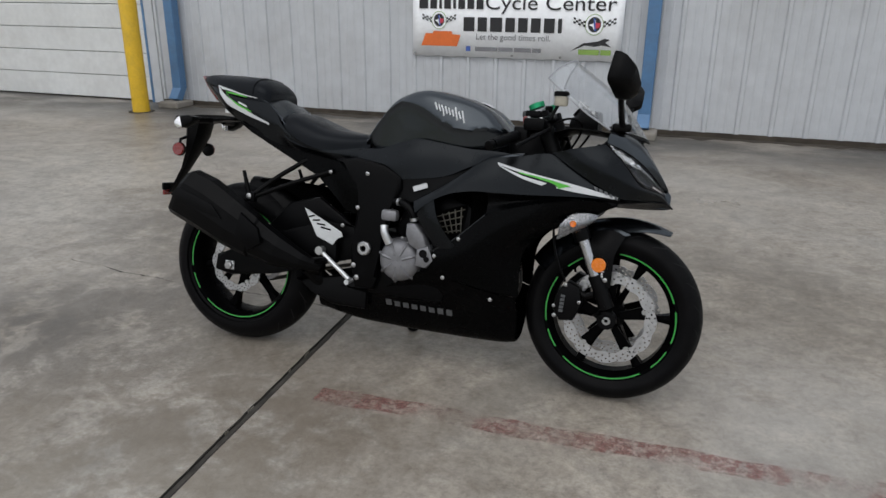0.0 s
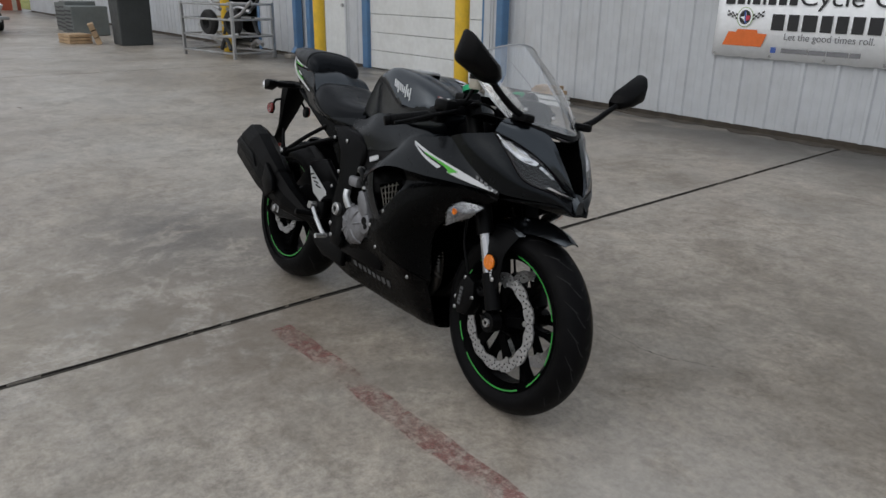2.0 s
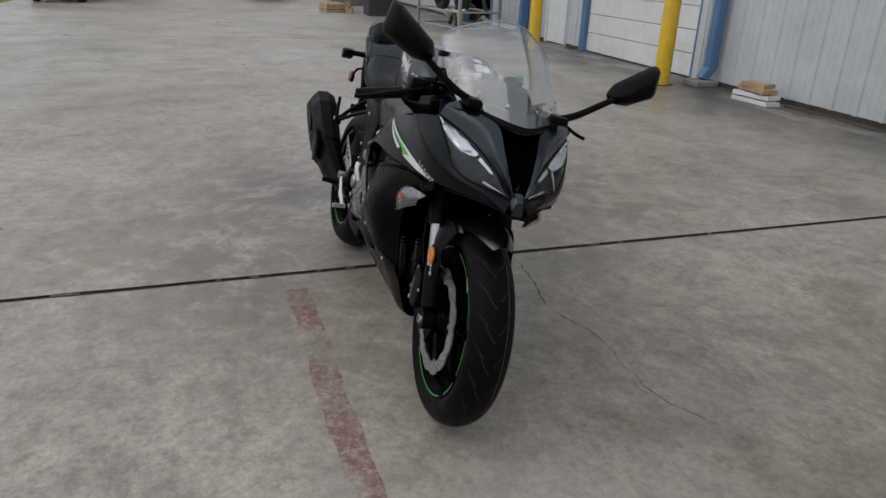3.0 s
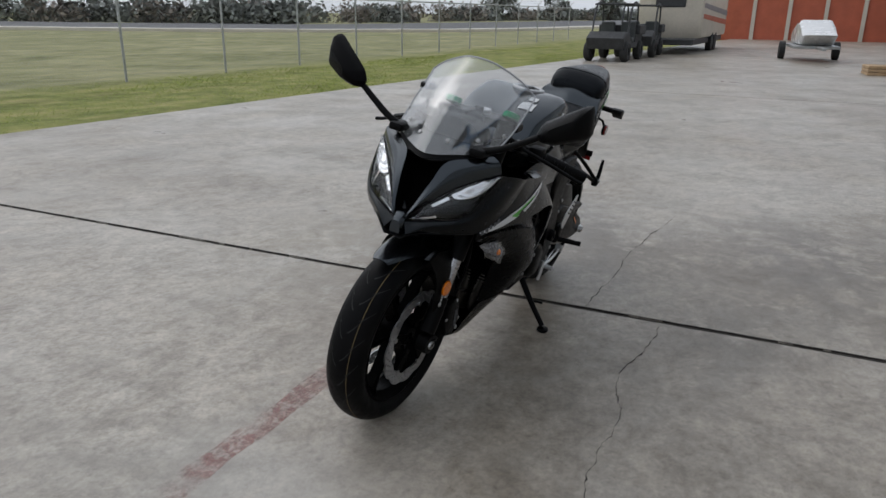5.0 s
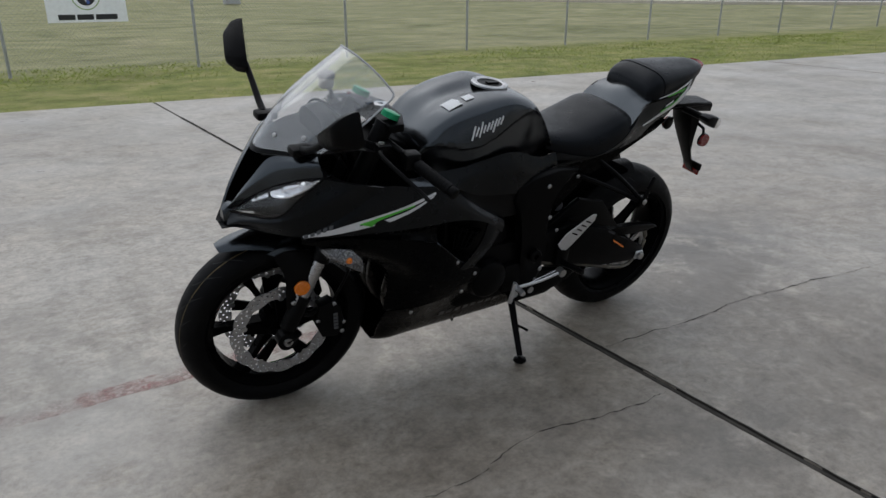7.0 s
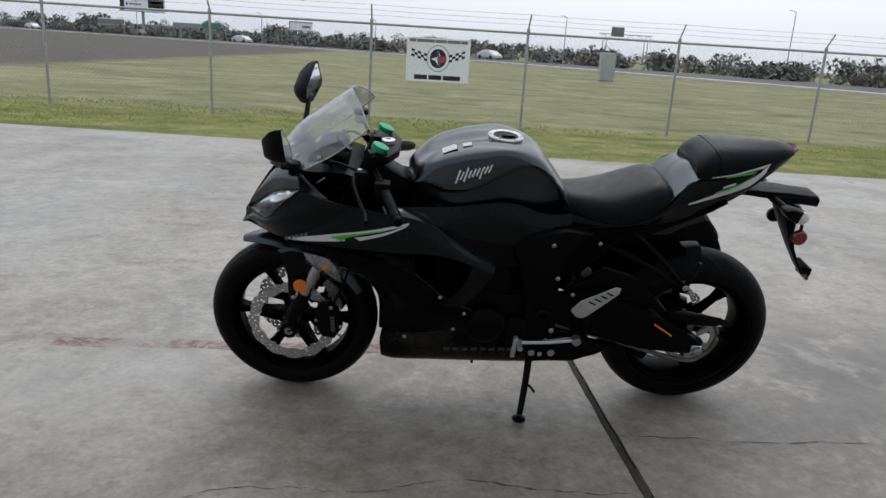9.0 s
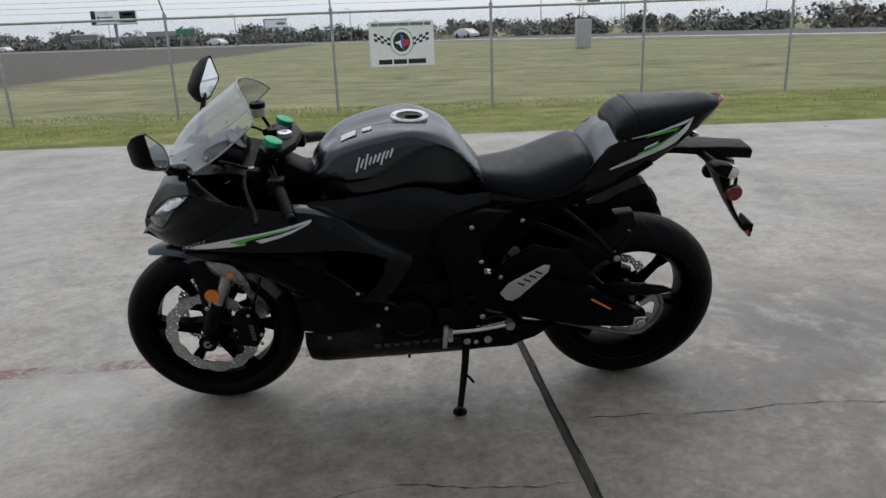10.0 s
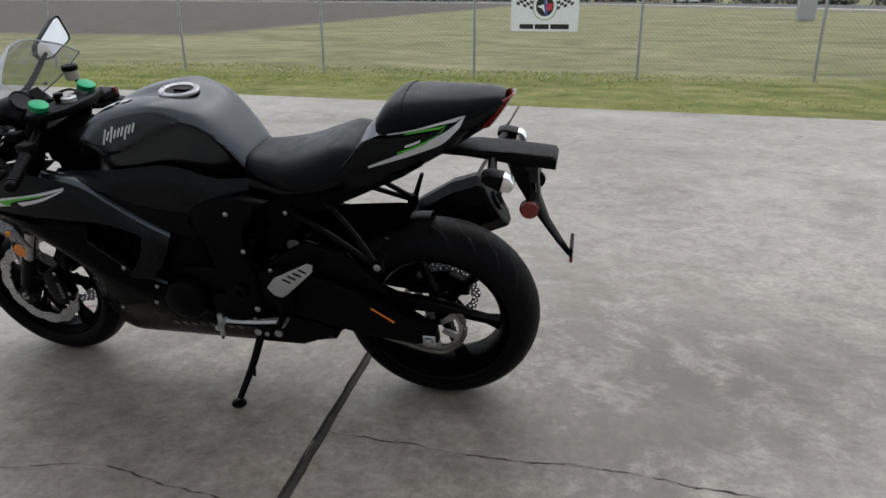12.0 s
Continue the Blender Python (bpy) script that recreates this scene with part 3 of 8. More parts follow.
def build_fence_sign():
    s = empty("fence_sign", Matrix.Translation((0.61, fence_y(0.61) + 0.05, 1.04)) @ pose(0, 0, 0, 0, 0, 180 + 1.0))
    tagged(s, "white board with a round badge and flags wired to the fence", "sign")
    bm = B()
    add_box(bm, (-0.545, 0, -0.365), (0.545, 0.012, 0.365), 0.002)
    part("board", bm, M["vinyl"], s)
    badge_with_flags(s, 0.0, 0.03, 0.42, 0.002)
    bars(s, -0.5, 0.5, 0.315, 0.05, 0.001, M["ink_grey"], [3, 8, 5, 6, 3])
    bars(s, -0.4, 0.4, -0.29, 0.075, 0.001, M["ink"], [3, 3, 4])


def build_field_things():
    rnd = random.Random(21)
    # highway: it comes from afar, bends and runs past the yard
    course = smooth_line([(420, -345, 0), (180, -232, 0), (85, -172, 0), (20, -125, 0), (-6, -92, 0), (-17, -70, 0), (-26, -50, 0), (-34, -33, 0), (-48, -22, 0), (-80, -19, 0), (-200, -16, 0), (-420, 20, 0)], 90)

    def along(d0, d1, z):
        verts, faces = [], []
        for i, p in enumerate(course):
            d = (course[min(i + 1, 89)] - course[max(i - 1, 0)]).normalized()
            s = Vector((d.y, -d.x, 0))
            if s.y > 0:
                s = -s
            for q, zz in ((d0, -0.12), (d0, z), (d1, z), (d1, -0.12)):
                verts.append((*(p + s * q).xy, zz))
            if i:
                k = 4 * i
                faces += [(k - 4 + e, k - 3 + e, k + 1 + e, k + e) for e in range(3)]
        return verts, faces

    tagged(raw("road", *along(2.2, 24, 0.1), M["asphalt"]), "grey highway beyond the field", "road", kind="structure")
    tagged(raw("road_shoulder", *along(0, 2.2, 0.14), M["cream"]), "pale concrete strip along the highway", "road", kind="structure")

    def beside(i, off):
        d = (course[min(i + 1, 89)] - course[max(i - 1, 0)]).normalized()
        s = Vector((d.y, -d.x, 0))
        if s.y > 0:
            s = -s
        p = course[i] + s * off
        return p.x, p.y, math.degrees(math.atan2(d.y, d.x))

    def billboard(x, y, w, h, top, shapes):
        b = empty("billboard", Matrix.Translation((x, y, 0)) @ pose(0, 0, 0, 0, 0, 180))
        tagged(b, "roadside billboard on a single steel post", "billboard")
        bm = B()
        add_cyl(bm, (0, 0.2, -0.2), (0, 0.2, top - h), w * 0.035, n=12)
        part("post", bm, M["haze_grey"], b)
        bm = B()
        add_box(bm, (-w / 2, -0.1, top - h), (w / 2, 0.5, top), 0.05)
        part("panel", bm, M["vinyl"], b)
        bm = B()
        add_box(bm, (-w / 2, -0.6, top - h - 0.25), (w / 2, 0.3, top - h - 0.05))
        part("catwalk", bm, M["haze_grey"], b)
        for lo, hi, z0, z1, mt in shapes:
            bm = B()
            add_box(bm, (lo * w, -0.14, top - h + z0 * h), (hi * w, -0.1, top - h + z1 * h))
            part("panel_print", bm, M[mt], b)

    billboard(73, -198, 11.6, 3.3, 9.6, [(-0.5, -0.4, 0, 1, "ink"), (0.13, 0.48, 0.08, 0.92, "ink"), (0.2, 0.42, 0.6, 0.75, "vinyl"), (0.2, 0.42, 0.25, 0.4, "vinyl"), (-0.3, -0.02, 0.45, 0.55, "ink_grey"), (-0.36, -0.32, 0.4, 0.6, "blue_ink")])
    billboard(31.5, -198, 6.2, 2.2, 6.1, [(-0.5, -0.46, 0, 1, "ink_grey"), (0.05, 0.4, 0.3, 0.55, "ink_grey"), (-0.5, 0.5, 0.88, 1, "ink_grey")])
    billboard(95, -232, 8, 1.8, 4.4, [(-0.5, 0.5, 0.05, 0.9, "ink_grey")])
    for x, y, w, h, top in ((47, -168, 4.2, 1.2, 3.9), (52, -170, 8.5, 1.0, 3.6)):
        g = empty("road_sign", Matrix.Translation((x, y, 0)))
        tagged(g, "green overhead highway sign on a post", "road sign")
        bm = B()
        add_box(bm, (-w / 2, 0, top - h), (w / 2, 0.2, top), 0.03)
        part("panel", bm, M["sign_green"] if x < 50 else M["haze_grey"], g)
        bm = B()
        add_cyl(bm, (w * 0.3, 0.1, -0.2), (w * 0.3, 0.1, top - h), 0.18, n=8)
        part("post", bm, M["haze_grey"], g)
    g = empty("sign_gantry", Matrix.Translation((-45.8, -160, 0)))
    tagged(g, "steel lattice gantry over the highway", "gantry")
    for x in (-5.2, -4.4, 4.4, 5.2):
        bm = B()
        add_cyl(bm, (x, 0, -0.2), (x * 0.97, 0, 6.0), 0.09, n=6)
        part("leg", bm, M["haze_grey"], g)
    bm = B()
    for z in (5.7, 6.7):
        add_cyl(bm, (-6, 0, z), (6, 0, z), 0.09, n=6)
    for k in range(12):
        add_cyl(bm, (-6 + k, 0, 5.7 + (k % 2)), (-5 + k, 0, 6.7 - (k % 2)), 0.06, n=5)
    part("beam", bm, M["haze_grey"], g)
    bm = B()
    add_box(bm, (0.6, 0.1, 6.2), (3.4, 0.4, 8.2), 0.05)
    part("sign_back", bm, M["box_grey"], g)
    for x, y, h in ((8, -130, 5.5), (57, -150, 7), (-22, -110, 7), (-48, -92, 8.5), (26, -120, 5)):
        lp = empty("light_pole", Matrix.Translation((x, y, 0)))
        tagged(lp, "slim grey highway light pole", "light pole")
        bm = B()
        add_cyl(bm, (0, 0, -0.2), (0, 0, h), 0.09, 0.05, n=8)
        part("mast", bm, M["haze_grey"], lp)
        bm = B()
        add_tube(bm, [(0, 0, h - 0.05), (0.4, 0, h + 0.15), (0.9, 0, h + 0.2)], 0.05, 6)
        part("arm", bm, M["haze_grey"], lp)
    # the plain grey box that stands in the field
    gb = empty("utility_box", Matrix.Translation((-10.3, -40, 0.2)))
    tagged(gb, "plain grey metal utility box standing in the field", "utility box")
    bm = B()
    add_box(bm, (-0.42, -0.3, -0.2), (0.42, 0.3, 1.4), 0.05)
    part("case", bm, M["roof"], gb)

    # far trees along the road, distance haze mixed into leaf and twig colour

    def tree(x, y, h, w, bare=False):
        t = empty("tree", Matrix.Translation((x, y, -0.1)))
        tagged(t, "bushy grey-green tree along the far road, paled for haze" if not bare else "bare brown winter tree along the far road, paled for haze", "tree", group="far trees")
        bm = B()
        add_tube(bm, [(0, 0, 0), (0.05 * w, 0, h * 0.35), (0, 0.03 * w, h * 0.7)], 0.05 * h, 6, r_end=0.015 * h)
        for k in range(5):
            a = rnd.uniform(0, 6.28)
            add_tube(bm, [(0, 0, h * (0.25 + 0.08 * k)), (0.3 * w * math.cos(a), 0.3 * w * math.sin(a), h * (0.5 + 0.08 * k))], 0.02 * h, 5, r_end=0.006 * h)
        part("trunk", bm, M["bark"], t)
        vs, fs = [], []
        lumps = [(rnd.uniform(-0.42, 0.42) * w, rnd.uniform(-0.3, 0.3) * w, h * rnd.uniform(0.15, 0.85), rnd.uniform(0.12, 0.27) * w) for _ in range(9)]
        for _ in range(320 if bare else 900):
            cx, cy, cz, r = rnd.choice(lumps)
            d = Vector((rnd.gauss(0, 1), rnd.gauss(0, 1), rnd.gauss(0, 1))).normalized() * r * rnd.uniform(0.6, 1.05)
            c = Vector((cx, cy, cz)) + d
            s = w * rnd.uniform(0.024, 0.05)
            u = Vector((rnd.uniform(-1, 1), rnd.uniform(-1, 1), rnd.uniform(-1, 1))).normalized() * s
            v = u.orthogonal().normalized() * s * rnd.uniform(0.5, 1)
            i = len(vs)
            vs += [c - u, c + v, c + u, c - v]
            fs.append((i, i + 1, i + 2, i + 3))
        mid = Vector((0, 0, h * 0.3))
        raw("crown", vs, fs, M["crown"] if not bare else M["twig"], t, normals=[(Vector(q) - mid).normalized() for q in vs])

    for k in range(44):
        x = 150 - 5.6 * k + rnd.uniform(-3, 3)
        tree(x, -285 + rnd.uniform(-20, 20), rnd.uniform(3.4, 6.0), rnd.uniform(7, 12), rnd.random() < 0.35)
    # a thick row behind the near stretch of the highway
    for k in range(160):
        i = 27 + 45 * k // 160
        x, y, rz = beside(i, 36 + rnd.uniform(-4, 12))
        q = rnd.uniform(-6, 6)
        tree(x + q * math.cos(radians(rz)), y + q * math.sin(radians(rz)), rnd.uniform(1.2, 2.1), rnd.uniform(5.5, 9), rnd.random() < 0.3)
    for k in range(12):
        tree(-150 - 22 * k, -62 + 6 * k, rnd.uniform(5, 8), rnd.uniform(9, 14))

    def far_car(x, y, rz, mt):
        c = empty("car", Matrix.Translation((x, y, 0.16)) @ pose(0, 0, 0, 0, 0, rz))
        tagged(c, "pale saloon car on the far highway", "car", group="cars on the highway")
        bm = B()
        add_prism(bm, [(-2.2, 0.25), (2.2, 0.25), (2.25, 0.65), (1.5, 0.85), (0.8, 1.35), (-0.9, 1.4), (-1.7, 0.95), (-2.25, 0.85)], -0.85, 0.85, "y", 0.08)
        part("body", bm, M[mt], c, smooth=True)
        for wx in (-1.35, 1.35):
            for wy in (-0.8, 0.8):
                bm = B()
                add_cyl(bm, (wx, wy - 0.1, 0.32), (wx, wy + 0.1, 0.32), 0.32, n=14)
                part("wheel", bm, M["tyre_far"], c)

    for i, off, mt in ((24, 8, "car_white"), (28, 14, "car_white"), (33, 8, "car_white"), (36, 16, "box_grey"), (40, 9, "car_white"), (45, 16, "car_white")):
        x, y, rz = beside(i, off)
        far_car(x, y, rz, mt)
    for x, y, w, h in ((90, -260, 26, 3.2), (62, -255, 18, 2.6), (28, -262, 30, 2.4), (0, -270, 22, 2.2)):
        hb = empty("roadside_building", Matrix.Translation((x, y, 0)))
        tagged(hb, "low pale flat-roofed building far beyond the road", "building", group="far buildings")
        bm = B()
        add_box(bm, (-w / 2, -5, -0.2), (w / 2, 5, h))
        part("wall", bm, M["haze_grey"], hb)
        bm = B()
        add_box(bm, (-w / 2 - 0.3, -5.3, h), (w / 2 + 0.3, 5.3, h + 0.3))
        part("roof", bm, M["roof"], hb)
        for k in range(5):
            bm = B()
            add_box(bm, (-w * 0.42 + k * w * 0.19, 4.96, 0.8), (-w * 0.42 + k * w * 0.19 + w * 0.1, 5.06, h * 0.7))
            part("window", bm, M["dark"], hb)


# twigs far paler than the bark: haze is in their colour
M["twig"] = surface("hazed_twigs", (0.4, 0.35, 0.31), 0.9, vary=0.3, scale=0.3)

# ---- the metal building ----
WY = 5.25


def siding(name, x0, x1, z0, z1, label):
    """Ribbed steel sheet standing along x, facing -y."""
    prof = []
    x = x0
    while x < x1 - 1e-6:
        for dx, dy in ((0.0, 0.0), (0.012, -0.02), (0.042, -0.02), (0.054, 0.0), (0.125, 0.0), (0.131, -0.005), (0.149, -0.005), (0.155, 0.0), (0.21, 0.0), (0.216, -0.005), (0.234, -0.005), (0.24, 0.0)):
            if x + dx <= x1:
                prof.append((x + dx, dy))
        x += 0.305
    prof.append((x1, 0.0))
    bm = B()
    add_prism(bm, [(a, WY + b) for a, b in prof] + [(x1, WY + 0.08), (x0, WY + 0.08)], z0, z1, "z")
    return tagged(part(name, bm, M["siding"]), label, "wall", kind="structure")


def downpipe(x, r=0.06):
    d = empty("downpipe", Matrix.Translation((x, WY - 0.11, 0)))
    tagged(d, "blue painted steel downpipe against the ribbed wall", "downpipe", group="blue downpipes")
    bm = B()
    add_box(bm, (-r, -r, 0.2), (r, r, 4.3), 0.014)
    part("pipe", bm, M["blue"], d)
    bm = B()
    add_prism(bm, [(-0.06, 0.22), (0.06, 0.22), (-0.05, 0.06), (-0.15, 0.1)], -r, r, "x", 0.008)
    part("outlet", bm, M["blue"], d)
    for z in (1.9, 3.6):
        bm = B()
        add_box(bm, (-r - 0.02, -r - 0.004, z), (r + 0.02, 0.1, z + 0.035))
        part("strap", bm, M["blue"], d)
    bm = B()
    add_box(bm, (-0.14, -0.26, -0.01), (0.14, 0.06, 0.07), 0.02)
    part("splash_block", bm, M["kerb"], d, "small concrete splash block")


def garage_door(x0, x1, top):
    g = empty("garage_door", Matrix.Translation((0, WY + 0.06, 0)))
    tagged(g, "closed white sectional steel garage door", "garage door", kind="structure")
    z, k = 0.012, 0
    while z < top - 0.02:
        bm = B()
        h = min(0.29, top - z)
        add_box(bm, (x0 + 0.004, -0.02, z + 0.004), (x1 - 0.004, 0.03, z + h - 0.004), 0.006)
        part("panel", bm, M["white_door"], g)
        z += h
    for xa in (x0 - 0.16, x1):
        bm = B()
        add_box(bm, (xa, -0.085, 0), (xa + 0.16, 0.0, top + 0.16), 0.006)
        part("jamb", bm, M["blue"] if xa < x0 else M["siding"], g, "blue painted jamb" if xa < x0 else "")
    bm = B()
    add_box(bm, (x1 + 0.001, -0.09, 0), (x1 + 0.035, -0.086, top))
    part("edge_trim", bm, M["blue"], g, "thin blue trim")
    bm = B()
    add_box(bm, (x0, -0.085, top), (x1, 0.0, top + 0.16), 0.006)
    part("lintel", bm, M["blue"], g)


def bollard(x, y, h=1.27, r=0.095):
    b = empty("bollard", Matrix.Translation((x, y, 0)))
    tagged(b, "yellow painted steel bollard with a domed top", "bollard", group="yellow bollards")
    bm = B()
    prof = [(-0.05, r), (h - 0.05, r)] + [(h - 0.05 + 0.05 * math.sin(a), r * math.cos(a)) for a in np.linspace(0.2, 1.5, 6)] + [(h, 0.002)]
    add_lathe(bm, prof, 24, "z")
    part("post", bm, M["yellow"], b, smooth=True)
    bm = B()
    add_cyl(bm, (0, 0, -0.01), (0, 0, 0.006), r + 0.05, n=20)
    part("collar", bm, M["dirt"], b, "dirt-stained collar at the foot")


def build_building():
    garage = (-7.78, -4.82)
    door = (-9.3, -8.45)
    gap = (-14.2, -12.2)
    siding("wall_front_1", garage[1] + 0.16, 14, 0.05, 4.4, "light grey ribbed steel wall with grimy foot")
    siding("wall_front_2", door[1], garage[0] - 0.16, 0.05, 4.4, "light grey ribbed steel wall between two doors")
    siding("wall_front_3", gap[1] + 0.12, door[0], 0.05, 4.4, "light grey ribbed steel wall beside a white door")
    siding("wall_front_4", -40, gap[0] - 0.12, 0.05, 4.4, "light grey ribbed steel wall further along the yard")
    siding("wall_front_5", garage[0] - 0.16, garage[1] + 0.16, 3.1, 4.4, "light grey ribbed steel wall above the garage door")
    siding("wall_front_6", gap[0] - 0.12, gap[1] + 0.12, 3.2, 4.4, "light grey ribbed steel wall above an open doorway")
    siding("wall_front_7", door[0], door[1], 2.1, 4.4, "light grey ribbed steel wall above a white door")
    for x0, x1, n in ((-40, gap[0], 1), (gap[1], door[0], 2), (door[1], garage[0], 3), (garage[1], 14, 4)):
        bm = B()
        add_box(bm, (x0 + 0.02, WY - 0.01, -0.2), (x1 - 0.02, WY + 0.14, 0.052), 0.004)
        tagged(part("foundation", bm, M["dirt"]), "damp concrete foundation edge under the wall", "foundation", kind="structure")
        bm = B()
        rnd = random.Random(n)
        pts = [(x, WY - rnd.uniform(0.05, 0.2)) for x in np.arange(x0 + 0.1, x1 - 0.1, 0.12)]
        add_prism(bm, [(pts[0][0], WY)] + pts + [(pts[-1][0], WY)], -0.01, 0.004, "z")
        tagged(part("dirt_line", bm, M["dirt"]), "dark damp dirt along the foot of the wall", "dirt", kind="structure")
    # shell behind the front: side, back and roof close the place
    for name, lo, hi in (("wall_back", (-40, WY + 14, 0), (14, WY + 14.1, 4.4)), ("wall_end_1", (-40.1, WY + 0.08, 0), (-40, WY + 14, 4.4)), ("wall_end_2", (14, WY + 0.08, 0), (14.1, WY + 14, 4.4))):
        bm = B()
        add_box(bm, lo, hi)
        tagged(part(name, bm, M["siding"]), "plain grey steel wall closing the building", "wall", kind="structure")
    bm = B()
    add_prism(bm, [(WY - 0.35, 4.4), (WY + 7, 5.6), (WY + 14.3, 4.4), (WY + 14.3, 4.5), (WY + 7, 5.7), (WY - 0.35, 4.5)], -40.3, 14.3, "x")
    tagged(part("roof", bm, M["roof"]), "low pitched grey metal roof with a small eave", "roof", kind="structure")
    bm = B()
    add_box(bm, (-40.3, WY - 0.47, 4.28), (14.3, WY - 0.35, 4.46), 0.01)
    tagged(part("gutter", bm, M["blue"]), "blue painted eaves gutter", "gutter", kind="structure")
    bm = B()
    add_box(bm, (gap[0], WY + 1.6, 0), (gap[1], WY + 1.7, 3.2))
    tagged(part("wall_inner", bm, M["dark"]), "dark inside of an open doorway", "wall", kind="structure")
    fl = B()
    add_box(fl, (-40, WY + 0.14, -0.2), (14, WY + 14, 0.0))
    tagged(part("floor", fl, M["kerb"]), "bare concrete floor inside the building", "floor", kind="structure")
    garage_door(*garage, 3.1)
    # white personnel door
    d = empty("door_1", Matrix.Translation((door[0], WY + 0.02, 0)))
    tagged(d, "closed white steel personnel door", "door", kind="structure")
    w = door[1] - door[0]
    bm = B()
    add_box(bm, (0.05, -0.02, 0.015), (w - 0.05, 0.025, 2.05), 0.004)
    part("leaf", bm, M["white_door"], d)
    for a, b in ((0.0, 0.05), (w - 0.05, w)):
        bm = B()
        add_box(bm, (a, -0.05, 0), (b, 0.04, 2.1))
        part("frame", bm, M["white_door"] if a == 0 else M["siding"], d)
    bm = B()
    add_cyl(bm, (w - 0.12, -0.07, 1.0), (w - 0.12, -0.02, 1.0), 0.03, n=12)
    part("knob", bm, M["steel"], d)
    for xa in (gap[0] - 0.12, gap[1]):
        bm = B()
        add_box(bm, (xa, WY - 0.03, 0), (xa + 0.12, WY + 0.2, 3.2), 0.006)
        tagged(part("trim", bm, M["blue"]), "blue painted doorway jamb", "trim", kind="structure")
    for x in (1.2, -4.32, -9.6, -10.15):
        downpipe(x, 0.062 if x > -9 else 0.07)
    for x, y in ((-4.42, 4.55), (-7.9, 4.4), (-12.0, 4.45), (-15.4, 3.75), (-17.6, 4.1)):
        bollard(x, y)


def build_banner():
    s = empty("banner", Matrix.Translation((-0.185, WY - 0.035, 1.035)))
    tagged(s, "white vinyl shop banner stretched on the ribbed wall", "banner")
    w, h, n = 1.1, 0.34, 30
    verts, faces = [], []
    for k in range(n + 1):
        x = -w + 2 * w * k / n
        sag = 0.012 * math.sin(k * 1.9) * 0.4
        for z in (-h, 0, h):
            verts.append((x, 0.004 * math.sin(k * 1.3 + z * 5), z + (sag if z else 0)))
        if k:
            i = 3 * k
            faces += [(i - 3, i, i + 1, i - 2), (i - 2, i + 1, i + 2, i - 1)]
    ob = raw("sheet", verts, faces, M["vinyl"], s, smooth=True)
    so = ob.modifiers.new("thickness", "SOLIDIFY")
    so.thickness, so.offset = 0.002, -1
    up = pose(0, -0.0085, 0, 90)
    bars(s, -1.02, -0.32, 0.215, 0.15, 0.0075, M["ink"], [1.3, 1, 0.4, 1, 0.4, 1, 1, 1])
    text_on("lettering", "Cycle Center", 0.2, pose(0.36, -0.009, 0.2, 90), M["ink"], s, width=1.32)
    bars(s, -0.53, 0.5, -0.01, 0.14, 0.0075, M["ink"], [1.2, 1, 1.3, 1, 1, 1, 1.1, 0.4])
    text_on("lettering", "Let the good times roll.", 0.085, pose(-0.0, -0.009, -0.135, 90), M["ink_grey"], s, width=0.78)
    bars(s, -0.4, 0.3, -0.255, 0.04, 0.0075, M["ink_grey"], [8, 5, 6, 3])
    bars(s, -0.5, -0.45, -0.255, 0.05, 0.0075, M["blue_ink"], [1])
    badge_with_flags(s, -0.8, 0.025, 0.17, 0.0085)
    badge_with_flags(s, 0.82, 0.01, 0.19, 0.0085)
    bm = B()
    bm.faces.new([bm.verts.new((x, -0.0085, z)) for x, z in ((-1.0, -0.235), (-0.6, -0.235), (-0.56, -0.12), (-0.65, -0.115), (-0.66, -0.085), (-0.86, -0.085), (-0.87, -0.11), (-0.95, -0.11))])
    part("logo_block", bm, M["orange"], s)
    bm = B()
    bm.faces.new([bm.verts.new((x, -0.0085, z)) for x, z in ((0.6, -0.25), (0.72, -0.17), (0.86, -0.15), (0.93, -0.12), (0.98, -0.13), (0.94, -0.16), (1.0, -0.2), (0.9, -0.185), (0.84, -0.2), (0.74, -0.19))])
    part("logo_shape", bm, M["ink"], s)
    bars(s, 0.68, 1.0, -0.255, 0.05, 0.0075, M["leaf_green"], [6, 3])
    for x in (-1.07, -0.5, 0, 0.5, 1.07):
        for z in (-0.315, 0.315):
            bm = B()
            add_cyl(bm, (x, -0.012, z), (x, -0.005, z), 0.012, n=10)
            part("grommet", bm, M["steel"], s)


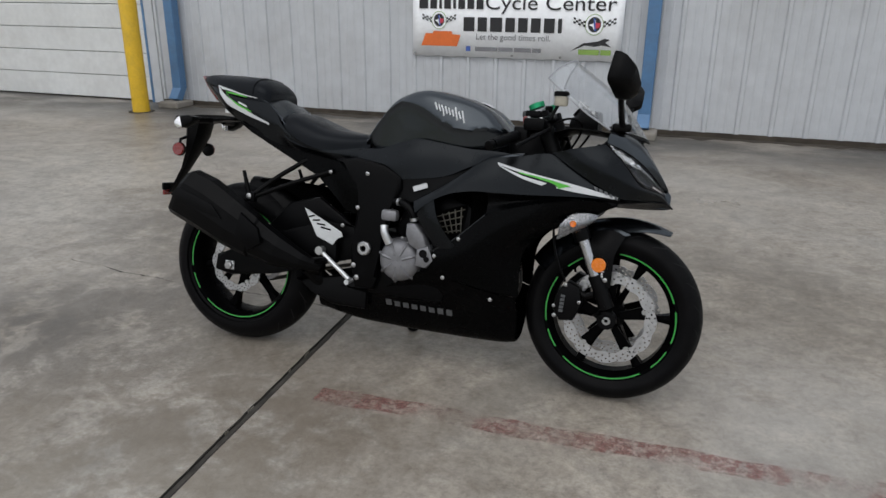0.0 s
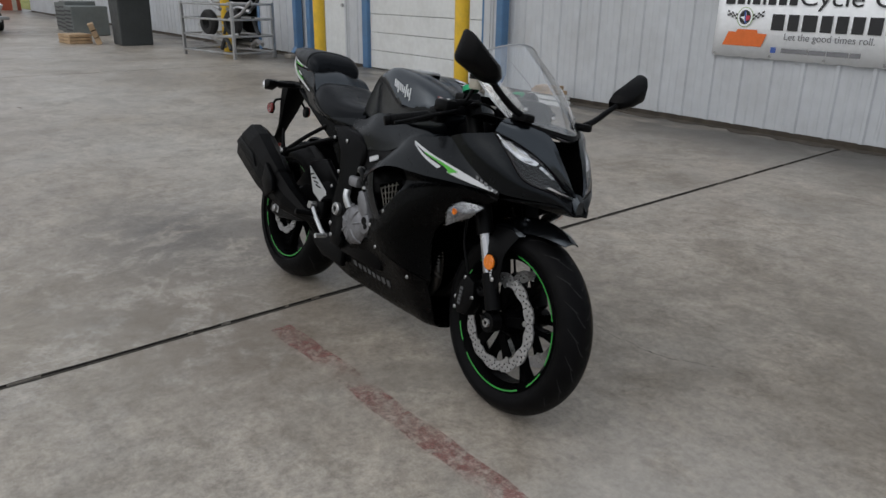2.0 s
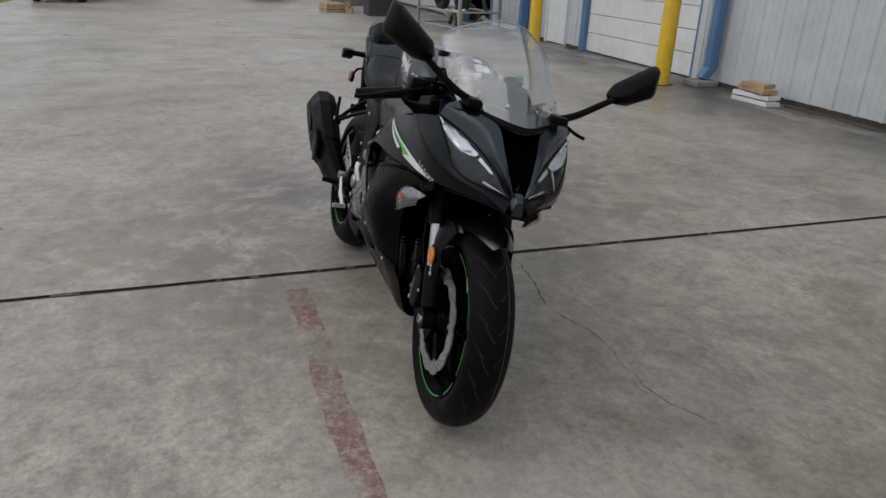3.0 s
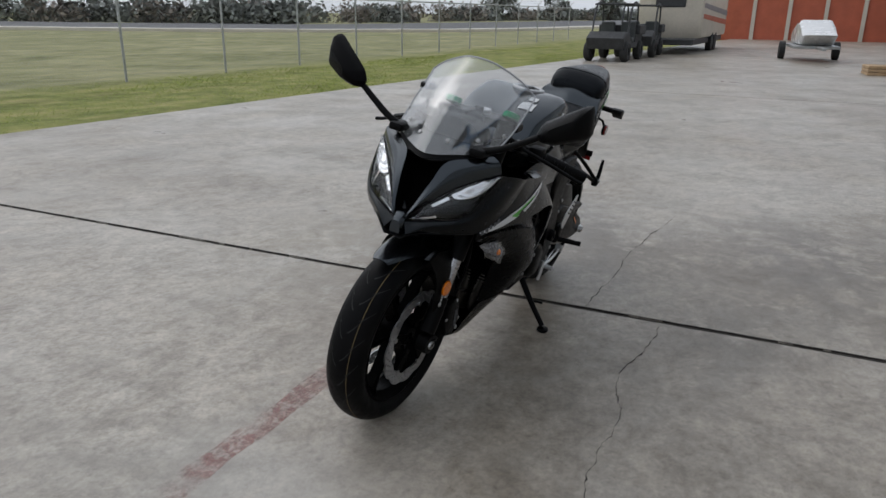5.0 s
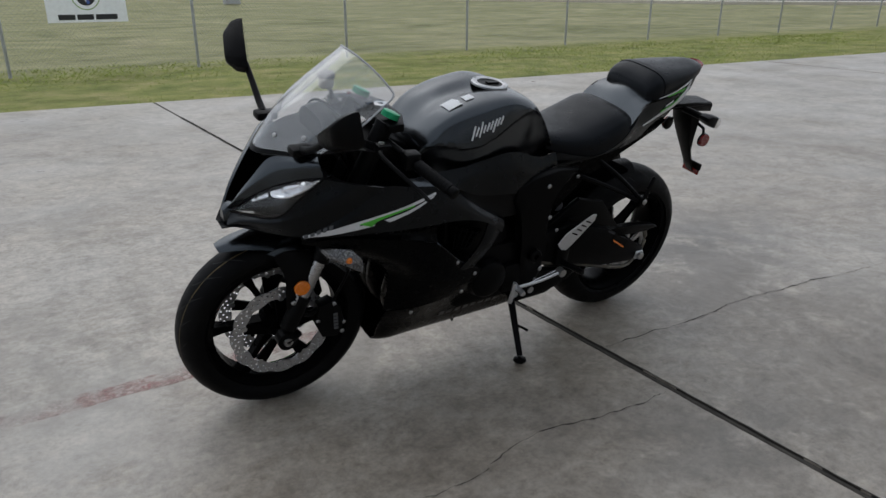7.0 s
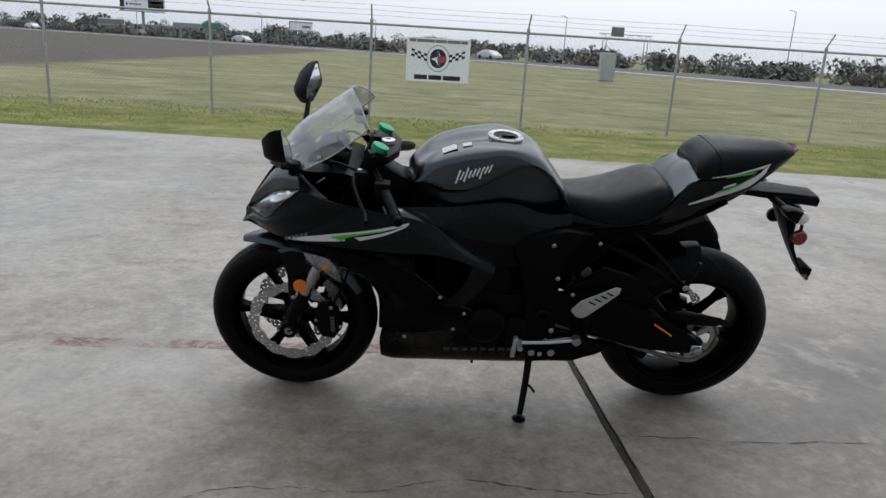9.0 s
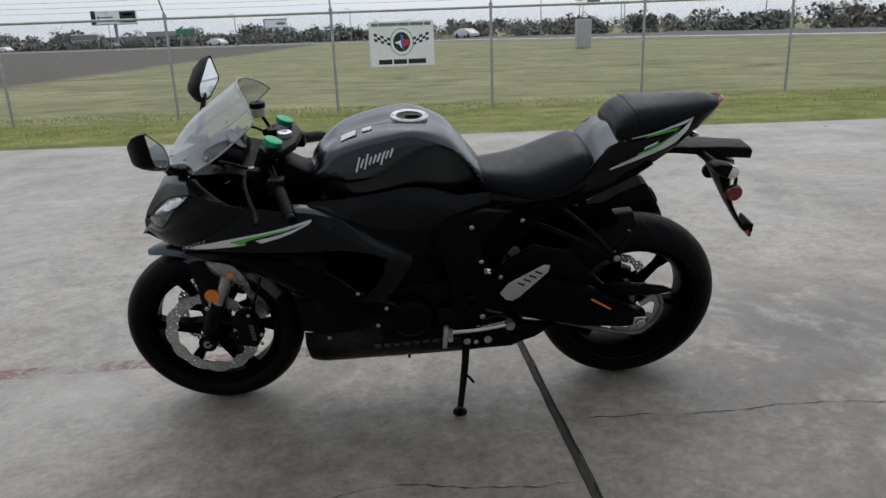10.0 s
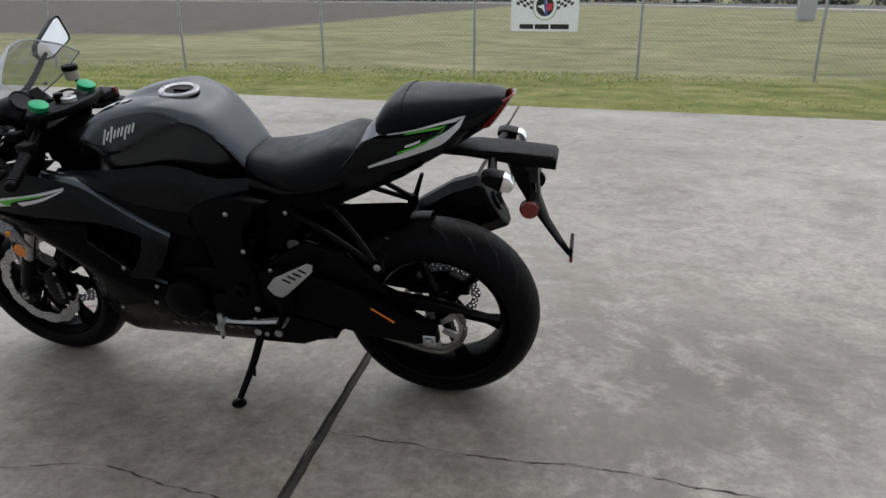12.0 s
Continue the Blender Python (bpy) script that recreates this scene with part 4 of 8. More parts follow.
def build_yard_clutter():
    rnd = random.Random(5)
    # planks stacked by the wall
    p = empty("plank_stack", Matrix.Translation((-3.2, 4.92, 0)))
    tagged(p, "small stack of white and raw wooden planks by the wall", "planks")
    for k, (z, mt, l, ry) in enumerate(((0.0, "white_door", 0.55, 0), (0.06, "white_door", 0.5, 6), (0.12, "wood", 0.45, -5), (0.165, "wood", 0.3, 10))):
        bm = B()
        add_box(bm, (-l / 2, -0.09, z), (l / 2, 0.09, z + 0.045), 0.004, pose(0, 0, 0, 0, 0, ry))
        part("plank", bm, M[mt], p)
    # steel crate full of frames
    r = empty("steel_crate", Matrix.Translation((-11.2, 4.15, 0)) @ pose(0, 0, 0, 0, 0, 12))
    tagged(r, "grey steel cage crate loaded with metal frames", "steel crate")
    for x in (-0.85, 0.85):
        for y in (-0.45, 0.45):
            bm = B()
            add_box(bm, (x - 0.025, y - 0.025, 0.0), (x + 0.025, y + 0.025, 1.0))
            part("post", bm, M["steel"], r)
    for z in (0.1, 0.4, 0.7, 0.97):
        for a, b in (((-0.85, -0.45), (0.85, -0.45)), ((0.85, -0.45), (0.85, 0.45)), ((0.85, 0.45), (-0.85, 0.45)), ((-0.85, 0.45), (-0.85, -0.45))):
            bm = B()
            add_cyl(bm, (*a, z), (*b, z), 0.02, n=6)
            part("rail", bm, M["steel"], r)
    for k in range(16):
        bm = B()
        a = Vector((rnd.uniform(-0.7, 0.7), rnd.uniform(-0.35, 0.35), rnd.uniform(0.15, 0.9)))
        b = a + Vector((rnd.uniform(-0.7, 0.7), rnd.uniform(-0.25, 0.25), rnd.uniform(-0.1, 0.45)))
        add_tube(bm, [a, (a + b) / 2 + Vector((0, 0, rnd.uniform(-0.1, 0.2))), b], rnd.uniform(0.015, 0.045), 6, 8)
        part("metal_frame", bm, M["steel"] if k % 3 else M["dark"], r)
    for x, y in ((-0.3, -0.2), (0.35, -0.1)):
        bm = B()
        add_lathe(bm, [(-0.08, 0.12), (-0.08, 0.2), (-0.04, 0.24), (0.04, 0.24), (0.08, 0.2), (0.08, 0.12)], 20, "y", (x, y, 0.62), True)
        part("loose_tyre", bm, M["tyre_far"], r, smooth=True)
    b = empty("waste_bin", Matrix.Translation((-14.9, 3.35, 0)))
    tagged(b, "black plastic wheeled waste bin beside the doorway", "bin")
    bm = B()
    add_prism(bm, [(-0.32, 0), (0.32, 0), (0.4, 1.0), (-0.4, 1.0)], -0.35, 0.35, "y", 0.03)
    part("tub", bm, M["bin"], b)
    bm = B()
    add_box(bm, (-0.44, -0.4, 1.0), (0.44, 0.4, 1.07), 0.02)
    part("lid", bm, M["bin"], b)
    for x, y, rz, sx, sy, sz, tilt in ((-16.0, 2.35, 8, 0.7, 0.5, 0.22, 0), (-15.5, 2.75, -12, 0.6, 0.12, 0.5, 18)):
        c = empty("wooden_crate", Matrix.Translation((x, y, 0.0)) @ pose(0, 0, 0, tilt, 0, rz))
        tagged(c, "pale wooden crate lying on the concrete", "crate", group="wooden crates")
        for k in range(3):
            bm = B()
            add_box(bm, (-sx / 2, -sy / 2, k * sz / 3), (sx / 2, sy / 2, (k + 0.85) * sz / 3), 0.006)
            part("board", bm, M["wood"], c)
    for x, y, w, h in ((-19.0, 3.3, 0.9, 0.75), (-20.4, 3.4, 0.8, 0.85), (-21.6, 3.5, 0.8, 0.8)):
        c = empty("condenser_unit", Matrix.Translation((x, y, 0)))
        tagged(c, "weathered grey-green condenser unit by the wall", "condenser unit", group="condenser units")
        bm = B()
        add_box(bm, (-w / 2, -w / 2, 0.0), (w / 2, w / 2, h), 0.02)
        part("case", bm, M["box_grey"], c)
        for k in range(6):
            bm = B()
            add_box(bm, (-w * 0.42, -w / 2 - 0.012, 0.12 + k * h * 0.13), (w * 0.42, -w / 2 - 0.002, 0.16 + k * h * 0.13))
            part("louvre", bm, M["dark"], c)

    def utv(x, y, rz):
        u = empty("utility_vehicle", Matrix.Translation((x, y, 0)) @ pose(0, 0, 0, 0, 0, rz) @ Matrix.Scale(0.84, 4))
        tagged(u, "black off-road utility vehicle with a roll cage and cargo bed", "utility vehicle", group="parked utility vehicles")
        bm = B()
        add_prism(bm, [(-1.3, 0.4), (1.3, 0.4), (1.4, 0.75), (1.0, 0.95), (0.5, 0.9), (0.3, 0.55), (-0.3, 0.55), (-0.4, 0.85), (-1.4, 0.9)], -0.62, 0.62, "y", 0.05)
        part("body", bm, M["dark"], u)
        bm = B()
        add_box(bm, (-1.45, -0.72, 0.85), (-0.5, 0.72, 1.15), 0.04)
        part("cargo_bed", bm, M["dark"], u)
        for s in (-0.6, 0.6):
            part("cage_tube", add_tube(B(), [(0.75, s, 0.9), (0.35, s, 1.75), (-0.4, s, 1.8), (-0.55, s, 1.0)], 0.03, 8, 16), M["dark"], u)
        bm = B()
        add_box(bm, (-0.5, -0.65, 1.78), (0.45, 0.65, 1.84), 0.02)
        part("roof", bm, M["dark"], u)
        for s in (-0.35, 0.35):
            bm = B()
            add_box(bm, (-0.35, s - 0.24, 0.6), (0.1, s + 0.24, 0.75), 0.04)
            add_box(bm, (-0.42, s - 0.24, 0.7), (-0.28, s + 0.24, 1.25), 0.04)
            part("seat", bm, M["bin"], u)
        for wx in (-0.95, 0.95):
            for s in (-0.6, 0.6):
                bm = B()
                add_lathe(bm, [(s - 0.12, 0.14), (s - 0.13, 0.26), (s - 0.08, 0.32), (s + 0.08, 0.32), (s + 0.13, 0.26), (s + 0.12, 0.14)], 20, "y", (wx, 0, 0.32), True)
                add_cyl(bm, (wx, s - 0.08, 0.32), (wx, s + 0.08, 0.32), 0.15, n=14)
                part("wheel", bm, M["tyre_far"], u, smooth=True)

    utv(-18.0, -4.15, 0)
    utv(-20.6, -4.0, 4)
    c = empty("caravan_trailer", Matrix.Translation((-26.5, -3.6, 0)))
    tagged(c, "cream travel trailer with coloured stripes parked on the verge", "travel trailer")
    bm = B()
    add_prism(bm, [(-3.4, 0.5), (3.2, 0.5), (3.5, 1.1), (3.2, 2.6), (2.6, 2.9), (-3.4, 2.9)], -1.1, 1.1, "y", 0.12)
    part("body", bm, M["cream"], c, smooth=True)
    for z0, mt in ((0.9, "rust_red"), (1.25, "ink_grey")):
        bm = B()
        add_prism(bm, [(-3.3, z0), (3.3, z0 + 0.25), (3.3, z0 + 0.4), (-3.3, z0 + 0.2)], 1.1, 1.108, "y")
        add_prism(bm, [(-3.3, z0), (3.3, z0 + 0.25), (3.3, z0 + 0.4), (-3.3, z0 + 0.2)], -1.108, -1.1, "y")
        part("stripe", bm, M[mt], c)
    bm = B()
    add_box(bm, (3.3, -0.5, 1.5), (3.46, 0.5, 2.1), 0.04)
    part("window", bm, M["dark"], c)
    for s in (-1.0, 1.0):
        for x in (-0.5, 0.4):
            bm = B()
            add_cyl(bm, (x, s - 0.1, 0.33), (x, s + 0.1, 0.33), 0.33, n=16)
            part("wheel", bm, M["tyre_far"], c)
    bm = B()
    add_box(bm, (-3.2, -1.0, 0.3), (4.4, 1.0, 0.5), 0.03)
    part("chassis", bm, M["dark"], c)
    t = empty("boat_trailer", Matrix.Translation((-21.5, 0.9, 0)) @ pose(0, 0, 0, 0, 0, 8))
    tagged(t, "small galvanised trailer carrying a pale watercraft", "trailer")
    bm = B()
    add_box(bm, (-1.6, -0.6, 0.36), (1.2, 0.6, 0.44), 0.01)
    add_box(bm, (1.2, -0.05, 0.36), (2.5, 0.05, 0.44), 0.01)
    part("frame", bm, M["galv"], t)
    for s in (-0.75, 0.75):
        bm = B()
        add_cyl(bm, (-0.5, s - 0.08, 0.26), (-0.5, s + 0.08, 0.26), 0.26, n=16)
        part("wheel", bm, M["tyre_far"], t)
    bm = B()
    add_prism(bm, [(-1.4, 0.45), (1.0, 0.45), (1.6, 0.75), (0.7, 0.95), (0.2, 1.15), (-0.2, 0.95), (-1.4, 0.85)], -0.45, 0.45, "y", 0.1)
    part("hull", bm, M["car_white"], t, smooth=True)
    bm = B()
    add_box(bm, (-1.3, -0.25, 0.86), (-0.2, 0.25, 1.02), 0.06)
    part("saddle", bm, M["blue_ink"], t)
    h = empty("red_warehouse", Matrix.Translation((-42, 0.3, 0)))
    tagged(h, "red-clad warehouse with pale posts at the yard's far end", "warehouse")
    bm = B()
    add_box(bm, (-5, -4.6, -0.1), (0, 4.8, 4.2))
    part("wall", bm, M["rust_red"], h)
    bm = B()
    add_box(bm, (-5.3, -4.8, 4.2), (0.3, 5.0, 4.4))
    part("roof", bm, M["roof"], h)
    for k in range(6):
        bm = B()
        add_box(bm, (0, -4.6 + 1.8 * k, -0.1), (0.15, -4.4 + 1.8 * k, 4.2), 0.01)
        part("post", bm, M["cream"], h)


build_ground()
build_pavement()
build_cracks()
build_red_line()
build_fence()
build_fence_sign()
build_building()
build_banner()
build_yard_clutter()
build_field_things()
build_grass()


# ---- the sport motorcycle, leaning on its side stand ----
M.update({
    # one black paint in copies: strong sheen for sky-lit upper panels, less below
    "paint": surface("satin_black_paint", (0.0022, 0.0024, 0.003), 0.22, vary=0.12, scale=14, rvary=0.05, grain=0.04, gscale=900, spec=0.85, spec_tint=(0.8, 0.9, 1.0)),
    "fairing": surface("satin_black_fairing", (0.002, 0.0021, 0.0026), 0.24, vary=0.12, scale=14, rvary=0.05, grain=0.04, gscale=900, spec=0.23, spec_tint=(0.85, 0.93, 1.0)),
    # shaded copy for low panels, darker and almost without reflection
    "paint_low": surface("shaded_black_paint", (0.0012, 0.0013, 0.0015), 0.26, vary=0.12, scale=14, rvary=0.05, grain=0.05, gscale=900, spec=0.05),
    "plastic": surface("black_plastic", (0.0018, 0.0018, 0.0021), 0.38, vary=0.15, scale=20, grain=0.25, gscale=700, spec=0.09),
    "frame": surface("black_frame_coat", (0.0016, 0.0016, 0.0019), 0.36, vary=0.15, scale=20, grain=0.15, gscale=500, spec=0.07),
    # black without any gloss: shade inside openings is put into this colour
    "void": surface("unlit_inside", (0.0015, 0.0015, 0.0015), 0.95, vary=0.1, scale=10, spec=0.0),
    "seat": surface("seat_vinyl", (0.0028, 0.003, 0.0038), 0.34, vary=0.1, scale=10, grain=0.1, gscale=600, spec=0.16, spec_tint=(0.82, 0.9, 1.0)),
    "rubber": surface("tyre_rubber", (0.003, 0.003, 0.0034), 0.48, vary=0.18, scale=14, grain=0.2, gscale=300, rvary=0.1, dirt=(0.013, 0.012, 0.011), dscale=9, damount=0.2, spec=0.07),
    "groove": surface("tread_groove", (0.005, 0.005, 0.005), 0.85, vary=0.2, scale=20),
    "seam": surface("mould_line", (0.1, 0.07, 0.025), 0.7, vary=0.4, scale=20),
    "rimblack": surface("black_rim_paint", (0.0018, 0.0018, 0.002), 0.3, vary=0.1, scale=10, spec=0.015),
    "tape": surface("green_rim_tape", (0.025, 0.27, 0.04), 0.4, vary=0.15, scale=10),
    "disc": surface("brushed_steel_disc", (0.46, 0.46, 0.47), 0.34, metal=0.85, vary=0.12, scale=18),
    "cast": surface("cast_aluminium", (0.2, 0.2, 0.21), 0.5, metal=0.55, vary=0.18, scale=22, grain=0.25, gscale=350, dirt=(0.08, 0.075, 0.07), dscale=14, damount=0.4),
    "alu": surface("bare_aluminium", (0.62, 0.63, 0.64), 0.36, metal=0.8, vary=0.08, scale=20),
    "bolt": surface("bolt_steel", (0.42, 0.42, 0.42), 0.34, metal=0.9, vary=0.1, scale=30),
    "chrome": surface("slider_steel", (0.42, 0.42, 0.43), 0.22, metal=1.0, vary=0.05, scale=8),
    "header": surface("heated_steel", (0.07, 0.066, 0.062), 0.35, metal=0.9, vary=0.2, scale=12),
    "anod": surface("green_anodised", (0.015, 0.3, 0.13), 0.35, metal=0.55, vary=0.1, scale=20),
    "spring": surface("green_spring_paint", (0.002, 0.022, 0.01), 0.4, vary=0.1, scale=20),
    "amber": surface("amber_plastic", (0.75, 0.19, 0.006), 0.25, vary=0.08, scale=60, coat=0.6),
    "red_lens": surface("red_plastic", (0.17, 0.008, 0.007), 0.25, vary=0.08, scale=60, coat=0.6),
    "white_decal": surface("white_decal", (0.62, 0.63, 0.64), 0.4, vary=0.05, scale=20),
    "grey_decal": surface("grey_decal", (0.075, 0.078, 0.082), 0.45, vary=0.08, scale=20),
    # shaded copy of the grey decal, for lettering on the left side
    "dark_decal": surface("shaded_side_decal", (0.018, 0.018, 0.02), 0.3, vary=0.08, scale=20),
    "green_decal": surface("green_decal", (0.07, 0.42, 0.03), 0.4, vary=0.08, scale=20),
    "orange_decal": surface("orange_decal", (0.8, 0.22, 0.03), 0.4, vary=0.06, scale=20),
    "chain": surface("chain_steel", (0.16, 0.15, 0.13), 0.45, metal=0.7, vary=0.3, scale=40),
    "lampsilver": surface("lamp_reflector", (0.9, 0.9, 0.92), 0.16, metal=0.75, vary=0.12, scale=30),
    "lampgrey": surface("signal_reflector", (0.2, 0.2, 0.21), 0.25, metal=0.6, vary=0.35, scale=60),
    "lampdark": surface("lamp_housing", (0.012, 0.0125, 0.014), 0.2, vary=0.1, scale=20, spec=0.2),
    "screen_rim": surface("moulded_clear_rim", (0.36, 0.37, 0.39), 0.25, vary=0.05, scale=10),
    "fluid_cup": surface("milky_plastic", (0.42, 0.39, 0.32), 0.35, vary=0.08, scale=20),
    "mirror": surface("mirror_glass", (0.85, 0.87, 0.88), 0.03, metal=1.0, vary=0.02, scale=3, rvary=0.01),
})


def fresnel_sheet(name, tint, haze, gloss=0.05, edge=3.0):
    """Clear moulded plastic with a glossy skin and a little haze."""
    m, nt, nodes, links, p = node_material(name)
    p.inputs["Base Color"].default_value = (*tint, 1)
    p.inputs["Roughness"].default_value = 0.35
    t = nodes.new("ShaderNodeBsdfTransparent")
    t.inputs["Color"].default_value = (0.96, 0.965, 0.97, 1)
    gl = nodes.new("ShaderNodeBsdfGlossy")
    gl.inputs["Roughness"].default_value = 0.05
    lw = nodes.new("ShaderNodeLayerWeight")
    lw.inputs["Blend"].default_value = 0.5
    pw = nodes.new("ShaderNodeMath")
    pw.operation = "POWER"
    links.new(lw.outputs["Facing"], pw.inputs[0])
    pw.inputs[1].default_value = edge
    fr = nodes.new("ShaderNodeMath")
    fr.operation = "MULTIPLY_ADD"
    links.new(pw.outputs[0], fr.inputs[0])
    fr.inputs[1].default_value, fr.inputs[2].default_value = 0.8 - gloss, gloss
    a = nodes.new("ShaderNodeMixShader")
    a.inputs[0].default_value = haze
    tl = nodes.new("ShaderNodeBsdfTranslucent")
    tl.inputs["Color"].default_value = (*tint, 1)
    both = nodes.new("ShaderNodeMixShader")
    both.inputs[0].default_value = 0.5
    links.new(p.outputs[0], both.inputs[1])
    links.new(tl.outputs[0], both.inputs[2])
    links.new(t.outputs[0], a.inputs[1])
    links.new(both.outputs[0], a.inputs[2])
    b = nodes.new("ShaderNodeMixShader")
    links.new(fr.outputs[0], b.inputs[0])
    links.new(a.outputs[0], b.inputs[1])
    links.new(gl.outputs[0], b.inputs[2])
    links.new(b.outputs[0], nodes["Material Output"].inputs["Surface"])
    return m


M["screen"] = fresnel_sheet("clear_screen_plastic", (0.86, 0.88, 0.91), 0.048, 0.115)
M["lens"] = fresnel_sheet("clear_lamp_lens", (0.7, 0.7, 0.7), 0.0, 0.03, 5.0)

LEAN = 12.0
bike = empty("motorcycle", Matrix.Translation((0.003, -0.012, 0.0015)) @ pose(0, 0, 0, 0, 0, 0.45) @ pose(0, 0, 0, -LEAN))
tagged(bike, "matt black sport motorcycle with green accents leaning on its side stand", "motorcycle")
STEER_AT = Vector((1.496 - 0.435 * 0.6, 0, 0.6))
STEER_AXIS = Vector((-0.435, 0, 1)).normalized()
STEER = Matrix.Translation(STEER_AT) @ Matrix.Rotation(radians(-3.2), 4, STEER_AXIS) @ Matrix.Translation(-STEER_AT)


def grid_of(rows, nu, nv):
    """A smooth net of points through rows of points."""
    lines = [smooth_line(r, nu) for r in rows]
    cols = [smooth_line([ln[k] for ln in lines], nv) if len(lines) > 1 else None for k in range(nu)]
    return [[cols[k][j] for k in range(nu)] for j in range(nv)]


def grid_normals(g):
    nv, nu = len(g), len(g[0])
    out = []
    for j in range(nv):
        row = []
        for k in range(nu):
            a = g[j][min(k + 1, nu - 1)] - g[j][max(k - 1, 0)]
            b = g[min(j + 1, nv - 1)][k] - g[max(j - 1, 0)][k]
            n = a.cross(b)
            row.append(n.normalized() if n.length > 1e-9 else Vector((0, 0, 1)))
        out.append(row)
    c = sum((n.dot(p - Vector((p.x, 0, 0.55))) for rn, rp in zip(out, g) for n, p in zip(rn, rp)))
    return out if c > 0 else [[-n for n in r] for r in out]


def add_sheet(bm, g, thick=0.004):
    """A net as a sheet with thickness, worked inward."""
    nrm = grid_normals(g)
    nv, nu = len(g), len(g[0])
    A = [[bm.verts.new(p) for p in r] for r in g]
    C = [[bm.verts.new(p - n * thick) for p, n in zip(rp, rn)] for rp, rn in zip(g, nrm)]
    for j in range(nv - 1):
        for k in range(nu - 1):
            bm.faces.new((A[j][k], A[j][k + 1], A[j + 1][k + 1], A[j + 1][k]))
            bm.faces.new((C[j][k], C[j + 1][k], C[j + 1][k + 1], C[j][k + 1]))
    rim = [(j, 0) for j in range(nv)] + [(nv - 1, k) for k in range(1, nu)] + [(j, nu - 1) for j in range(nv - 2, -1, -1)] + [(0, k) for k in range(nu - 2, 0, -1)]
    for (a, b), (c, d) in zip(rim, rim[1:] + rim[:1]):
        bm.faces.new((A[a][b], A[c][d], C[c][d], C[a][b]))
    return bm


def flip(rows, side):
    return [[(x, y * side, z) for x, y, z in r] for r in rows]


def panel(name, rows, material, side=1, nu=26, nv=12, thick=0.004, parent=None, label="", m=None):
    bm = add_sheet(B(), grid_of(flip(rows, side), nu, nv), thick)
    return part(name, bm, material, parent or bike, label, smooth=True, m=m)


def hull(name, sections, material, nu=26, nv=25, parent=None, label="", m=None, close_under=True):
    """A body from half sections (x, [(y, z) from the top middle outwards and down]), mirrored and joined along x."""
    k = len(sections[0][1])
    rows = []
    for i in range(k - 1, -1, -1):
        rows.append([(x, s[i][0], s[i][1]) for x, s in sections])
    for i in range(1 if sections[0][1][0][0] == 0 else 0, k):
        rows.append([(x, -s[i][0], s[i][1]) for x, s in sections])
    g = grid_of(rows, nu, nv)
    bm = B()
    V = [[bm.verts.new(p) for p in r] for r in g]
    for j in range(nv - 1):
        for i in range(nu - 1):
            bm.faces.new((V[j][i], V[j][i + 1], V[j + 1][i + 1], V[j + 1][i]))
    bm.faces.new([V[j][0] for j in range(nv)])
    bm.faces.new([V[j][-1] for j in range(nv)][::-1])
    if close_under:
        for i in range(nu - 1):
            bm.faces.new((V[0][i], V[-1][i], V[-1][i + 1], V[0][i + 1]))
    return part(name, bm, material, parent or bike, label, smooth=True, m=m), g


class Skin:
    """Answers how far out the bodywork lies at a point of the side view."""

    def __init__(self, *nets):
        self.p = np.array([[abs(c) if a == 1 else c for a, c in enumerate(p)] for g in nets for r in g for p in r])

    def y(self, x, z):
        d = (self.p[:, 0] - x) ** 2 + (self.p[:, 2] - z) ** 2
        i = np.argsort(d)[:5]
        w = 1 / (d[i] + 1e-7)
        return float((self.p[i, 1] * w).sum() / w.sum())


def strip(name, upper, lower, on, material, side, lift=0.0025, n=26, parent=None, label="", thick=0.0008):
    """A decal laid on the bodywork between two lines of the side view."""
    U, D = smooth_line([(x, z, 0) for x, z in upper], n), smooth_line([(x, z, 0) for x, z in lower], n)
    g = []
    for t in (0, 0.5, 1):
        g.append([Vector((a.x + (b.x - a.x) * t, 0, a.y + (b.y - a.y) * t)) for a, b in zip(U, D)])
    for r in g:
        for p in r:
            p.y = (on.y(p.x, p.z) + lift) * side
    return part(name, add_sheet(B(), g, thick), material, parent or bike, label, smooth=True)


def bolt(p, side_y=1, r=0.006, parent=None, material=None, m=None):
    bm = B()
    x, y, z = p
    add_lathe(bm, [(0, r * 1.15), (0.002 * side_y, r * 1.15), (0.004 * side_y, r * 0.8), (0.0045 * side_y, r * 0.45), (0.003 * side_y, r * 0.4), (0.003 * side_y, 0.0004)], 12, "y", (x, y, z))
    part("bolt", bm, material or M["bolt"], parent or bike, smooth=True, m=m)


# -- wheels --
def tyre_shape(R, w, bead):
    """Profile of a round-shouldered tyre: (sideways, radius), closed on itself."""
    outer = []
    for t in np.linspace(-1, 1, 25):
        y = w * math.sin(t * 1.45) / math.sin(1.45)
        crown = w * 0.78
        r = R - crown * (1 - math.cos(t * 1.45)) / (1 - math.cos(1.45)) * 0.86
        outer.append((y, r))
    lo = [(w * 0.98, R - w * 0.85), (w * 0.86, bead + 0.012), (w * 0.76, bead), (w * 0.6, bead + 0.004)]
    return [(-a, b) for a, b in lo[::-1]] + outer + lo


def tyre_radius(R, w, y):
    t = math.asin(max(-1, min(1, y / w * math.sin(1.45)))) / 1.45
    return R - w * 0.78 * (1 - math.cos(t * 1.45)) / (1 - math.cos(1.45)) * 0.86


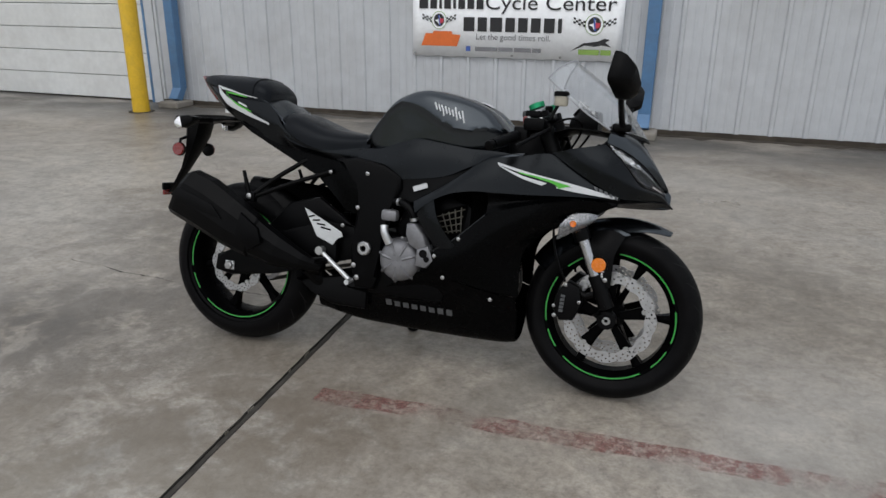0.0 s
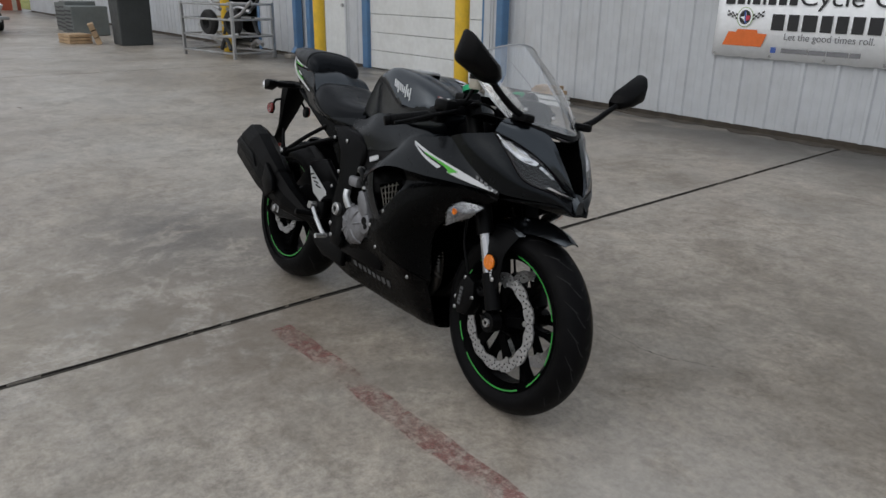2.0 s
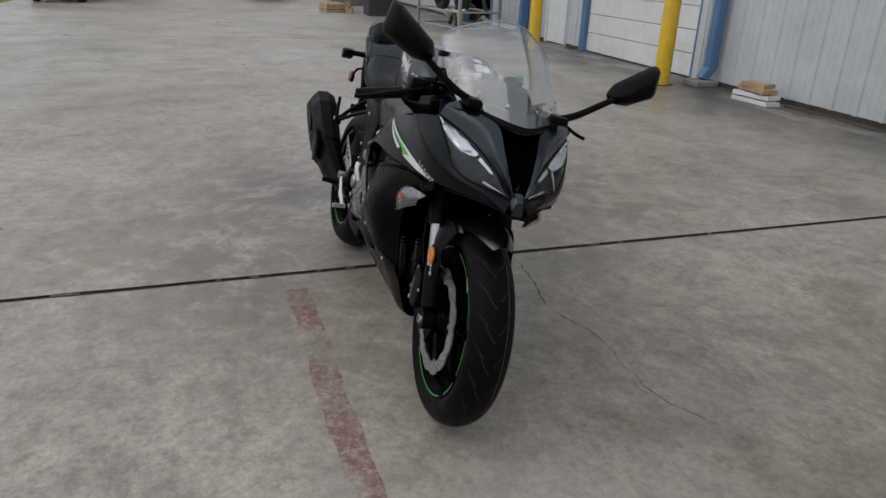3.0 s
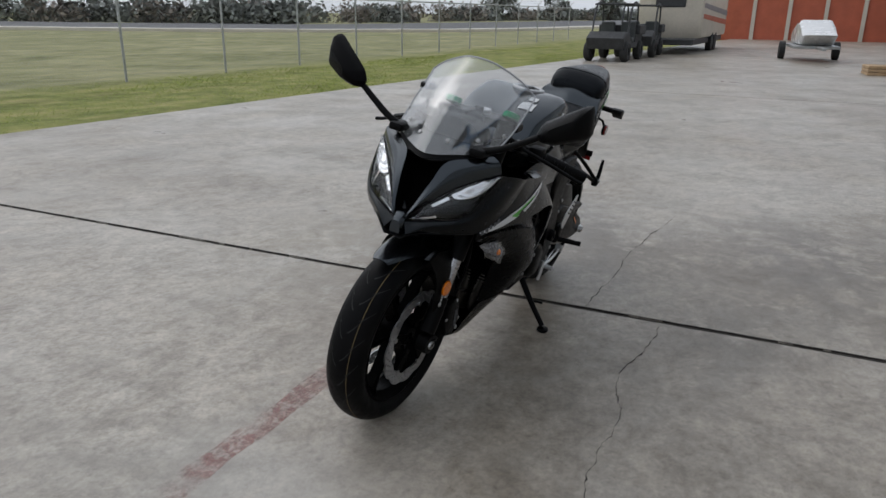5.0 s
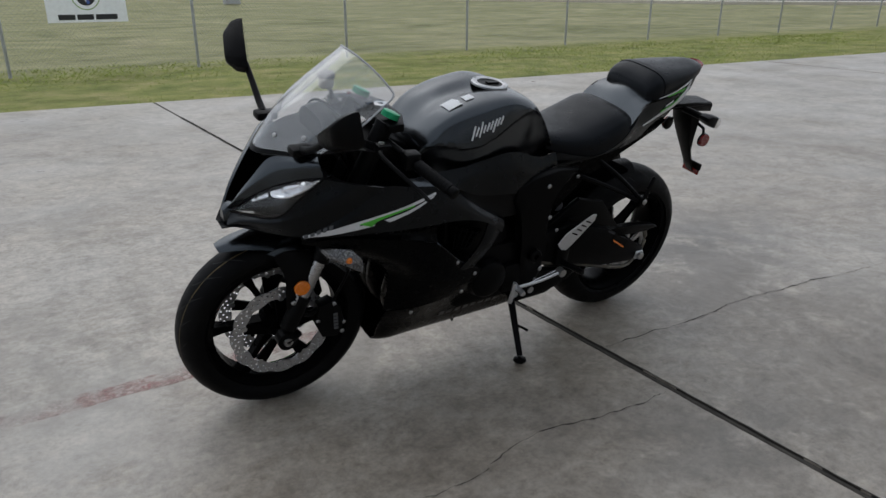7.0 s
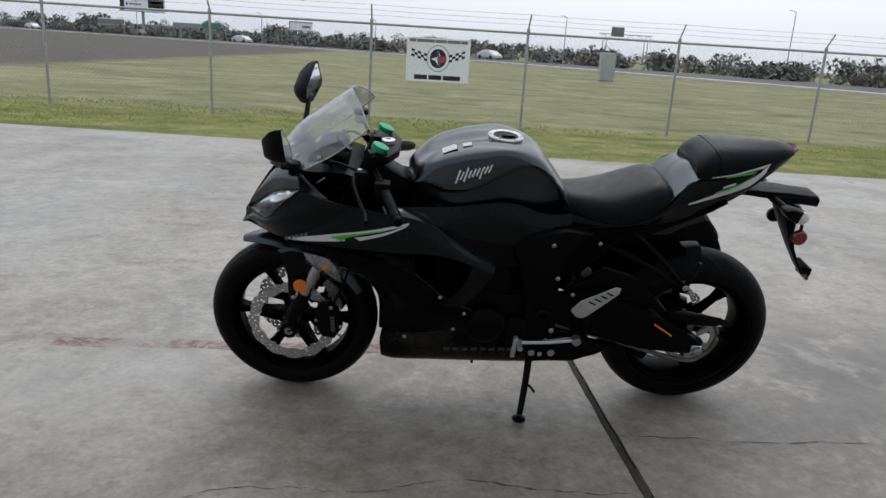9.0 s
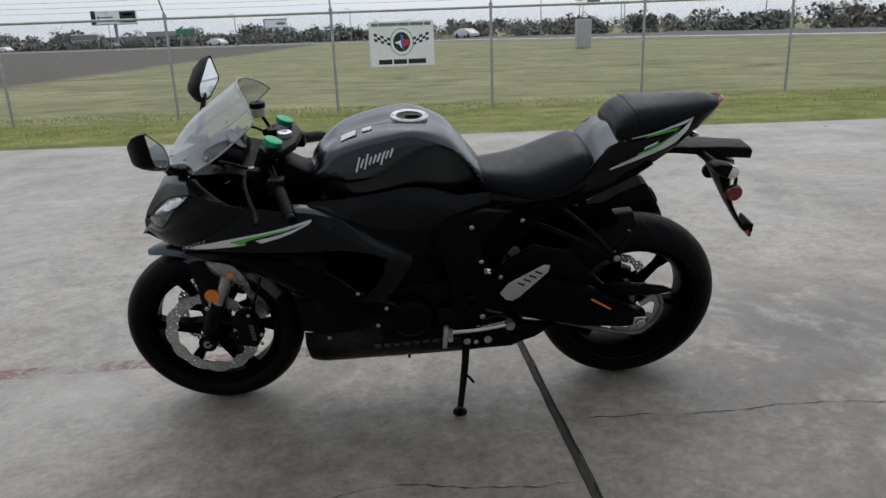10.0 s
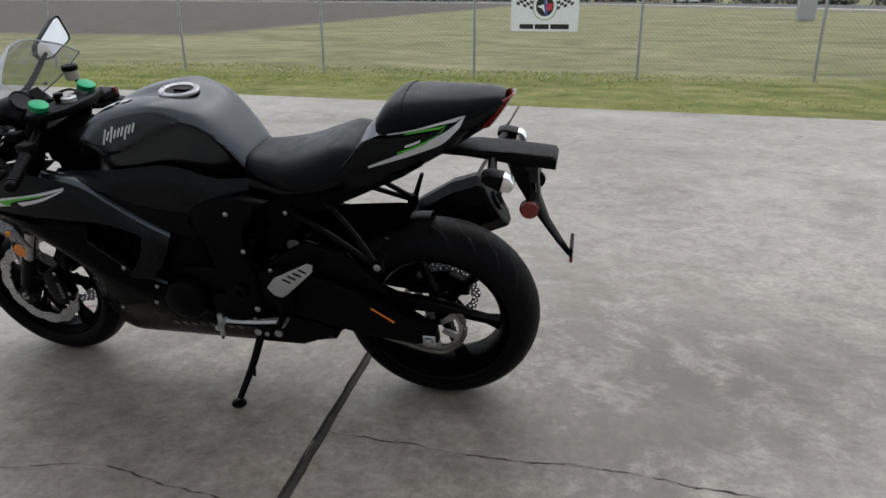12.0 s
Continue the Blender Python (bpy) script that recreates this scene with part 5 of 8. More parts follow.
def wheel(name, centre, R, w, bead, rim_w, spokes, m, label, phase, tape_arcs):
    here = m @ Matrix.Translation(centre)
    bm = B()
    h = rim_w
    add_lathe(bm, [(-h, bead + 0.006), (-h - 0.004, bead - 0.004), (-h + 0.004, bead - 0.012), (-h * 0.55, bead - 0.026), (h * 0.55, bead - 0.026), (h - 0.004, bead - 0.012), (h + 0.004, bead - 0.004), (h, bead + 0.006), (h * 0.8, bead - 0.002), (h * 0.5, bead - 0.016), (-h * 0.5, bead - 0.016), (-h * 0.8, bead - 0.002)], 72, "y", closed=True)
    rim = part(name, bm, M["rimblack"], bike, label, smooth=True, m=here)
    bm = add_lathe(B(), [(-0.055, 0.012), (-0.055, 0.03), (-0.04, 0.036), (-0.02, 0.05), (0.02, 0.05), (0.04, 0.036), (0.055, 0.03), (0.055, 0.012)], 28, "y", closed=True)
    part("hub", bm, M["rimblack"], rim, smooth=True)
    for k in range(spokes):
        a = phase + 2 * math.pi * k / spokes
        bm = B()
        c, s = math.cos(a), math.sin(a)
        secs = []
        for r, hw, ht in ((0.042, 0.014, 0.022), (0.09, 0.0095, 0.017), (0.15, 0.009, 0.015), (bead - 0.024, 0.017, 0.02)):
            secs.append([(r * c - u * s, v, r * s + u * c) for u, v in ((-hw, -ht), (0, -ht * 1.25), (hw, -ht), (hw, ht), (0, ht * 1.25), (-hw, ht))])
        rings = [[bm.verts.new(p) for p in sec] for sec in secs]
        for p, q in zip(rings, rings[1:]):
            for i in range(6):
                bm.faces.new((p[i], p[(i + 1) % 6], q[(i + 1) % 6], q[i]))
        bm.faces.new(rings[0][::-1])
        bm.faces.new(rings[-1])
        part("spoke", bm, M["rimblack"], rim)
    for side in (-1, 1):
        for a0, a1 in tape_arcs if side < 0 else []:
            verts, faces = [], []
            n = max(4, int((a1 - a0) * 18))
            for k in range(n + 1):
                a = a0 + (a1 - a0) * k / n
                for y, r in ((h + 0.0045, bead - 0.0085), (h + 0.0052, bead - 0.0035)):
                    verts.append((r * math.cos(a), side * y, r * math.sin(a)))
                if k:
                    faces.append((2 * k - 2, 2 * k - 1, 2 * k + 1, 2 * k))
            raw("rim_tape", verts, faces, M["tape"], rim, "green rim tape")
    bm = add_lathe(B(), tyre_shape(R, w, bead), 96, "y", closed=True)
    part("tyre", bm, M["rubber"], rim, "black rubber tyre with curved tread grooves", smooth=True)
    verts, faces = [], []
    pitch = 22
    for k in range(pitch):
        for side in (-1, 1):
            for y0, y1, sweep, gw, ph in ((0.06, 0.62, 0.2, 0.0032, 0.0), (0.4, 0.86, 0.14, 0.0026, 0.5)):
                a0 = 2 * math.pi * (k + ph + (0.25 if side > 0 else 0)) / pitch
                i0 = len(verts)
                for j in range(9):
                    t = j / 8
                    y = w * (y0 + (y1 - y0) * t)
                    a = a0 + sweep * t**1.5
                    r = tyre_radius(R, w, y) + 0.0006
                    half = gw * (0.35 + 0.65 * math.sin(math.pi * min(1, t * 0.8 + 0.2))) / R
                    verts += [(r * math.cos(a - half), side * y, r * math.sin(a - half)), (r * math.cos(a + half), side * y, r * math.sin(a + half))]
                    if j:
                        q = i0 + 2 * j
                        faces.append((q - 2, q - 1, q + 1, q))
    tagged(raw("tread_pattern", verts, faces, M["groove"], rim, "dark slanting tread grooves"), kind="stuff")
    return rim


def brake_disc(rim, y, r_out, r_in, waves, label, carrier=True):
    bm = B()
    n, rows = waves * 6, 4

    def rim_at(row, a):
        """Radius of the cell borders, waved at both edges of the ring."""
        lo, hi = r_in - 0.003 * math.cos(waves * a), r_out + 0.0035 * (abs(math.cos(waves * a / 2)) * 2 - 1)
        return lo + (hi - lo) * row / rows

    def at(r, a, side):
        return bm.verts.new((r * math.cos(a), y + 0.0025 * side, r * math.sin(a)))

    for k in range(n):
        a0, a1 = 2 * math.pi * k / n, 2 * math.pi * (k + 1) / n
        am = (a0 + a1) / 2
        for row in range(rows):
            edge = [(rim_at(row, a0), a0), (rim_at(row, am), am), (rim_at(row, a1), a1), (rim_at(row + 0.5, a1), a1), (rim_at(row + 1, a1), a1), (rim_at(row + 1, am), am), (rim_at(row + 1, a0), a0), (rim_at(row + 0.5, a0), a0)]
            drilled = (k + row) % 2 == 0 and 0 < row < rows or (row == 0 and k % 6 == 1)
            rm = rim_at(row + 0.5, am)
            loops = []
            for side in (-1, 1):
                out = [at(r, a, side) for r, a in edge]
                if drilled:
                    hole = [at(rm + 0.0036 * math.sin(b), am + 0.0036 * math.cos(b) / rm, side) for b in (math.pi * 1.25, math.pi * 1.5, math.pi * 1.75, 0, math.pi * 0.25, math.pi * 0.5, math.pi * 0.75, math.pi)]
                    for i in range(8):
                        j = (i + 1) % 8
                        bm.faces.new((out[i], out[j], hole[j], hole[i]))
                    loops.append(hole)
                else:
                    bm.faces.new(out)
                if row in (0, rows - 1):
                    loops.append(out)
            pairs = [(loops[0], loops[1], range(8))] if drilled and len(loops) == 2 else []
            if row in (0, rows - 1):
                ends = (0, 1) if row == 0 else (4, 5)
                pairs += [(loops[-1] if not drilled else loops[1], loops[0] if not drilled else loops[3], ends)]
                if drilled:
                    pairs += [(loops[0], loops[2], range(8))]
            for p, q, which in pairs:
                for i in which:
                    j = (i + 1) % 8
                    bm.faces.new((p[i], p[j], q[j], q[i]))
    part("brake_disc", bm, M["disc"], rim, label)
    if carrier:
        for k in range(5):
            a = 2 * math.pi * k / 5 + 0.3
            bm = B()
            s = 1 if y > 0 else -1
            add_prism(bm, [(0.04 * math.cos(a - 0.3), 0.04 * math.sin(a - 0.3)), (r_in * 0.98 * math.cos(a - 0.16), r_in * 0.98 * math.sin(a - 0.16)), (r_in * 0.98 * math.cos(a + 0.16), r_in * 0.98 * math.sin(a + 0.16)), (0.04 * math.cos(a + 0.3), 0.04 * math.sin(a + 0.3))], y - 0.004, y + 0.004, "y")
            part("disc_carrier", bm, M["rimblack"], rim)
            bm = B()
            p = (r_in * math.cos(a) , y, r_in * math.sin(a))
            add_cyl(bm, (p[0], y - 0.005, p[2]), (p[0], y + 0.005, p[2]), 0.0085, n=12)
            part("disc_button", bm, M["bolt"], rim)


FA, RA = (1.411, -0.006, 0.294), (0.001, -0.006, 0.309)
I4 = Matrix.Identity(4)
front = wheel("front_wheel", FA, 0.294, 0.0615, 0.219, 0.047, 6, STEER, "black six-spoke front wheel with green rim tape", 0.05, [(0.35, 1.5), (1.75, 2.35), (2.6, 3.35), (3.5, 3.8), (4.0, 5.3), (5.5, 5.85), (6.0, 6.5)])
brake_disc(front, -0.066, 0.152, 0.118, 12, "petal-shaped steel brake disc with drilled holes")
brake_disc(front, 0.066, 0.152, 0.118, 12, "petal-shaped steel brake disc with drilled holes")
rear = wheel("rear_wheel", RA, 0.309, 0.09, 0.219, 0.072, 6, I4, "black six-spoke rear wheel with green rim tape", 0.2, [(1.9, 3.3), (3.45, 3.75), (4.0, 5.6), (5.8, 7.6)])
brake_disc(rear, -0.088, 0.108, 0.082, 10, "small petal-shaped rear brake disc")
# a brownish moulding line runs round the front tread
verts, faces = [], []
for k in range(121):
    a = 2 * math.pi * k / 120
    for y in (0.029, 0.031):
        r = tyre_radius(0.294, 0.0615, y) + 0.0005
        verts.append((r * math.cos(a), y, r * math.sin(a)))
    if k:
        faces.append((2 * k - 2, 2 * k - 1, 2 * k + 1, 2 * k))
raw("mould_line", verts, faces, M["seam"], front, "thin brownish moulding line")
# rear sprocket with open windows, and the chain
bm = B()
n, R0 = 43, 0.094
pts = []
for k in range(n * 2):
    a = math.pi * k / n
    pts.append(((R0 + (0.005 if k % 2 else -0.002)) * math.cos(a), (R0 + (0.005 if k % 2 else -0.002)) * math.sin(a)))
inner = [(0.076 * math.cos(math.pi * k / n), 0.076 * math.sin(math.pi * k / n)) for k in range(n * 2)]
for y in (0.097, 0.104):
    o = [bm.verts.new((a, y, b)) for a, b in pts]
    i = [bm.verts.new((a, y, b)) for a, b in inner]
    for k in range(n * 2):
        j = (k + 1) % (n * 2)
        bm.faces.new((o[k], o[j], i[j], i[k]))
part("sprocket", bm, M["disc"], rear, "toothed steel rear sprocket")
for k in range(6):
    a = math.pi * k / 3 + 0.4
    bm = B()
    add_prism(bm, [(0.03 * math.cos(a - 0.25), 0.03 * math.sin(a - 0.25)), (0.08 * math.cos(a - 0.14), 0.08 * math.sin(a - 0.14)), (0.08 * math.cos(a + 0.14), 0.08 * math.sin(a + 0.14)), (0.03 * math.cos(a + 0.25), 0.03 * math.sin(a + 0.25))], 0.096, 0.105, "y")
    part("sprocket_arm", bm, M["disc"], rear)
ch = B()
add_tube(ch, [(0.52, 0.1, 0.405), (0.3, 0.1, 0.41), (0.02, 0.1, 0.412), (-0.06, 0.1, 0.39), (-0.097, 0.1, 0.3155), (-0.06, 0.1, 0.24), (0.02, 0.1, 0.219), (0.3, 0.1, 0.3), (0.52, 0.1, 0.355)], 0.0085, 6, 60)
part("chain", ch, M["chain"], bike, "oiled steel drive chain")

# -- fork and front mudguard --
for s in (-1, 1):
    top, low = Vector((1.125, 0.1 * s, 0.955)), Vector((1.352, 0.1 * s, 0.45))
    at = lambda z: top + (low - top) * (top.z - z) / (top.z - low.z)
    bm = add_cyl(B(), at(0.945), at(0.545), 0.027, n=20)
    leg = part("fork_leg", bm, M["plastic"], bike, "black upper fork tube", smooth=True, m=STEER)
    bm = add_cyl(B(), at(0.55), at(0.42), 0.0205, n=20)
    part("fork_slider", bm, M["chrome"], leg, "bright polished fork slider", smooth=True)
    bm = B()
    add_cyl(bm, at(0.435), at(0.33), 0.025, n=18)
    add_tube(bm, [at(0.34), (1.388, 0.102 * s, 0.308), (1.411, 0.103 * s, 0.294)], 0.026, 12)
    add_cyl(bm, (1.411, 0.085 * s, 0.294), (1.411, 0.122 * s, 0.294), 0.03, n=20)
    part("fork_foot", bm, M["plastic"], leg, "black fork foot", smooth=True)
    bm = add_lathe(B(), [(0.118 * s, 0.006), (0.128 * s, 0.006), (0.128 * s, 0.013), (0.118 * s, 0.015)], 20, "y", (1.411, 0, 0.294), True)
    part("axle_end", bm, M["bolt"], leg, "hollow steel axle end", smooth=True)
    bm = B()
    add_lathe(bm, [(-0.004, 0.002), (-0.004, 0.026), (0.012, 0.026), (0.014, 0.02), (0.014, 0.002)], 24, "z")
    part("fork_cap", bm, M["anod"], leg, "green anodised fork cap", smooth=True, m=Matrix.Translation((1.118, 0.1 * s, 0.962)) @ pose(0, 0, 0, 0, -23))
    # guard plate beside the leg, with its reflector
    rows = [[(1.335, 0.085, 0.575), (1.40, 0.088, 0.585), (1.44, 0.084, 0.57)], [(1.335, 0.108, 0.52), (1.375, 0.112, 0.52), (1.415, 0.104, 0.51)], [(1.352, 0.11, 0.46), (1.385, 0.114, 0.455), (1.412, 0.105, 0.45)], [(1.372, 0.106, 0.4), (1.392, 0.11, 0.395), (1.41, 0.104, 0.4)]]
    panel("fork_guard", rows, M["plastic"], s, 10, 14, 0.004, leg)
    bm = add_lathe(B(), [(0.112 * s, 0.0005), (0.122 * s, 0.0005), (0.122 * s, 0.021), (0.12 * s, 0.0235), (0.112 * s, 0.0235)], 28, "y", (1.368, 0, 0.472))
    part("reflector", bm, M["amber"], leg, "round amber reflector", smooth=True)
    bm = add_lathe(B(), [(0.108 * s, 0.0005), (0.1155 * s, 0.0005), (0.1155 * s, 0.03), (0.108 * s, 0.03)], 28, "y", (1.368, 0, 0.472))
    part("reflector_ring", bm, M["plastic"], leg)
    for z in (0.425, 0.345):
        bolt((1.393, 0.116 * s, z), s, 0.0065, leg)
    for k, z in enumerate((0.452, 0.444, 0.436, 0.428)):
        bm = B()
        add_box(bm, (1.378, 0.1155 * s - 0.0008, z - 0.0025), (1.386 - 0.002 * (k % 2), 0.1155 * s + 0.0008, z + 0.0025))
        part("decal_bar", bm, M["white_decal"], leg)
    # caliper behind the leg
    bm = B()
    body = [(1.23, 0.31), (1.245, 0.375), (1.275, 0.405), (1.315, 0.39), (1.325, 0.33), (1.3, 0.275), (1.255, 0.27)]
    add_prism(bm, body, 0.073 * s if s > 0 else -0.118, 0.118 if s > 0 else -0.073, "y", 0.007)
    cal = part("brake_caliper", bm, M["plastic"], bike, "black radial brake caliper", smooth=True, m=STEER)
    bm = add_tube(B(), [(1.31, 0.095 * s, 0.37), (1.335, 0.097 * s, 0.36), (1.36, 0.1 * s, 0.37)], 0.011, 8)
    part("bracket", bm, M["plastic"], cal)
    for k in range(5):
        bm = B()
        add_box(bm, (1.252 + 0.001 * k, 0.1188 * s - 0.0008, 0.3 + 0.0125 * k), (1.266 + 0.001 * k, 0.1188 * s + 0.0008, 0.309 + 0.0125 * k))
        part("lettering_bar", bm, M["grey_decal"], cal)
    for x, z in ((1.235, 0.318), (1.238, 0.285), (1.268, 0.392), (1.316, 0.34)):
        bolt((x, 0.114 * s, z), s, 0.006, cal)
    bm = add_tube(B(), [(1.262, 0.1 * s, 0.4), (1.22, 0.105 * s, 0.5), (1.2, 0.09 * s, 0.62), (1.17, 0.05 * s, 0.75)], 0.0045, 6, 30)
    part("brake_hose", bm, M["plastic"], cal, "black rubber brake hose", smooth=True)
g = []
for t in np.linspace(0, 1, 30):
    a = radians(60 + 90 * t)
    crest = 0.34 - 0.016 * min(1, t * 2.2)
    hw = 0.026 + 0.046 * min(1, t * 3.2) ** 0.7
    drop = 0.012 + 0.052 * min(1, t * 2.2)
    g.append([Vector((1.411 + (crest - drop * abs(q) ** 2.4) * math.cos(a), hw * q, 0.294 + (crest - drop * abs(q) ** 2.4) * math.sin(a))) for q in np.linspace(-1, 1, 21)])
part("front_mudguard", add_sheet(B(), g, 0.004), M["paint"], bike, "matt black front mudguard", smooth=True, m=STEER)
for s in (-1, 1):
    rows = [[(1.455, 0.07, 0.575), (1.41, 0.074, 0.59), (1.36, 0.074, 0.59), (1.31, 0.072, 0.575)], [(1.43, 0.082, 0.565), (1.4, 0.086, 0.57), (1.36, 0.086, 0.57), (1.33, 0.084, 0.56)], [(1.405, 0.088, 0.53), (1.39, 0.09, 0.53), (1.365, 0.09, 0.53), (1.35, 0.088, 0.53)]]
    panel("mudguard_stay", rows, M["paint"], s, 14, 8, 0.004, m=STEER)

# -- nose: cowls, lamps, intake, screen, mirrors --
C3 = [(1.57, 0.028, 0.664), (1.54, 0.066, 0.687), (1.478, 0.13, 0.688), (1.41, 0.176, 0.694), (1.33, 0.199, 0.735), (1.26, 0.206, 0.775), (1.195, 0.207, 0.817)]
mid23 = [(1.571, 0.03, 0.676), (1.54, 0.072, 0.706), (1.478, 0.138, 0.722), (1.41, 0.178, 0.752), (1.345, 0.196, 0.79), (1.265, 0.202, 0.835)]
C3, mid23 = ([(x - max(0, x - 1.2) * 0.035, y * k, z) for x, y, z in r] for r, k in ((C3, 1.06), (mid23, 1.1)))
C0 = [(1.548, 0.014, 0.716), (1.53, 0.028, 0.752), (1.49, 0.046, 0.815), (1.448, 0.063, 0.87), (1.405, 0.118, 0.889), (1.358, 0.158, 0.9)]
C1 = [(1.541, 0.013, 0.71), (1.503, 0.056, 0.76), (1.455, 0.102, 0.806), (1.405, 0.15, 0.838), (1.355, 0.193, 0.858)]
C2 = [(1.541, 0.016, 0.704), (1.508, 0.085, 0.72), (1.462, 0.15, 0.741), (1.41, 0.18, 0.803), (1.354, 0.195, 0.854)]
for s in (-1, 1):
    panel("upper_cowl", [C0, [tuple((np.array(a) + np.array(b)) / 2 + np.array((0.005, 0.007, 0.009))) for a, b in zip(smooth_line(C0, 12), smooth_line(C1, 12))], C1], M["paint"], s, 26, 10)
    panel("side_cowl", [C2, mid23, C3], M["fairing"], s, 30, 14)
    rows = [C1, [tuple((np.array(a) + np.array(b)) / 2 + np.array((0.006, 0.006, 0.002))) for a, b in zip(C1, C2)], C2]
    lamp = panel("headlight", [[(x - 0.03, y - 0.02, z - 0.004) for x, y, z in r] for r in rows], M["lampdark"], s, 26, 8, 0.003, label="swept-back headlight with a clear lens")
    g = grid_of(flip(rows, s), 30, 9)
    lens = [[p for p in r] for r in g]
    ob = part("lens", add_sheet(B(), lens, 0.002), M["lens"], lamp, "clear plastic lens", smooth=True)
    ob.visible_shadow = False
    n = grid_normals(g)
    inner = []
    for j in range(1, 8):
        k0 = (14, 14, 15, 17, 19, 22, 25)[j - 1]
        ks = [k0 + (28 - k0) * q // 12 for q in range(13)]
        inner.append([g[j][k] - n[j][k] * (0.003 + (0.014 if 2 < j < 6 and 3 < q < 9 else 0.004 * (q // 2 % 2))) for q, k in enumerate(ks)])
    part("lamp_reflector", add_sheet(B(), inner, 0.002), M["lampsilver"], lamp, "bright faceted reflector")
    inner = [[g[j][k] - n[j][k] * 0.006 for k in range(2, 9)] for j in (6, 7)]
    part("lamp_strip", add_sheet(B(), inner, 0.002), M["lampsilver"], lamp, "bright strip along the lamp's edge")
    inner = [[g[j][k] - n[j][k] * (0.004 + 0.002 * (k % 2)) for k in range(8, 14)] for j in (1, 2)]
    part("lamp_strip", add_sheet(B(), inner, 0.002), M["lampsilver"], lamp, "bright strip along the lamp's edge")
    edge = add_tube(B(), [(x, y * s, z) for x, y, z in C1], 0.0022, 6, 30)
    part("lamp_seal", edge, M["plastic"], lamp)
    edge = add_tube(B(), [(x, y * s, z) for x, y, z in C2], 0.0022, 6, 30)
    part("lamp_seal", edge, M["plastic"], lamp)
    # dark lining behind the cowl
    rows = [[(1.37, 0.16, 0.89), (1.352, 0.19, 0.856), (1.265, 0.204, 0.834), (1.195, 0.205, 0.816), (1.1, 0.21, 0.798)], [(1.36, 0.115, 0.875), (1.33, 0.13, 0.85), (1.26, 0.15, 0.8), (1.19, 0.16, 0.77), (1.1, 0.17, 0.745)], [(1.36, 0.07, 0.85), (1.33, 0.09, 0.8), (1.26, 0.1, 0.74), (1.19, 0.11, 0.7), (1.1, 0.12, 0.68)]]
    panel("inner_fairing", rows, M["plastic"], s, 22, 10, 0.003)
    rows = [[(1.568, 0.0, 0.668), (1.54, 0.0, 0.66), (1.45, 0.0, 0.655), (1.36, 0.0, 0.655)], [(1.57, 0.026, 0.664), (1.54, 0.062, 0.684), (1.46, 0.13, 0.682), (1.38, 0.165, 0.672)]]
    panel("nose_underside", rows, M["plastic"], s, 16, 6, 0.003)
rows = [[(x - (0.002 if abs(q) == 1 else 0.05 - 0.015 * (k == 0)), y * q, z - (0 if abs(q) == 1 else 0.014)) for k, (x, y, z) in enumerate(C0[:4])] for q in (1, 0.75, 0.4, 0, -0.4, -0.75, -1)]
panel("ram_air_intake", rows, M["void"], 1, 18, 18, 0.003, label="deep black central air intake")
hull("nose_tip", [(1.51, [(0, 0.726), (0.016, 0.722), (0.026, 0.69), (0.026, 0.664)]), (1.54, [(0, 0.726), (0.014, 0.722), (0.022, 0.69), (0.022, 0.662)]), (1.56, [(0, 0.706), (0.01, 0.703), (0.015, 0.685), (0.014, 0.668)])], M["paint"], 12, 13)
# the screen: a broad middle between two creases, and a steeper cheek on each side
foot = [(1.476, 0.0, 0.869), (1.468, 0.03, 0.872), (1.45, 0.056, 0.877)]
belt = [(1.378, 0.0, 1.0), (1.37, 0.038, 0.998), (1.352, 0.073, 0.992)]
brow = [(1.215, 0.0, 1.123), (1.207, 0.045, 1.118), (1.188, 0.088, 1.101)]
foot_cheek = [foot[-1], (1.41, 0.106, 0.888), (1.356, 0.151, 0.9)]
belt_cheek = [belt[-1], (1.312, 0.131, 0.975), (1.258, 0.166, 0.962)]
brow_cheek = [brow[-1], (1.17, 0.132, 1.078), (1.153, 0.17, 1.048)]
both = lambda r: [(x, -y, z) for x, y, z in r[:0:-1]] + r
g = grid_of([both(foot), both(belt), both(brow)], 31, 25)
nrm = grid_normals(g)
cheeks = [grid_of(flip([foot_cheek, belt_cheek, brow_cheek], q), 14, 25) for q in (-1, 1)]
bm = add_sheet(B(), g[1:], 0.0035)
for ck in cheeks:
    add_sheet(bm, ck[1:], 0.0035)
scr = part("windscreen", bm, M["screen"], bike, "clear curved plastic windscreen with a dark foot", smooth=True)
scr.visible_shadow = False
bm = B()
for net in [g] + cheeks:
    add_sheet(bm, [[p + n * 0.0006 for p, n in zip(a, b)] for a, b in zip(net[:2], grid_normals(net)[:2])], 0.0045)
part("screen_foot", bm, M["plastic"], scr, "black lower band of the screen", smooth=True)
edge = [r[-1] for r in cheeks[0]] + cheeks[0][-1][-2::-1] + g[-1] + cheeks[1][-1][1:] + [r[-1] for r in cheeks[1][-2::-1]]
part("screen_edge", add_tube(B(), edge[::2], 0.0026, 6), M["screen_rim"], scr, "thick rolled screen edge", smooth=True)
for net, j, k in ((g, 4, 5), (g, 4, 25), (cheeks[0], 5, 5), (cheeks[1], 5, 5), (cheeks[0], 8, 11), (cheeks[1], 8, 11)):
    bm = add_lathe(B(), [(0, 0.006), (0.002, 0.006), (0.0035, 0.004), (0.0035, 0.0004)], 12, "z")
    part("screw", bm, M["bolt"], scr, smooth=True, m=Matrix.Translation(net[j][k]) @ grid_normals(net)[j][k].to_track_quat("Z", "Y").to_matrix().to_4x4())
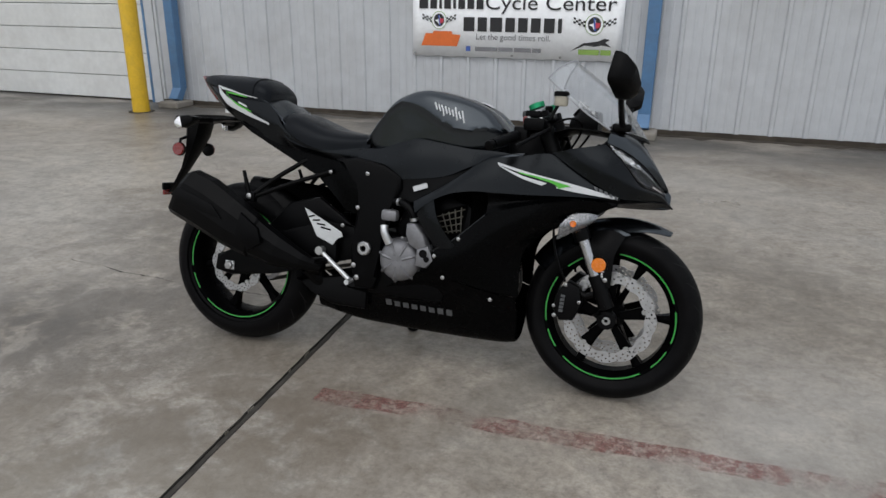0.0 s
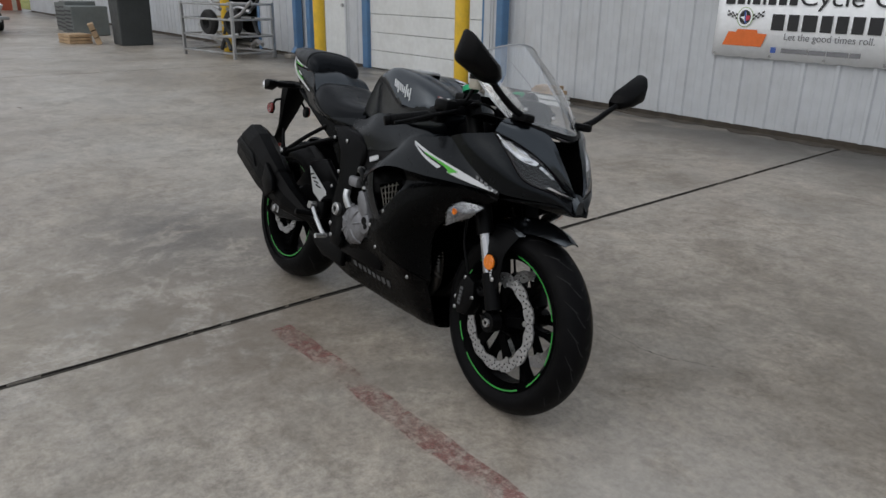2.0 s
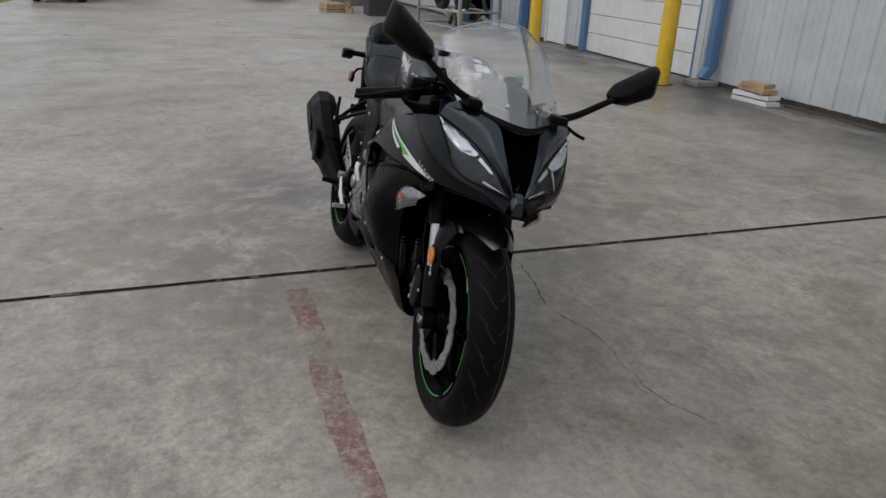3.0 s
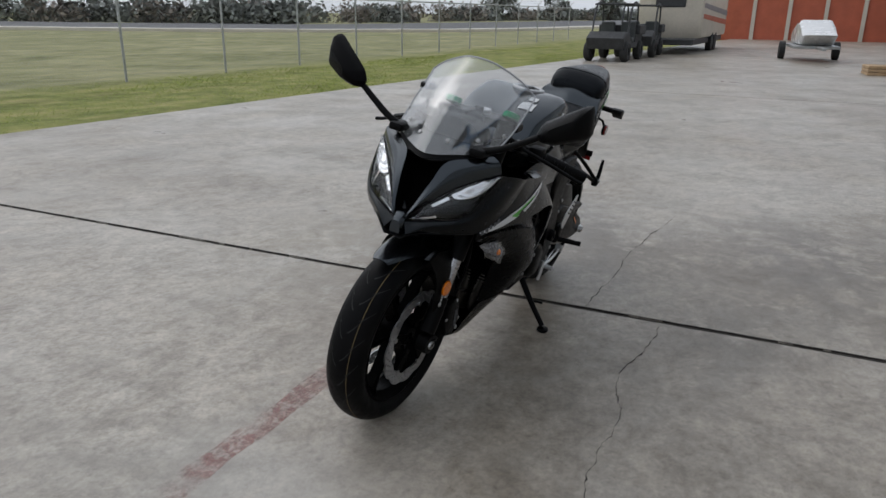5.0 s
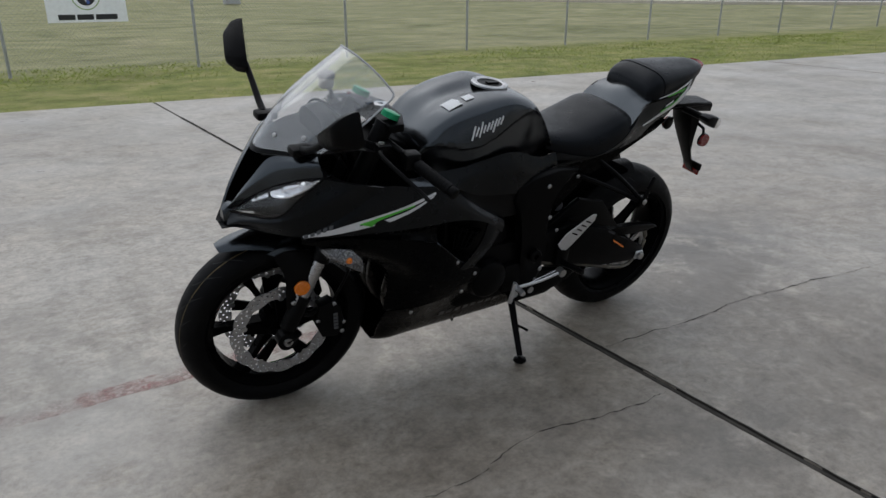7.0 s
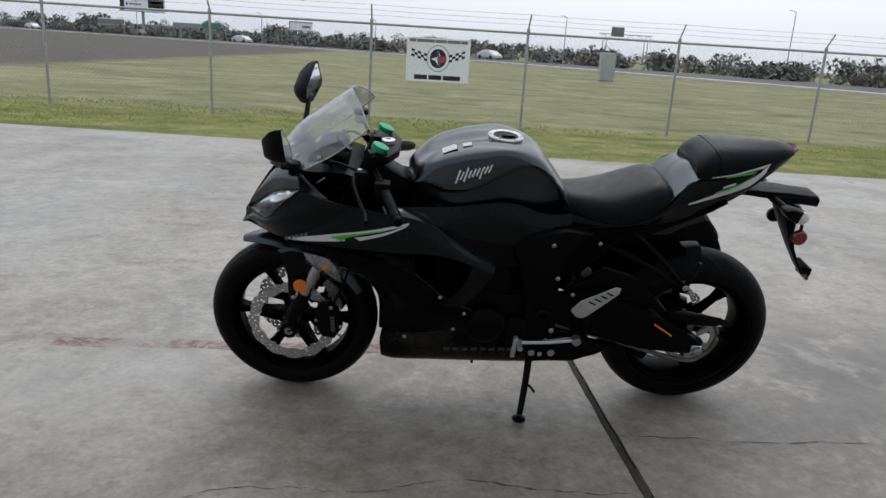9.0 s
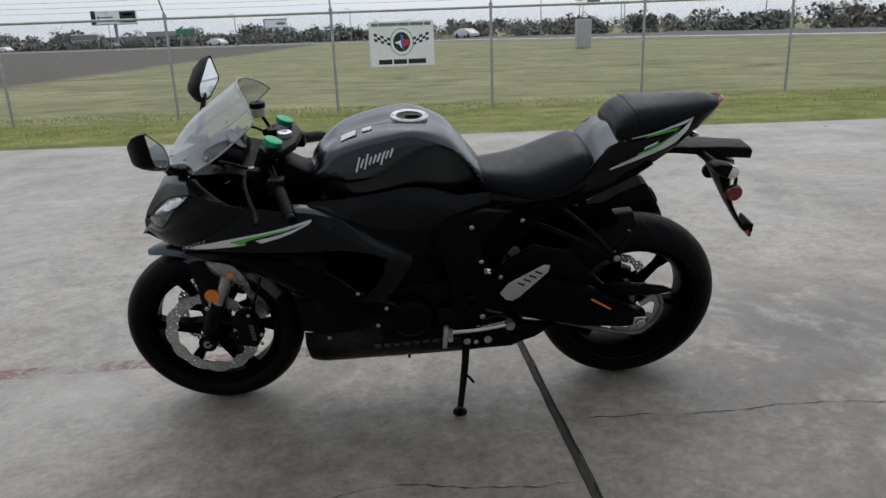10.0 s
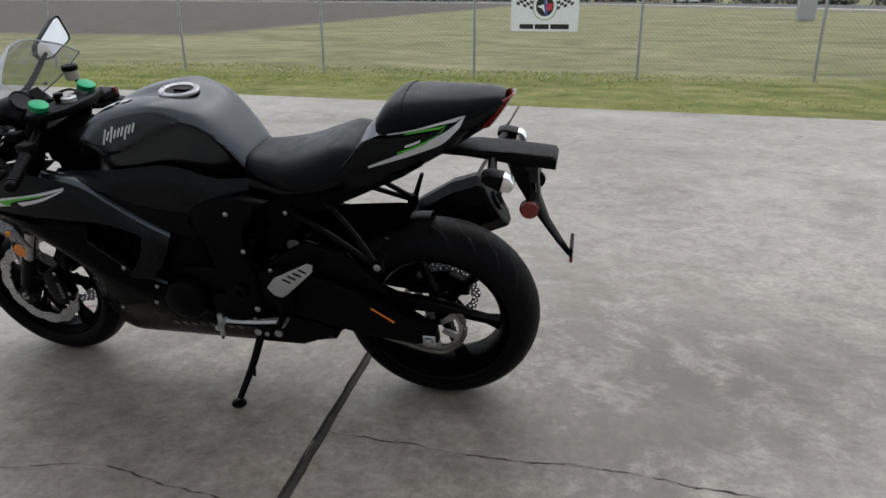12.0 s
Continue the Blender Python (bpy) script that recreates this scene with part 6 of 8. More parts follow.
for s in (-1, 1):
    bm = add_tube(B(), [(1.392, 0.138 * s, 0.915), (1.39, 0.18 * s, 0.932), (1.388, 0.235 * s, 0.966), (1.388, 0.292 * s, 1.005)], 0.0105, 10, 18, r_end=0.0085)
    add_box(bm, (1.36, 0.128 * s - 0.022, 0.898), (1.42, 0.128 * s + 0.022, 0.922), 0.008)
    stem = part("mirror", bm, M["plastic"], bike, "black mirror on a slim stalk", smooth=True)
    out = [(0.283 + 0.18 * u * 0.848 - v * 0.53, 0.998 + 0.18 * u * 0.53 + v * 0.848) for u, v in ((-0.02, 0.014), (0.1, 0.031), (0.16, 0.036), (0.9, 0.045), (0.99, 0.04), (1.0, 0.032), (0.85, -0.036), (0.79, -0.045), (0.73, -0.047), (0.2, -0.036), (0.05, -0.021), (-0.02, -0.012))]
    cy, cz = 0.35, 1.05
    out = [(cy + (y - cy) * 0.88, cz + (z - cz) * 0.88) for y, z in out]
    toe = Matrix.Translation((1.388 if s > 0 else 1.4, (cy - (0.014 if s > 0 else 0.022)) * s, cz - 0.012)) @ Matrix.Rotation(radians(3 if s > 0 else -17), 4, "Z") @ Matrix.Rotation(radians(8), 4, "Y") @ Matrix.Translation((-1.4, -cy * s, -cz))
    rings = []
    for x, k in ((1.377, 0.97), (1.375, 1.0), (1.39, 1.0), (1.408, 0.92), (1.43, 0.62), (1.435, 0.5)):
        rings.append([Vector((x + 0.1 * (y - cy) * -0.25, (cy + (y - cy) * k) * s, cz + (z - cz) * k)) for y, z in out])
    bm = B()
    V = [[bm.verts.new(p) for p in r] for r in rings]
    for a, b in zip(V, V[1:]):
        for i in range(len(out)):
            j = (i + 1) % len(out)
            bm.faces.new((a[i], a[j], b[j], b[i]))
    bm.faces.new(V[0])
    bm.faces.new(V[-1][::-1])
    part("mirror_shell", bm, M["plastic"], stem, "wedge-shaped black mirror housing", smooth=True, m=toe)
    bm = B()
    bm.faces.new([bm.verts.new((1.3755 - 0.025 * (y - cy), (cy + (y - cy) * 0.9) * s, cz + (z - cz) * 0.9)) for y, z in out])
    part("mirror_glass", bm, M["mirror"], stem, "mirror glass", m=toe)

# -- side fairings --
T = [(0.742, 0.198, 0.622), (0.82, 0.203, 0.668), (0.9, 0.206, 0.722), (0.96, 0.208, 0.765), (1.015, 0.21, 0.787), (1.1, 0.211, 0.8), (1.19, 0.209, 0.812), (1.27, 0.206, 0.768), (1.34, 0.199, 0.727), (1.41, 0.178, 0.692)]
K = [(0.752, 0.21, 0.585), (0.8, 0.22, 0.625), (0.87, 0.228, 0.66), (0.95, 0.232, 0.676), (1.03, 0.234, 0.678), (1.12, 0.232, 0.68), (1.2, 0.228, 0.684), (1.27, 0.22, 0.687), (1.34, 0.208, 0.688), (1.41, 0.182, 0.684)]
L0 = [(0.8, 0.196, 0.45), (0.895, 0.215, 0.508), (1.0, 0.226, 0.602), (1.084, 0.229, 0.634), (1.2, 0.226, 0.662), (1.32, 0.209, 0.678), (1.405, 0.18, 0.666)]
L1 = [(0.795, 0.196, 0.428), (0.92, 0.224, 0.47), (1.05, 0.231, 0.555), (1.16, 0.22, 0.595), (1.265, 0.178, 0.602)]
L2 = [(0.79, 0.19, 0.405), (0.9, 0.214, 0.43), (1.02, 0.212, 0.468), (1.125, 0.155, 0.5)]
L3 = [(0.785, 0.18, 0.388), (0.9, 0.188, 0.37), (1.01, 0.172, 0.347), (1.108, 0.125, 0.328)]
for s in (-1, 1):
    panel("upper_side_fairing", [T, [tuple((np.array(a) * 0.5 + np.array(b) * 0.5) + np.array((0, 0.004, 0))) for a, b in zip(T, K)], K], M["fairing"], s, 44, 12, label="matt black upper side fairing")
    # the up-turned shoulder along the fairing's upper edge and the lip of the vent
    panel("fairing_shoulder", [T[:6], [(x + 0.004, y - 0.016, z + 0.009) for x, y, z in T[:6]], [(x + 0.008, y - 0.034, z + 0.011) for x, y, z in T[:6]]], M["paint"], s, 30, 6)
    panel("vent_lip", [[(x, y, z + 0.001) for x, y, z in L0[:3]], [(x + 0.004, y - 0.012, z + 0.008) for x, y, z in L0[:3]], [(x + 0.01, y - 0.024, z + 0.01) for x, y, z in L0[:3]]], M["paint"], s, 20, 6)
    panel("fairing_recess", [[(1.0, 0.23, 0.677)] + K[4:], [(1.0, 0.208, 0.645), (1.1, 0.212, 0.657), (1.2, 0.212, 0.672), (1.3, 0.204, 0.68), (1.405, 0.18, 0.676)], [(1.0, 0.224, 0.606), (1.084, 0.2275, 0.637), (1.2, 0.225, 0.664), (1.32, 0.2085, 0.679), (1.405, 0.18, 0.667)]], M["paint_low"], s, 24, 10)
    panel("lower_side_fairing", [L0, L1, L2, L3], M["paint_low"], s, 34, 26, label="broad matt black lower side fairing")
    blade = [[(0.752, 0.204, 0.598), (0.775, 0.205, 0.548), (0.83, 0.204, 0.482), (0.9, 0.203, 0.432)], [(0.785, 0.216, 0.618), (0.802, 0.217, 0.565), (0.85, 0.216, 0.51), (0.915, 0.214, 0.448)], [(0.818, 0.219, 0.638), (0.834, 0.22, 0.578), (0.87, 0.22, 0.524), (0.93, 0.217, 0.464)]]
    panel("vent_blade", blade, M["fairing"], s, 18, 8, 0.006, label="sharp black air vent blade")
    bel = [[(0.36, 0.122, 0.296), (0.576, 0.142, 0.286), (0.7, 0.168, 0.342), (0.79, 0.178, 0.386), (0.9, 0.184, 0.366), (1.0, 0.172, 0.344), (1.1, 0.133, 0.325)],
           [(0.355, 0.104, 0.27), (0.576, 0.112, 0.25), (0.72, 0.122, 0.268), (0.85, 0.126, 0.27), (1.0, 0.122, 0.26), (1.106, 0.102, 0.255)],
           [(0.345, 0.058, 0.19), (0.51, 0.06, 0.162), (0.72, 0.06, 0.155), (0.93, 0.06, 0.153), (1.05, 0.068, 0.158), (1.1, 0.06, 0.165)],
           [(0.345, 0.0, 0.175), (0.51, 0.0, 0.15), (0.72, 0.0, 0.141), (0.93, 0.0, 0.139), (1.05, 0.0, 0.141), (1.096, 0.0, 0.146)]]
    panel("belly_pan", bel, M["paint_low"], s, 36, 20, label="matt black belly pan")
    cover = [[(0.5, 0.114, 0.786), (0.592, 0.136, 0.79), (0.675, 0.148, 0.82), (0.74, 0.154, 0.83), (0.83, 0.16, 0.82), (0.916, 0.165, 0.81), (1.01, 0.168, 0.808), (1.08, 0.17, 0.8)],
             [(0.5, 0.128, 0.752), (0.6, 0.158, 0.74), (0.7, 0.17, 0.768), (0.8, 0.173, 0.768), (0.9, 0.178, 0.776), (1.0, 0.176, 0.794), (1.08, 0.176, 0.792)],
             [(0.5, 0.122, 0.716), (0.6, 0.152, 0.684), (0.675, 0.168, 0.69), (0.83, 0.178, 0.712), (0.925, 0.188, 0.752), (1.0, 0.192, 0.785), (1.08, 0.196, 0.79)]]
    panel("tank_side_cover", cover, M["fairing"], s, 34, 14, label="matt black cover below the fuel tank")
    sub = [[(0.6, 0.148, 0.69), (0.68, 0.164, 0.694), (0.83, 0.174, 0.712), (0.93, 0.182, 0.752)], [(0.6, 0.15, 0.62), (0.68, 0.165, 0.61), (0.76, 0.18, 0.63), (0.86, 0.19, 0.69)]]
    panel("frame_cover", sub, M["plastic"], s, 18, 8, label="black frame cover with a small badge")
    # behind the vent: wire grille and dark duct; the shaded left grille gets black bars
    bm = B()
    add_prism(bm, [(0.8, 0.585), (0.925, 0.63), (0.9, 0.505), (0.85, 0.525)], 0.166 * s, 0.17 * s, "y")
    gr = part("vent_grille", bm, M["void"], bike, "metal grille inside the air vent, darker copy on the shaded left")
    for k in range(5):
        bm = add_cyl(B(), (0.815 + 0.022 * k, 0.173 * s, 0.58 + 0.009 * k), (0.85 + 0.014 * k, 0.173 * s, 0.52 + 0.003 * k), 0.0022, n=5)
        part("grille_bar", bm, M["chain"] if s < 0 else M["frame"], gr)
    for k in range(4):
        bm = add_cyl(B(), (0.815 + 0.01 * k, 0.173 * s, 0.575 - 0.016 * k), (0.915 - 0.004 * k, 0.173 * s, 0.61 - 0.024 * k), 0.0022, n=5)
        part("grille_bar", bm, M["chain"] if s < 0 else M["frame"], gr)
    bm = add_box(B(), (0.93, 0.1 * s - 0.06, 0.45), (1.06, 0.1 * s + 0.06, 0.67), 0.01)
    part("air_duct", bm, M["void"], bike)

# decals on the fairing
on = Skin(grid_of([T, [tuple((np.array(a) * 0.5 + np.array(b) * 0.5) + np.array((0, 0.004, 0))) for a, b in zip(T, K)], K], 120, 30))
for s in (-1, 1):
    strip("stripe", [(1.024, 0.775), (1.128, 0.751), (1.224, 0.734), (1.317, 0.715), (1.405, 0.694)], [(1.024, 0.768), (1.129, 0.741), (1.225, 0.722), (1.318, 0.704), (1.404, 0.69)], on, M["white_decal"], s, label="white side stripe")
    strip("stripe", [(1.03, 0.766), (1.11, 0.739), (1.188, 0.722)], [(1.03, 0.763), (1.1, 0.733), (1.172, 0.713)], on, M["white_decal"], s, label="white side stripe")
    strip("stripe", [(1.095, 0.75), (1.186, 0.735), (1.262, 0.719)], [(1.095, 0.747), (1.2, 0.724), (1.225, 0.708)], on, M["green_decal"], s, lift=0.003, label="green arrow stripe")
    strip("stripe", [(1.215, 0.7125), (1.262, 0.714), (1.336, 0.704), (1.4, 0.692)], [(1.22, 0.709), (1.258, 0.7035), (1.33, 0.696), (1.398, 0.689)], on, M["white_decal"], s, label="white side stripe")
    for k in range(5):
        x = 1.33 + 0.0155 * k
        z = 0.728 - 0.0062 * k
        strip("model_mark", [(x, z - 0.003), (x + 0.011, z - 0.007)], [(x + 0.003, z - 0.013), (x + 0.013, z - 0.017)], on, M["grey_decal"], s, lift=0.006, n=4)
    bel_on = Skin(grid_of(bel, 90, 40))
    for k in range(8):
        x = 0.632 + 0.0325 * k
        z = 0.246 - 0.0012 * k
        h = 0.026 if k in (0, 6, 7) else 0.019
        # same lettering both sides, its colour darkened on the shaded left
        strip("lettering_bar", [(x, z + h * 0.5), (x + 0.021, z + h * 0.5)], [(x, z - 0.01), (x + 0.021, z - 0.01)], bel_on, M["dark_decal"] if s > 0 else M["grey_decal"], s, lift=0.002, n=4)
    if s > 0:
        continue
    bm = add_box(B(), (0.73, 0.181 * s - 0.001, 0.662), (0.782, 0.181 * s + 0.002, 0.68), 0.004, Matrix.Translation((0.756, 0, 0.671)) @ Matrix.Rotation(radians(-20), 4, "Y") @ Matrix.Translation((-0.756, 0, -0.671)))
    part("side_badge", bm, M["white_decal"], bike, "small white badge")

# -- tank, seats, tail --
tank_sec = [
    (1.03, [(0, 0.868), (0.06, 0.868), (0.095, 0.864), (0.112, 0.85), (0.108, 0.815), (0.1, 0.785)]),
    (1.005, [(0, 0.897), (0.065, 0.9), (0.11, 0.893), (0.13, 0.878), (0.122, 0.82), (0.11, 0.785)]),
    (0.957, [(0, 0.936), (0.07, 0.944), (0.128, 0.931), (0.152, 0.884), (0.14, 0.825), (0.12, 0.785)]),
    (0.888, [(0, 0.962), (0.07, 0.973), (0.142, 0.957), (0.168, 0.876), (0.15, 0.815), (0.125, 0.78)]),
    (0.81, [(0, 0.978), (0.07, 0.991), (0.145, 0.976), (0.166, 0.898), (0.14, 0.828), (0.12, 0.78)]),
    (0.737, [(0, 0.984), (0.075, 0.995), (0.14, 0.988), (0.156, 0.934), (0.122, 0.845), (0.112, 0.775)]),
    (0.67, [(0, 0.982), (0.07, 0.984), (0.12, 0.977), (0.142, 0.954), (0.112, 0.855), (0.105, 0.768)]),
    (0.615, [(0, 0.955), (0.065, 0.955), (0.105, 0.949), (0.122, 0.934), (0.106, 0.85), (0.1, 0.76)]),
    (0.562, [(0, 0.898), (0.06, 0.896), (0.095, 0.889), (0.108, 0.878), (0.1, 0.815), (0.095, 0.75)]),
    (0.515, [(0, 0.838), (0.055, 0.836), (0.088, 0.825), (0.098, 0.808), (0.092, 0.78), (0.088, 0.742)]),
]
# a soft crease along the flank, the knee hollow below it
tank_sec = [(x, q[:3] + [(q[3][0] + 0.002, q[3][1]), (q[3][0] - 0.006, q[3][1] - 0.016)] + [(q[3][0] - 0.016, q[4][1]), (q[3][0] - 0.026, q[5][1])]) for x, q in tank_sec]
tank, tg = hull("fuel_tank", tank_sec, M["paint"], 60, 61, label="matt black sculpted fuel tank with a crease along its flank")
tank_on = Skin([r for r in tg])
cap_m = Matrix.Translation((0.727, 0, 0.9935)) @ pose(0, 0, 0, 0, -2)
bm = add_lathe(B(), [(-0.004, 0.04), (0.003, 0.04), (0.005, 0.044), (0.005, 0.054), (0.002, 0.0575), (-0.004, 0.0575)], 40, "z", closed=True)
part("cap_ring", bm, M["disc"], tank, "bright ring round the filler cap", smooth=True, m=cap_m)
bm = add_lathe(B(), [(0.001, 0.0005), (0.001, 0.034), (0.003, 0.04), (-0.004, 0.041)], 36, "z")
part("filler_cap", bm, M["plastic"], tank, "black filler cap", smooth=True, m=cap_m)
bm = add_box(B(), (-0.03, -0.008, 0.001), (0.012, 0.01, 0.006), 0.002)
part("cap_latch", bm, M["frame"], tank, m=cap_m)
for k in range(6):
    bm = add_cyl(B(), (0.0495 * math.cos(k * 1.047), 0.0495 * math.sin(k * 1.047), 0.004), (0.0495 * math.cos(k * 1.047), 0.0495 * math.sin(k * 1.047), 0.0068), 0.003, n=8)
    part("cap_screw", bm, M["bolt"], tank, m=cap_m)


def top_z(x, y):
    d = [(p.x - x) ** 2 + (p.y - y) ** 2 - 0.002 * p.z for r in tg for p in r if p.z > 0.84]
    pts = [p for r in tg for p in r if p.z > 0.84]
    return pts[int(np.argmin(d))].z


for x0, x1, y0, y1 in ((0.885, 0.93, 0.045, 0.095), (0.84, 0.868, 0.055, 0.085)):
    g = [[Vector((x0 + (x1 - x0) * i / 5, y0 + (y1 - y0) * j / 5, top_z(x0 + (x1 - x0) * i / 5, y0 + (y1 - y0) * j / 5) + 0.003)) for i in range(6)] for j in range(6)]
    part("caution_label", add_sheet(B(), g, 0.0006), M["white_decal"], tank, "small white caution label")
for s in (-1, 1):
    # white emblem, kept as plain slanting strokes along a rising line
    for k, (lo, hi, lean) in enumerate(((-0.02, 0.02, 0.006), (-0.012, 0.012, 0.005), (-0.02, 0.022, 0.006), (-0.012, 0.01, 0.004), (-0.012, 0.012, 0.005), (-0.012, 0.012, 0.005), (-0.024, 0.012, 0.007), (-0.012, 0.011, 0.005), (-0.012, 0.012, 0.005))):
        x, z = 0.882 - 0.012 * k, 0.912 + 0.0038 * k
        ln = smooth_line([(x + lean, 0, z + lo), (x, 0, z), (x - lean, 0, z + hi)], 6)
        bm = add_tube(B(), [(p.x, (tank_on.y(p.x, p.z) + 0.001) * s, p.z) for p in ln], 0.0028, 6)
        part("emblem_stroke", bm, M["white_decal"], tank, "white emblem stroke", smooth=True)
hull("rider_seat", [
    (0.525, [(0, 0.836), (0.055, 0.834), (0.085, 0.82), (0.092, 0.79)]),
    (0.46, [(0, 0.836), (0.075, 0.832), (0.112, 0.812), (0.118, 0.772)]),
    (0.38, [(0, 0.848), (0.095, 0.84), (0.138, 0.815), (0.144, 0.764)]),
    (0.3, [(0, 0.873), (0.108, 0.864), (0.148, 0.828), (0.153, 0.772)]),
    (0.24, [(0, 0.893), (0.11, 0.884), (0.146, 0.844), (0.15, 0.79)]),
    (0.2, [(0, 0.892), (0.104, 0.884), (0.136, 0.85), (0.14, 0.815)]),
    (0.172, [(0, 0.868), (0.09, 0.863), (0.118, 0.85), (0.122, 0.83)]),
], M["seat"], 40, 41, label="black vinyl rider seat")
pil, pg = hull("pillion_seat", [
    (0.122, [(0, 0.965), (0.06, 0.965), (0.092, 0.955), (0.098, 0.93)]),
    (0.104, [(0, 0.992), (0.07, 0.988), (0.108, 0.968), (0.114, 0.927)]),
    (0.068, [(0, 1.013), (0.076, 1.006), (0.114, 0.98), (0.12, 0.928)]),
    (0.0, [(0, 1.02), (0.072, 1.012), (0.104, 0.988), (0.11, 0.94)]),
    (-0.1, [(0, 1.023), (0.06, 1.014), (0.084, 0.996), (0.09, 0.965)]),
    (-0.17, [(0, 1.023), (0.045, 1.016), (0.06, 1.005), (0.064, 0.988)]),
    (-0.205, [(0, 1.016), (0.03, 1.011), (0.04, 1.004), (0.042, 0.996)]),
], M["seat"], 40, 41, label="black vinyl pillion seat with a strap")
k0 = min(range(40), key=lambda k: abs(pg[20][k].x - 0.065))
strap = [[r[k] + Vector((0, 0, 0.002)) + Vector((0, 0.002 * (1 if r[k].y > 0 else -1), 0)) for r in pg] for k in range(k0 - 1, k0 + 2)]
part("seat_strap", add_sheet(B(), strap, 0.002), M["seat"], pil, "wide black strap", smooth=True)
tailrows = [[(-0.2, 0.044, 0.997), (-0.12, 0.082, 0.968), (-0.03, 0.112, 0.94), (0.074, 0.124, 0.926), (0.15, 0.128, 0.915), (0.2, 0.145, 0.846), (0.28, 0.156, 0.792), (0.37, 0.15, 0.768), (0.5, 0.118, 0.785)],
            [(-0.182, 0.044, 0.97), (-0.115, 0.086, 0.94), (-0.03, 0.112, 0.908), (0.076, 0.126, 0.88), (0.16, 0.136, 0.85), (0.25, 0.15, 0.79), (0.37, 0.148, 0.758), (0.5, 0.122, 0.752)],
            [(-0.148, 0.034, 0.93), (-0.107, 0.064, 0.908), (-0.027, 0.095, 0.864), (0.08, 0.112, 0.816), (0.184, 0.124, 0.776), (0.365, 0.128, 0.742), (0.5, 0.115, 0.72)]]
for s in (-1, 1):
    panel("tail_cowl", tailrows, M["fairing"], s, 44, 16, label="matt black tail cowl")
    tail_on = Skin(grid_of(tailrows, 90, 30))
    strip("tail_stripe", [(-0.114, 0.979), (-0.072, 0.945), (-0.012, 0.914), (0.06, 0.88), (0.14, 0.849)], [(-0.1, 0.95), (-0.057, 0.909), (-0.005, 0.888), (0.06, 0.866), (0.14, 0.843)], tail_on, M["white_decal"], s, label="white tail stripe")
    strip("tail_stripe", [(-0.114, 0.979), (-0.04, 0.963), (0.02, 0.948), (0.083, 0.937)], [(-0.09, 0.965), (-0.036, 0.956), (0.02, 0.944), (0.083, 0.935)], tail_on, M["white_decal"], s, label="white tail stripe")
    strip("tail_stripe", [(-0.068, 0.957), (-0.046, 0.936), (0.0, 0.912), (0.06, 0.888)], [(-0.055, 0.945), (-0.038, 0.929), (0.0, 0.905), (0.06, 0.883)], tail_on, M["green_decal"], s, lift=0.0036, label="green tail stripe")
    strip("tail_stripe", [(-0.068, 0.957), (-0.02, 0.951), (0.038, 0.939)], [(-0.052, 0.949), (-0.02, 0.945), (0.038, 0.936)], tail_on, M["green_decal"], s, lift=0.0036, label="green tail stripe")
    strip("model_mark", [(-0.002, 0.922), (0.038, 0.907)], [(0.002, 0.914), (0.04, 0.9)], tail_on, M["white_decal"], s, lift=0.003, n=5)
    rows = [[(-0.226, 0.0, 1.018), (-0.22, 0.026, 1.015), (-0.2, 0.041, 1.006)], [(-0.2, 0.0, 0.976), (-0.193, 0.028, 0.974), (-0.174, 0.041, 0.97)], [(-0.164, 0.0, 0.928), (-0.158, 0.022, 0.928), (-0.144, 0.039, 0.93)]]
    panel("tail_lamp", rows, M["red_lens"], s, 10, 6, 0.006, label="red tail lamp lens")
hump = [[(0.215, y * 1.08, 0.845 + 0.016 * (1 - abs(y) / 0.13)), (0.15, y, 0.912 + 0.02 * (1 - abs(y) / 0.13)), (0.08, y * 0.85, 0.94 + 0.02 * (1 - abs(y) / 0.13))] for y in (0.13, 0.08, 0, -0.08, -0.13)]
panel("seat_bridge", hump, M["paint"], 1, 12, 20)
rows = [[(-0.148, 0.034, 0.928), (-0.03, 0.092, 0.866), (0.1, 0.11, 0.808), (0.36, 0.125, 0.745)], [(-0.145, 0, 0.92), (-0.02, 0, 0.86), (0.1, 0, 0.8), (0.36, 0, 0.74)], [(-0.148, -0.034, 0.928), (-0.03, -0.092, 0.866), (0.1, -0.11, 0.808), (0.36, -0.125, 0.745)]]
panel("tail_underside", rows, M["plastic"], 1, 20, 10, 0.004)
# number plate carrier
bm = B()
add_prism(bm, [(-0.05, 0.862), (-0.12, 0.868), (-0.22, 0.865), (-0.334, 0.856), (-0.343, 0.843), (-0.34, 0.818), (-0.25, 0.828), (-0.18, 0.84), (-0.1, 0.85), (-0.02, 0.85)], -0.045, 0.045, "y", 0.008)
carrier = part("plate_carrier", bm, M["plastic"], bike, "black plastic number plate carrier", smooth=True)
bm = B()
rings = []
for x, z, th, hw in ((-0.248, 0.83, 0.045, 0.055), (-0.258, 0.775, 0.036, 0.052), (-0.278, 0.72, 0.022, 0.042), (-0.312, 0.652, 0.014, 0.026), (-0.355, 0.585, 0.011, 0.02), (-0.384, 0.545, 0.007, 0.017)):
    rings.append([bm.verts.new((x + th * u, hw * v, z + th * 0.4 * u)) for u, v in ((-1, -0.6), (-0.5, -1), (0.6, -0.9), (1, -0.4), (1, 0.4), (0.6, 0.9), (-0.5, 1), (-1, 0.6))])
for p, q in zip(rings, rings[1:]):
    for i in range(8):
        bm.faces.new((p[i], p[(i + 1) % 8], q[(i + 1) % 8], q[i]))
bm.faces.new(rings[0][::-1])
bm.faces.new(rings[-1])
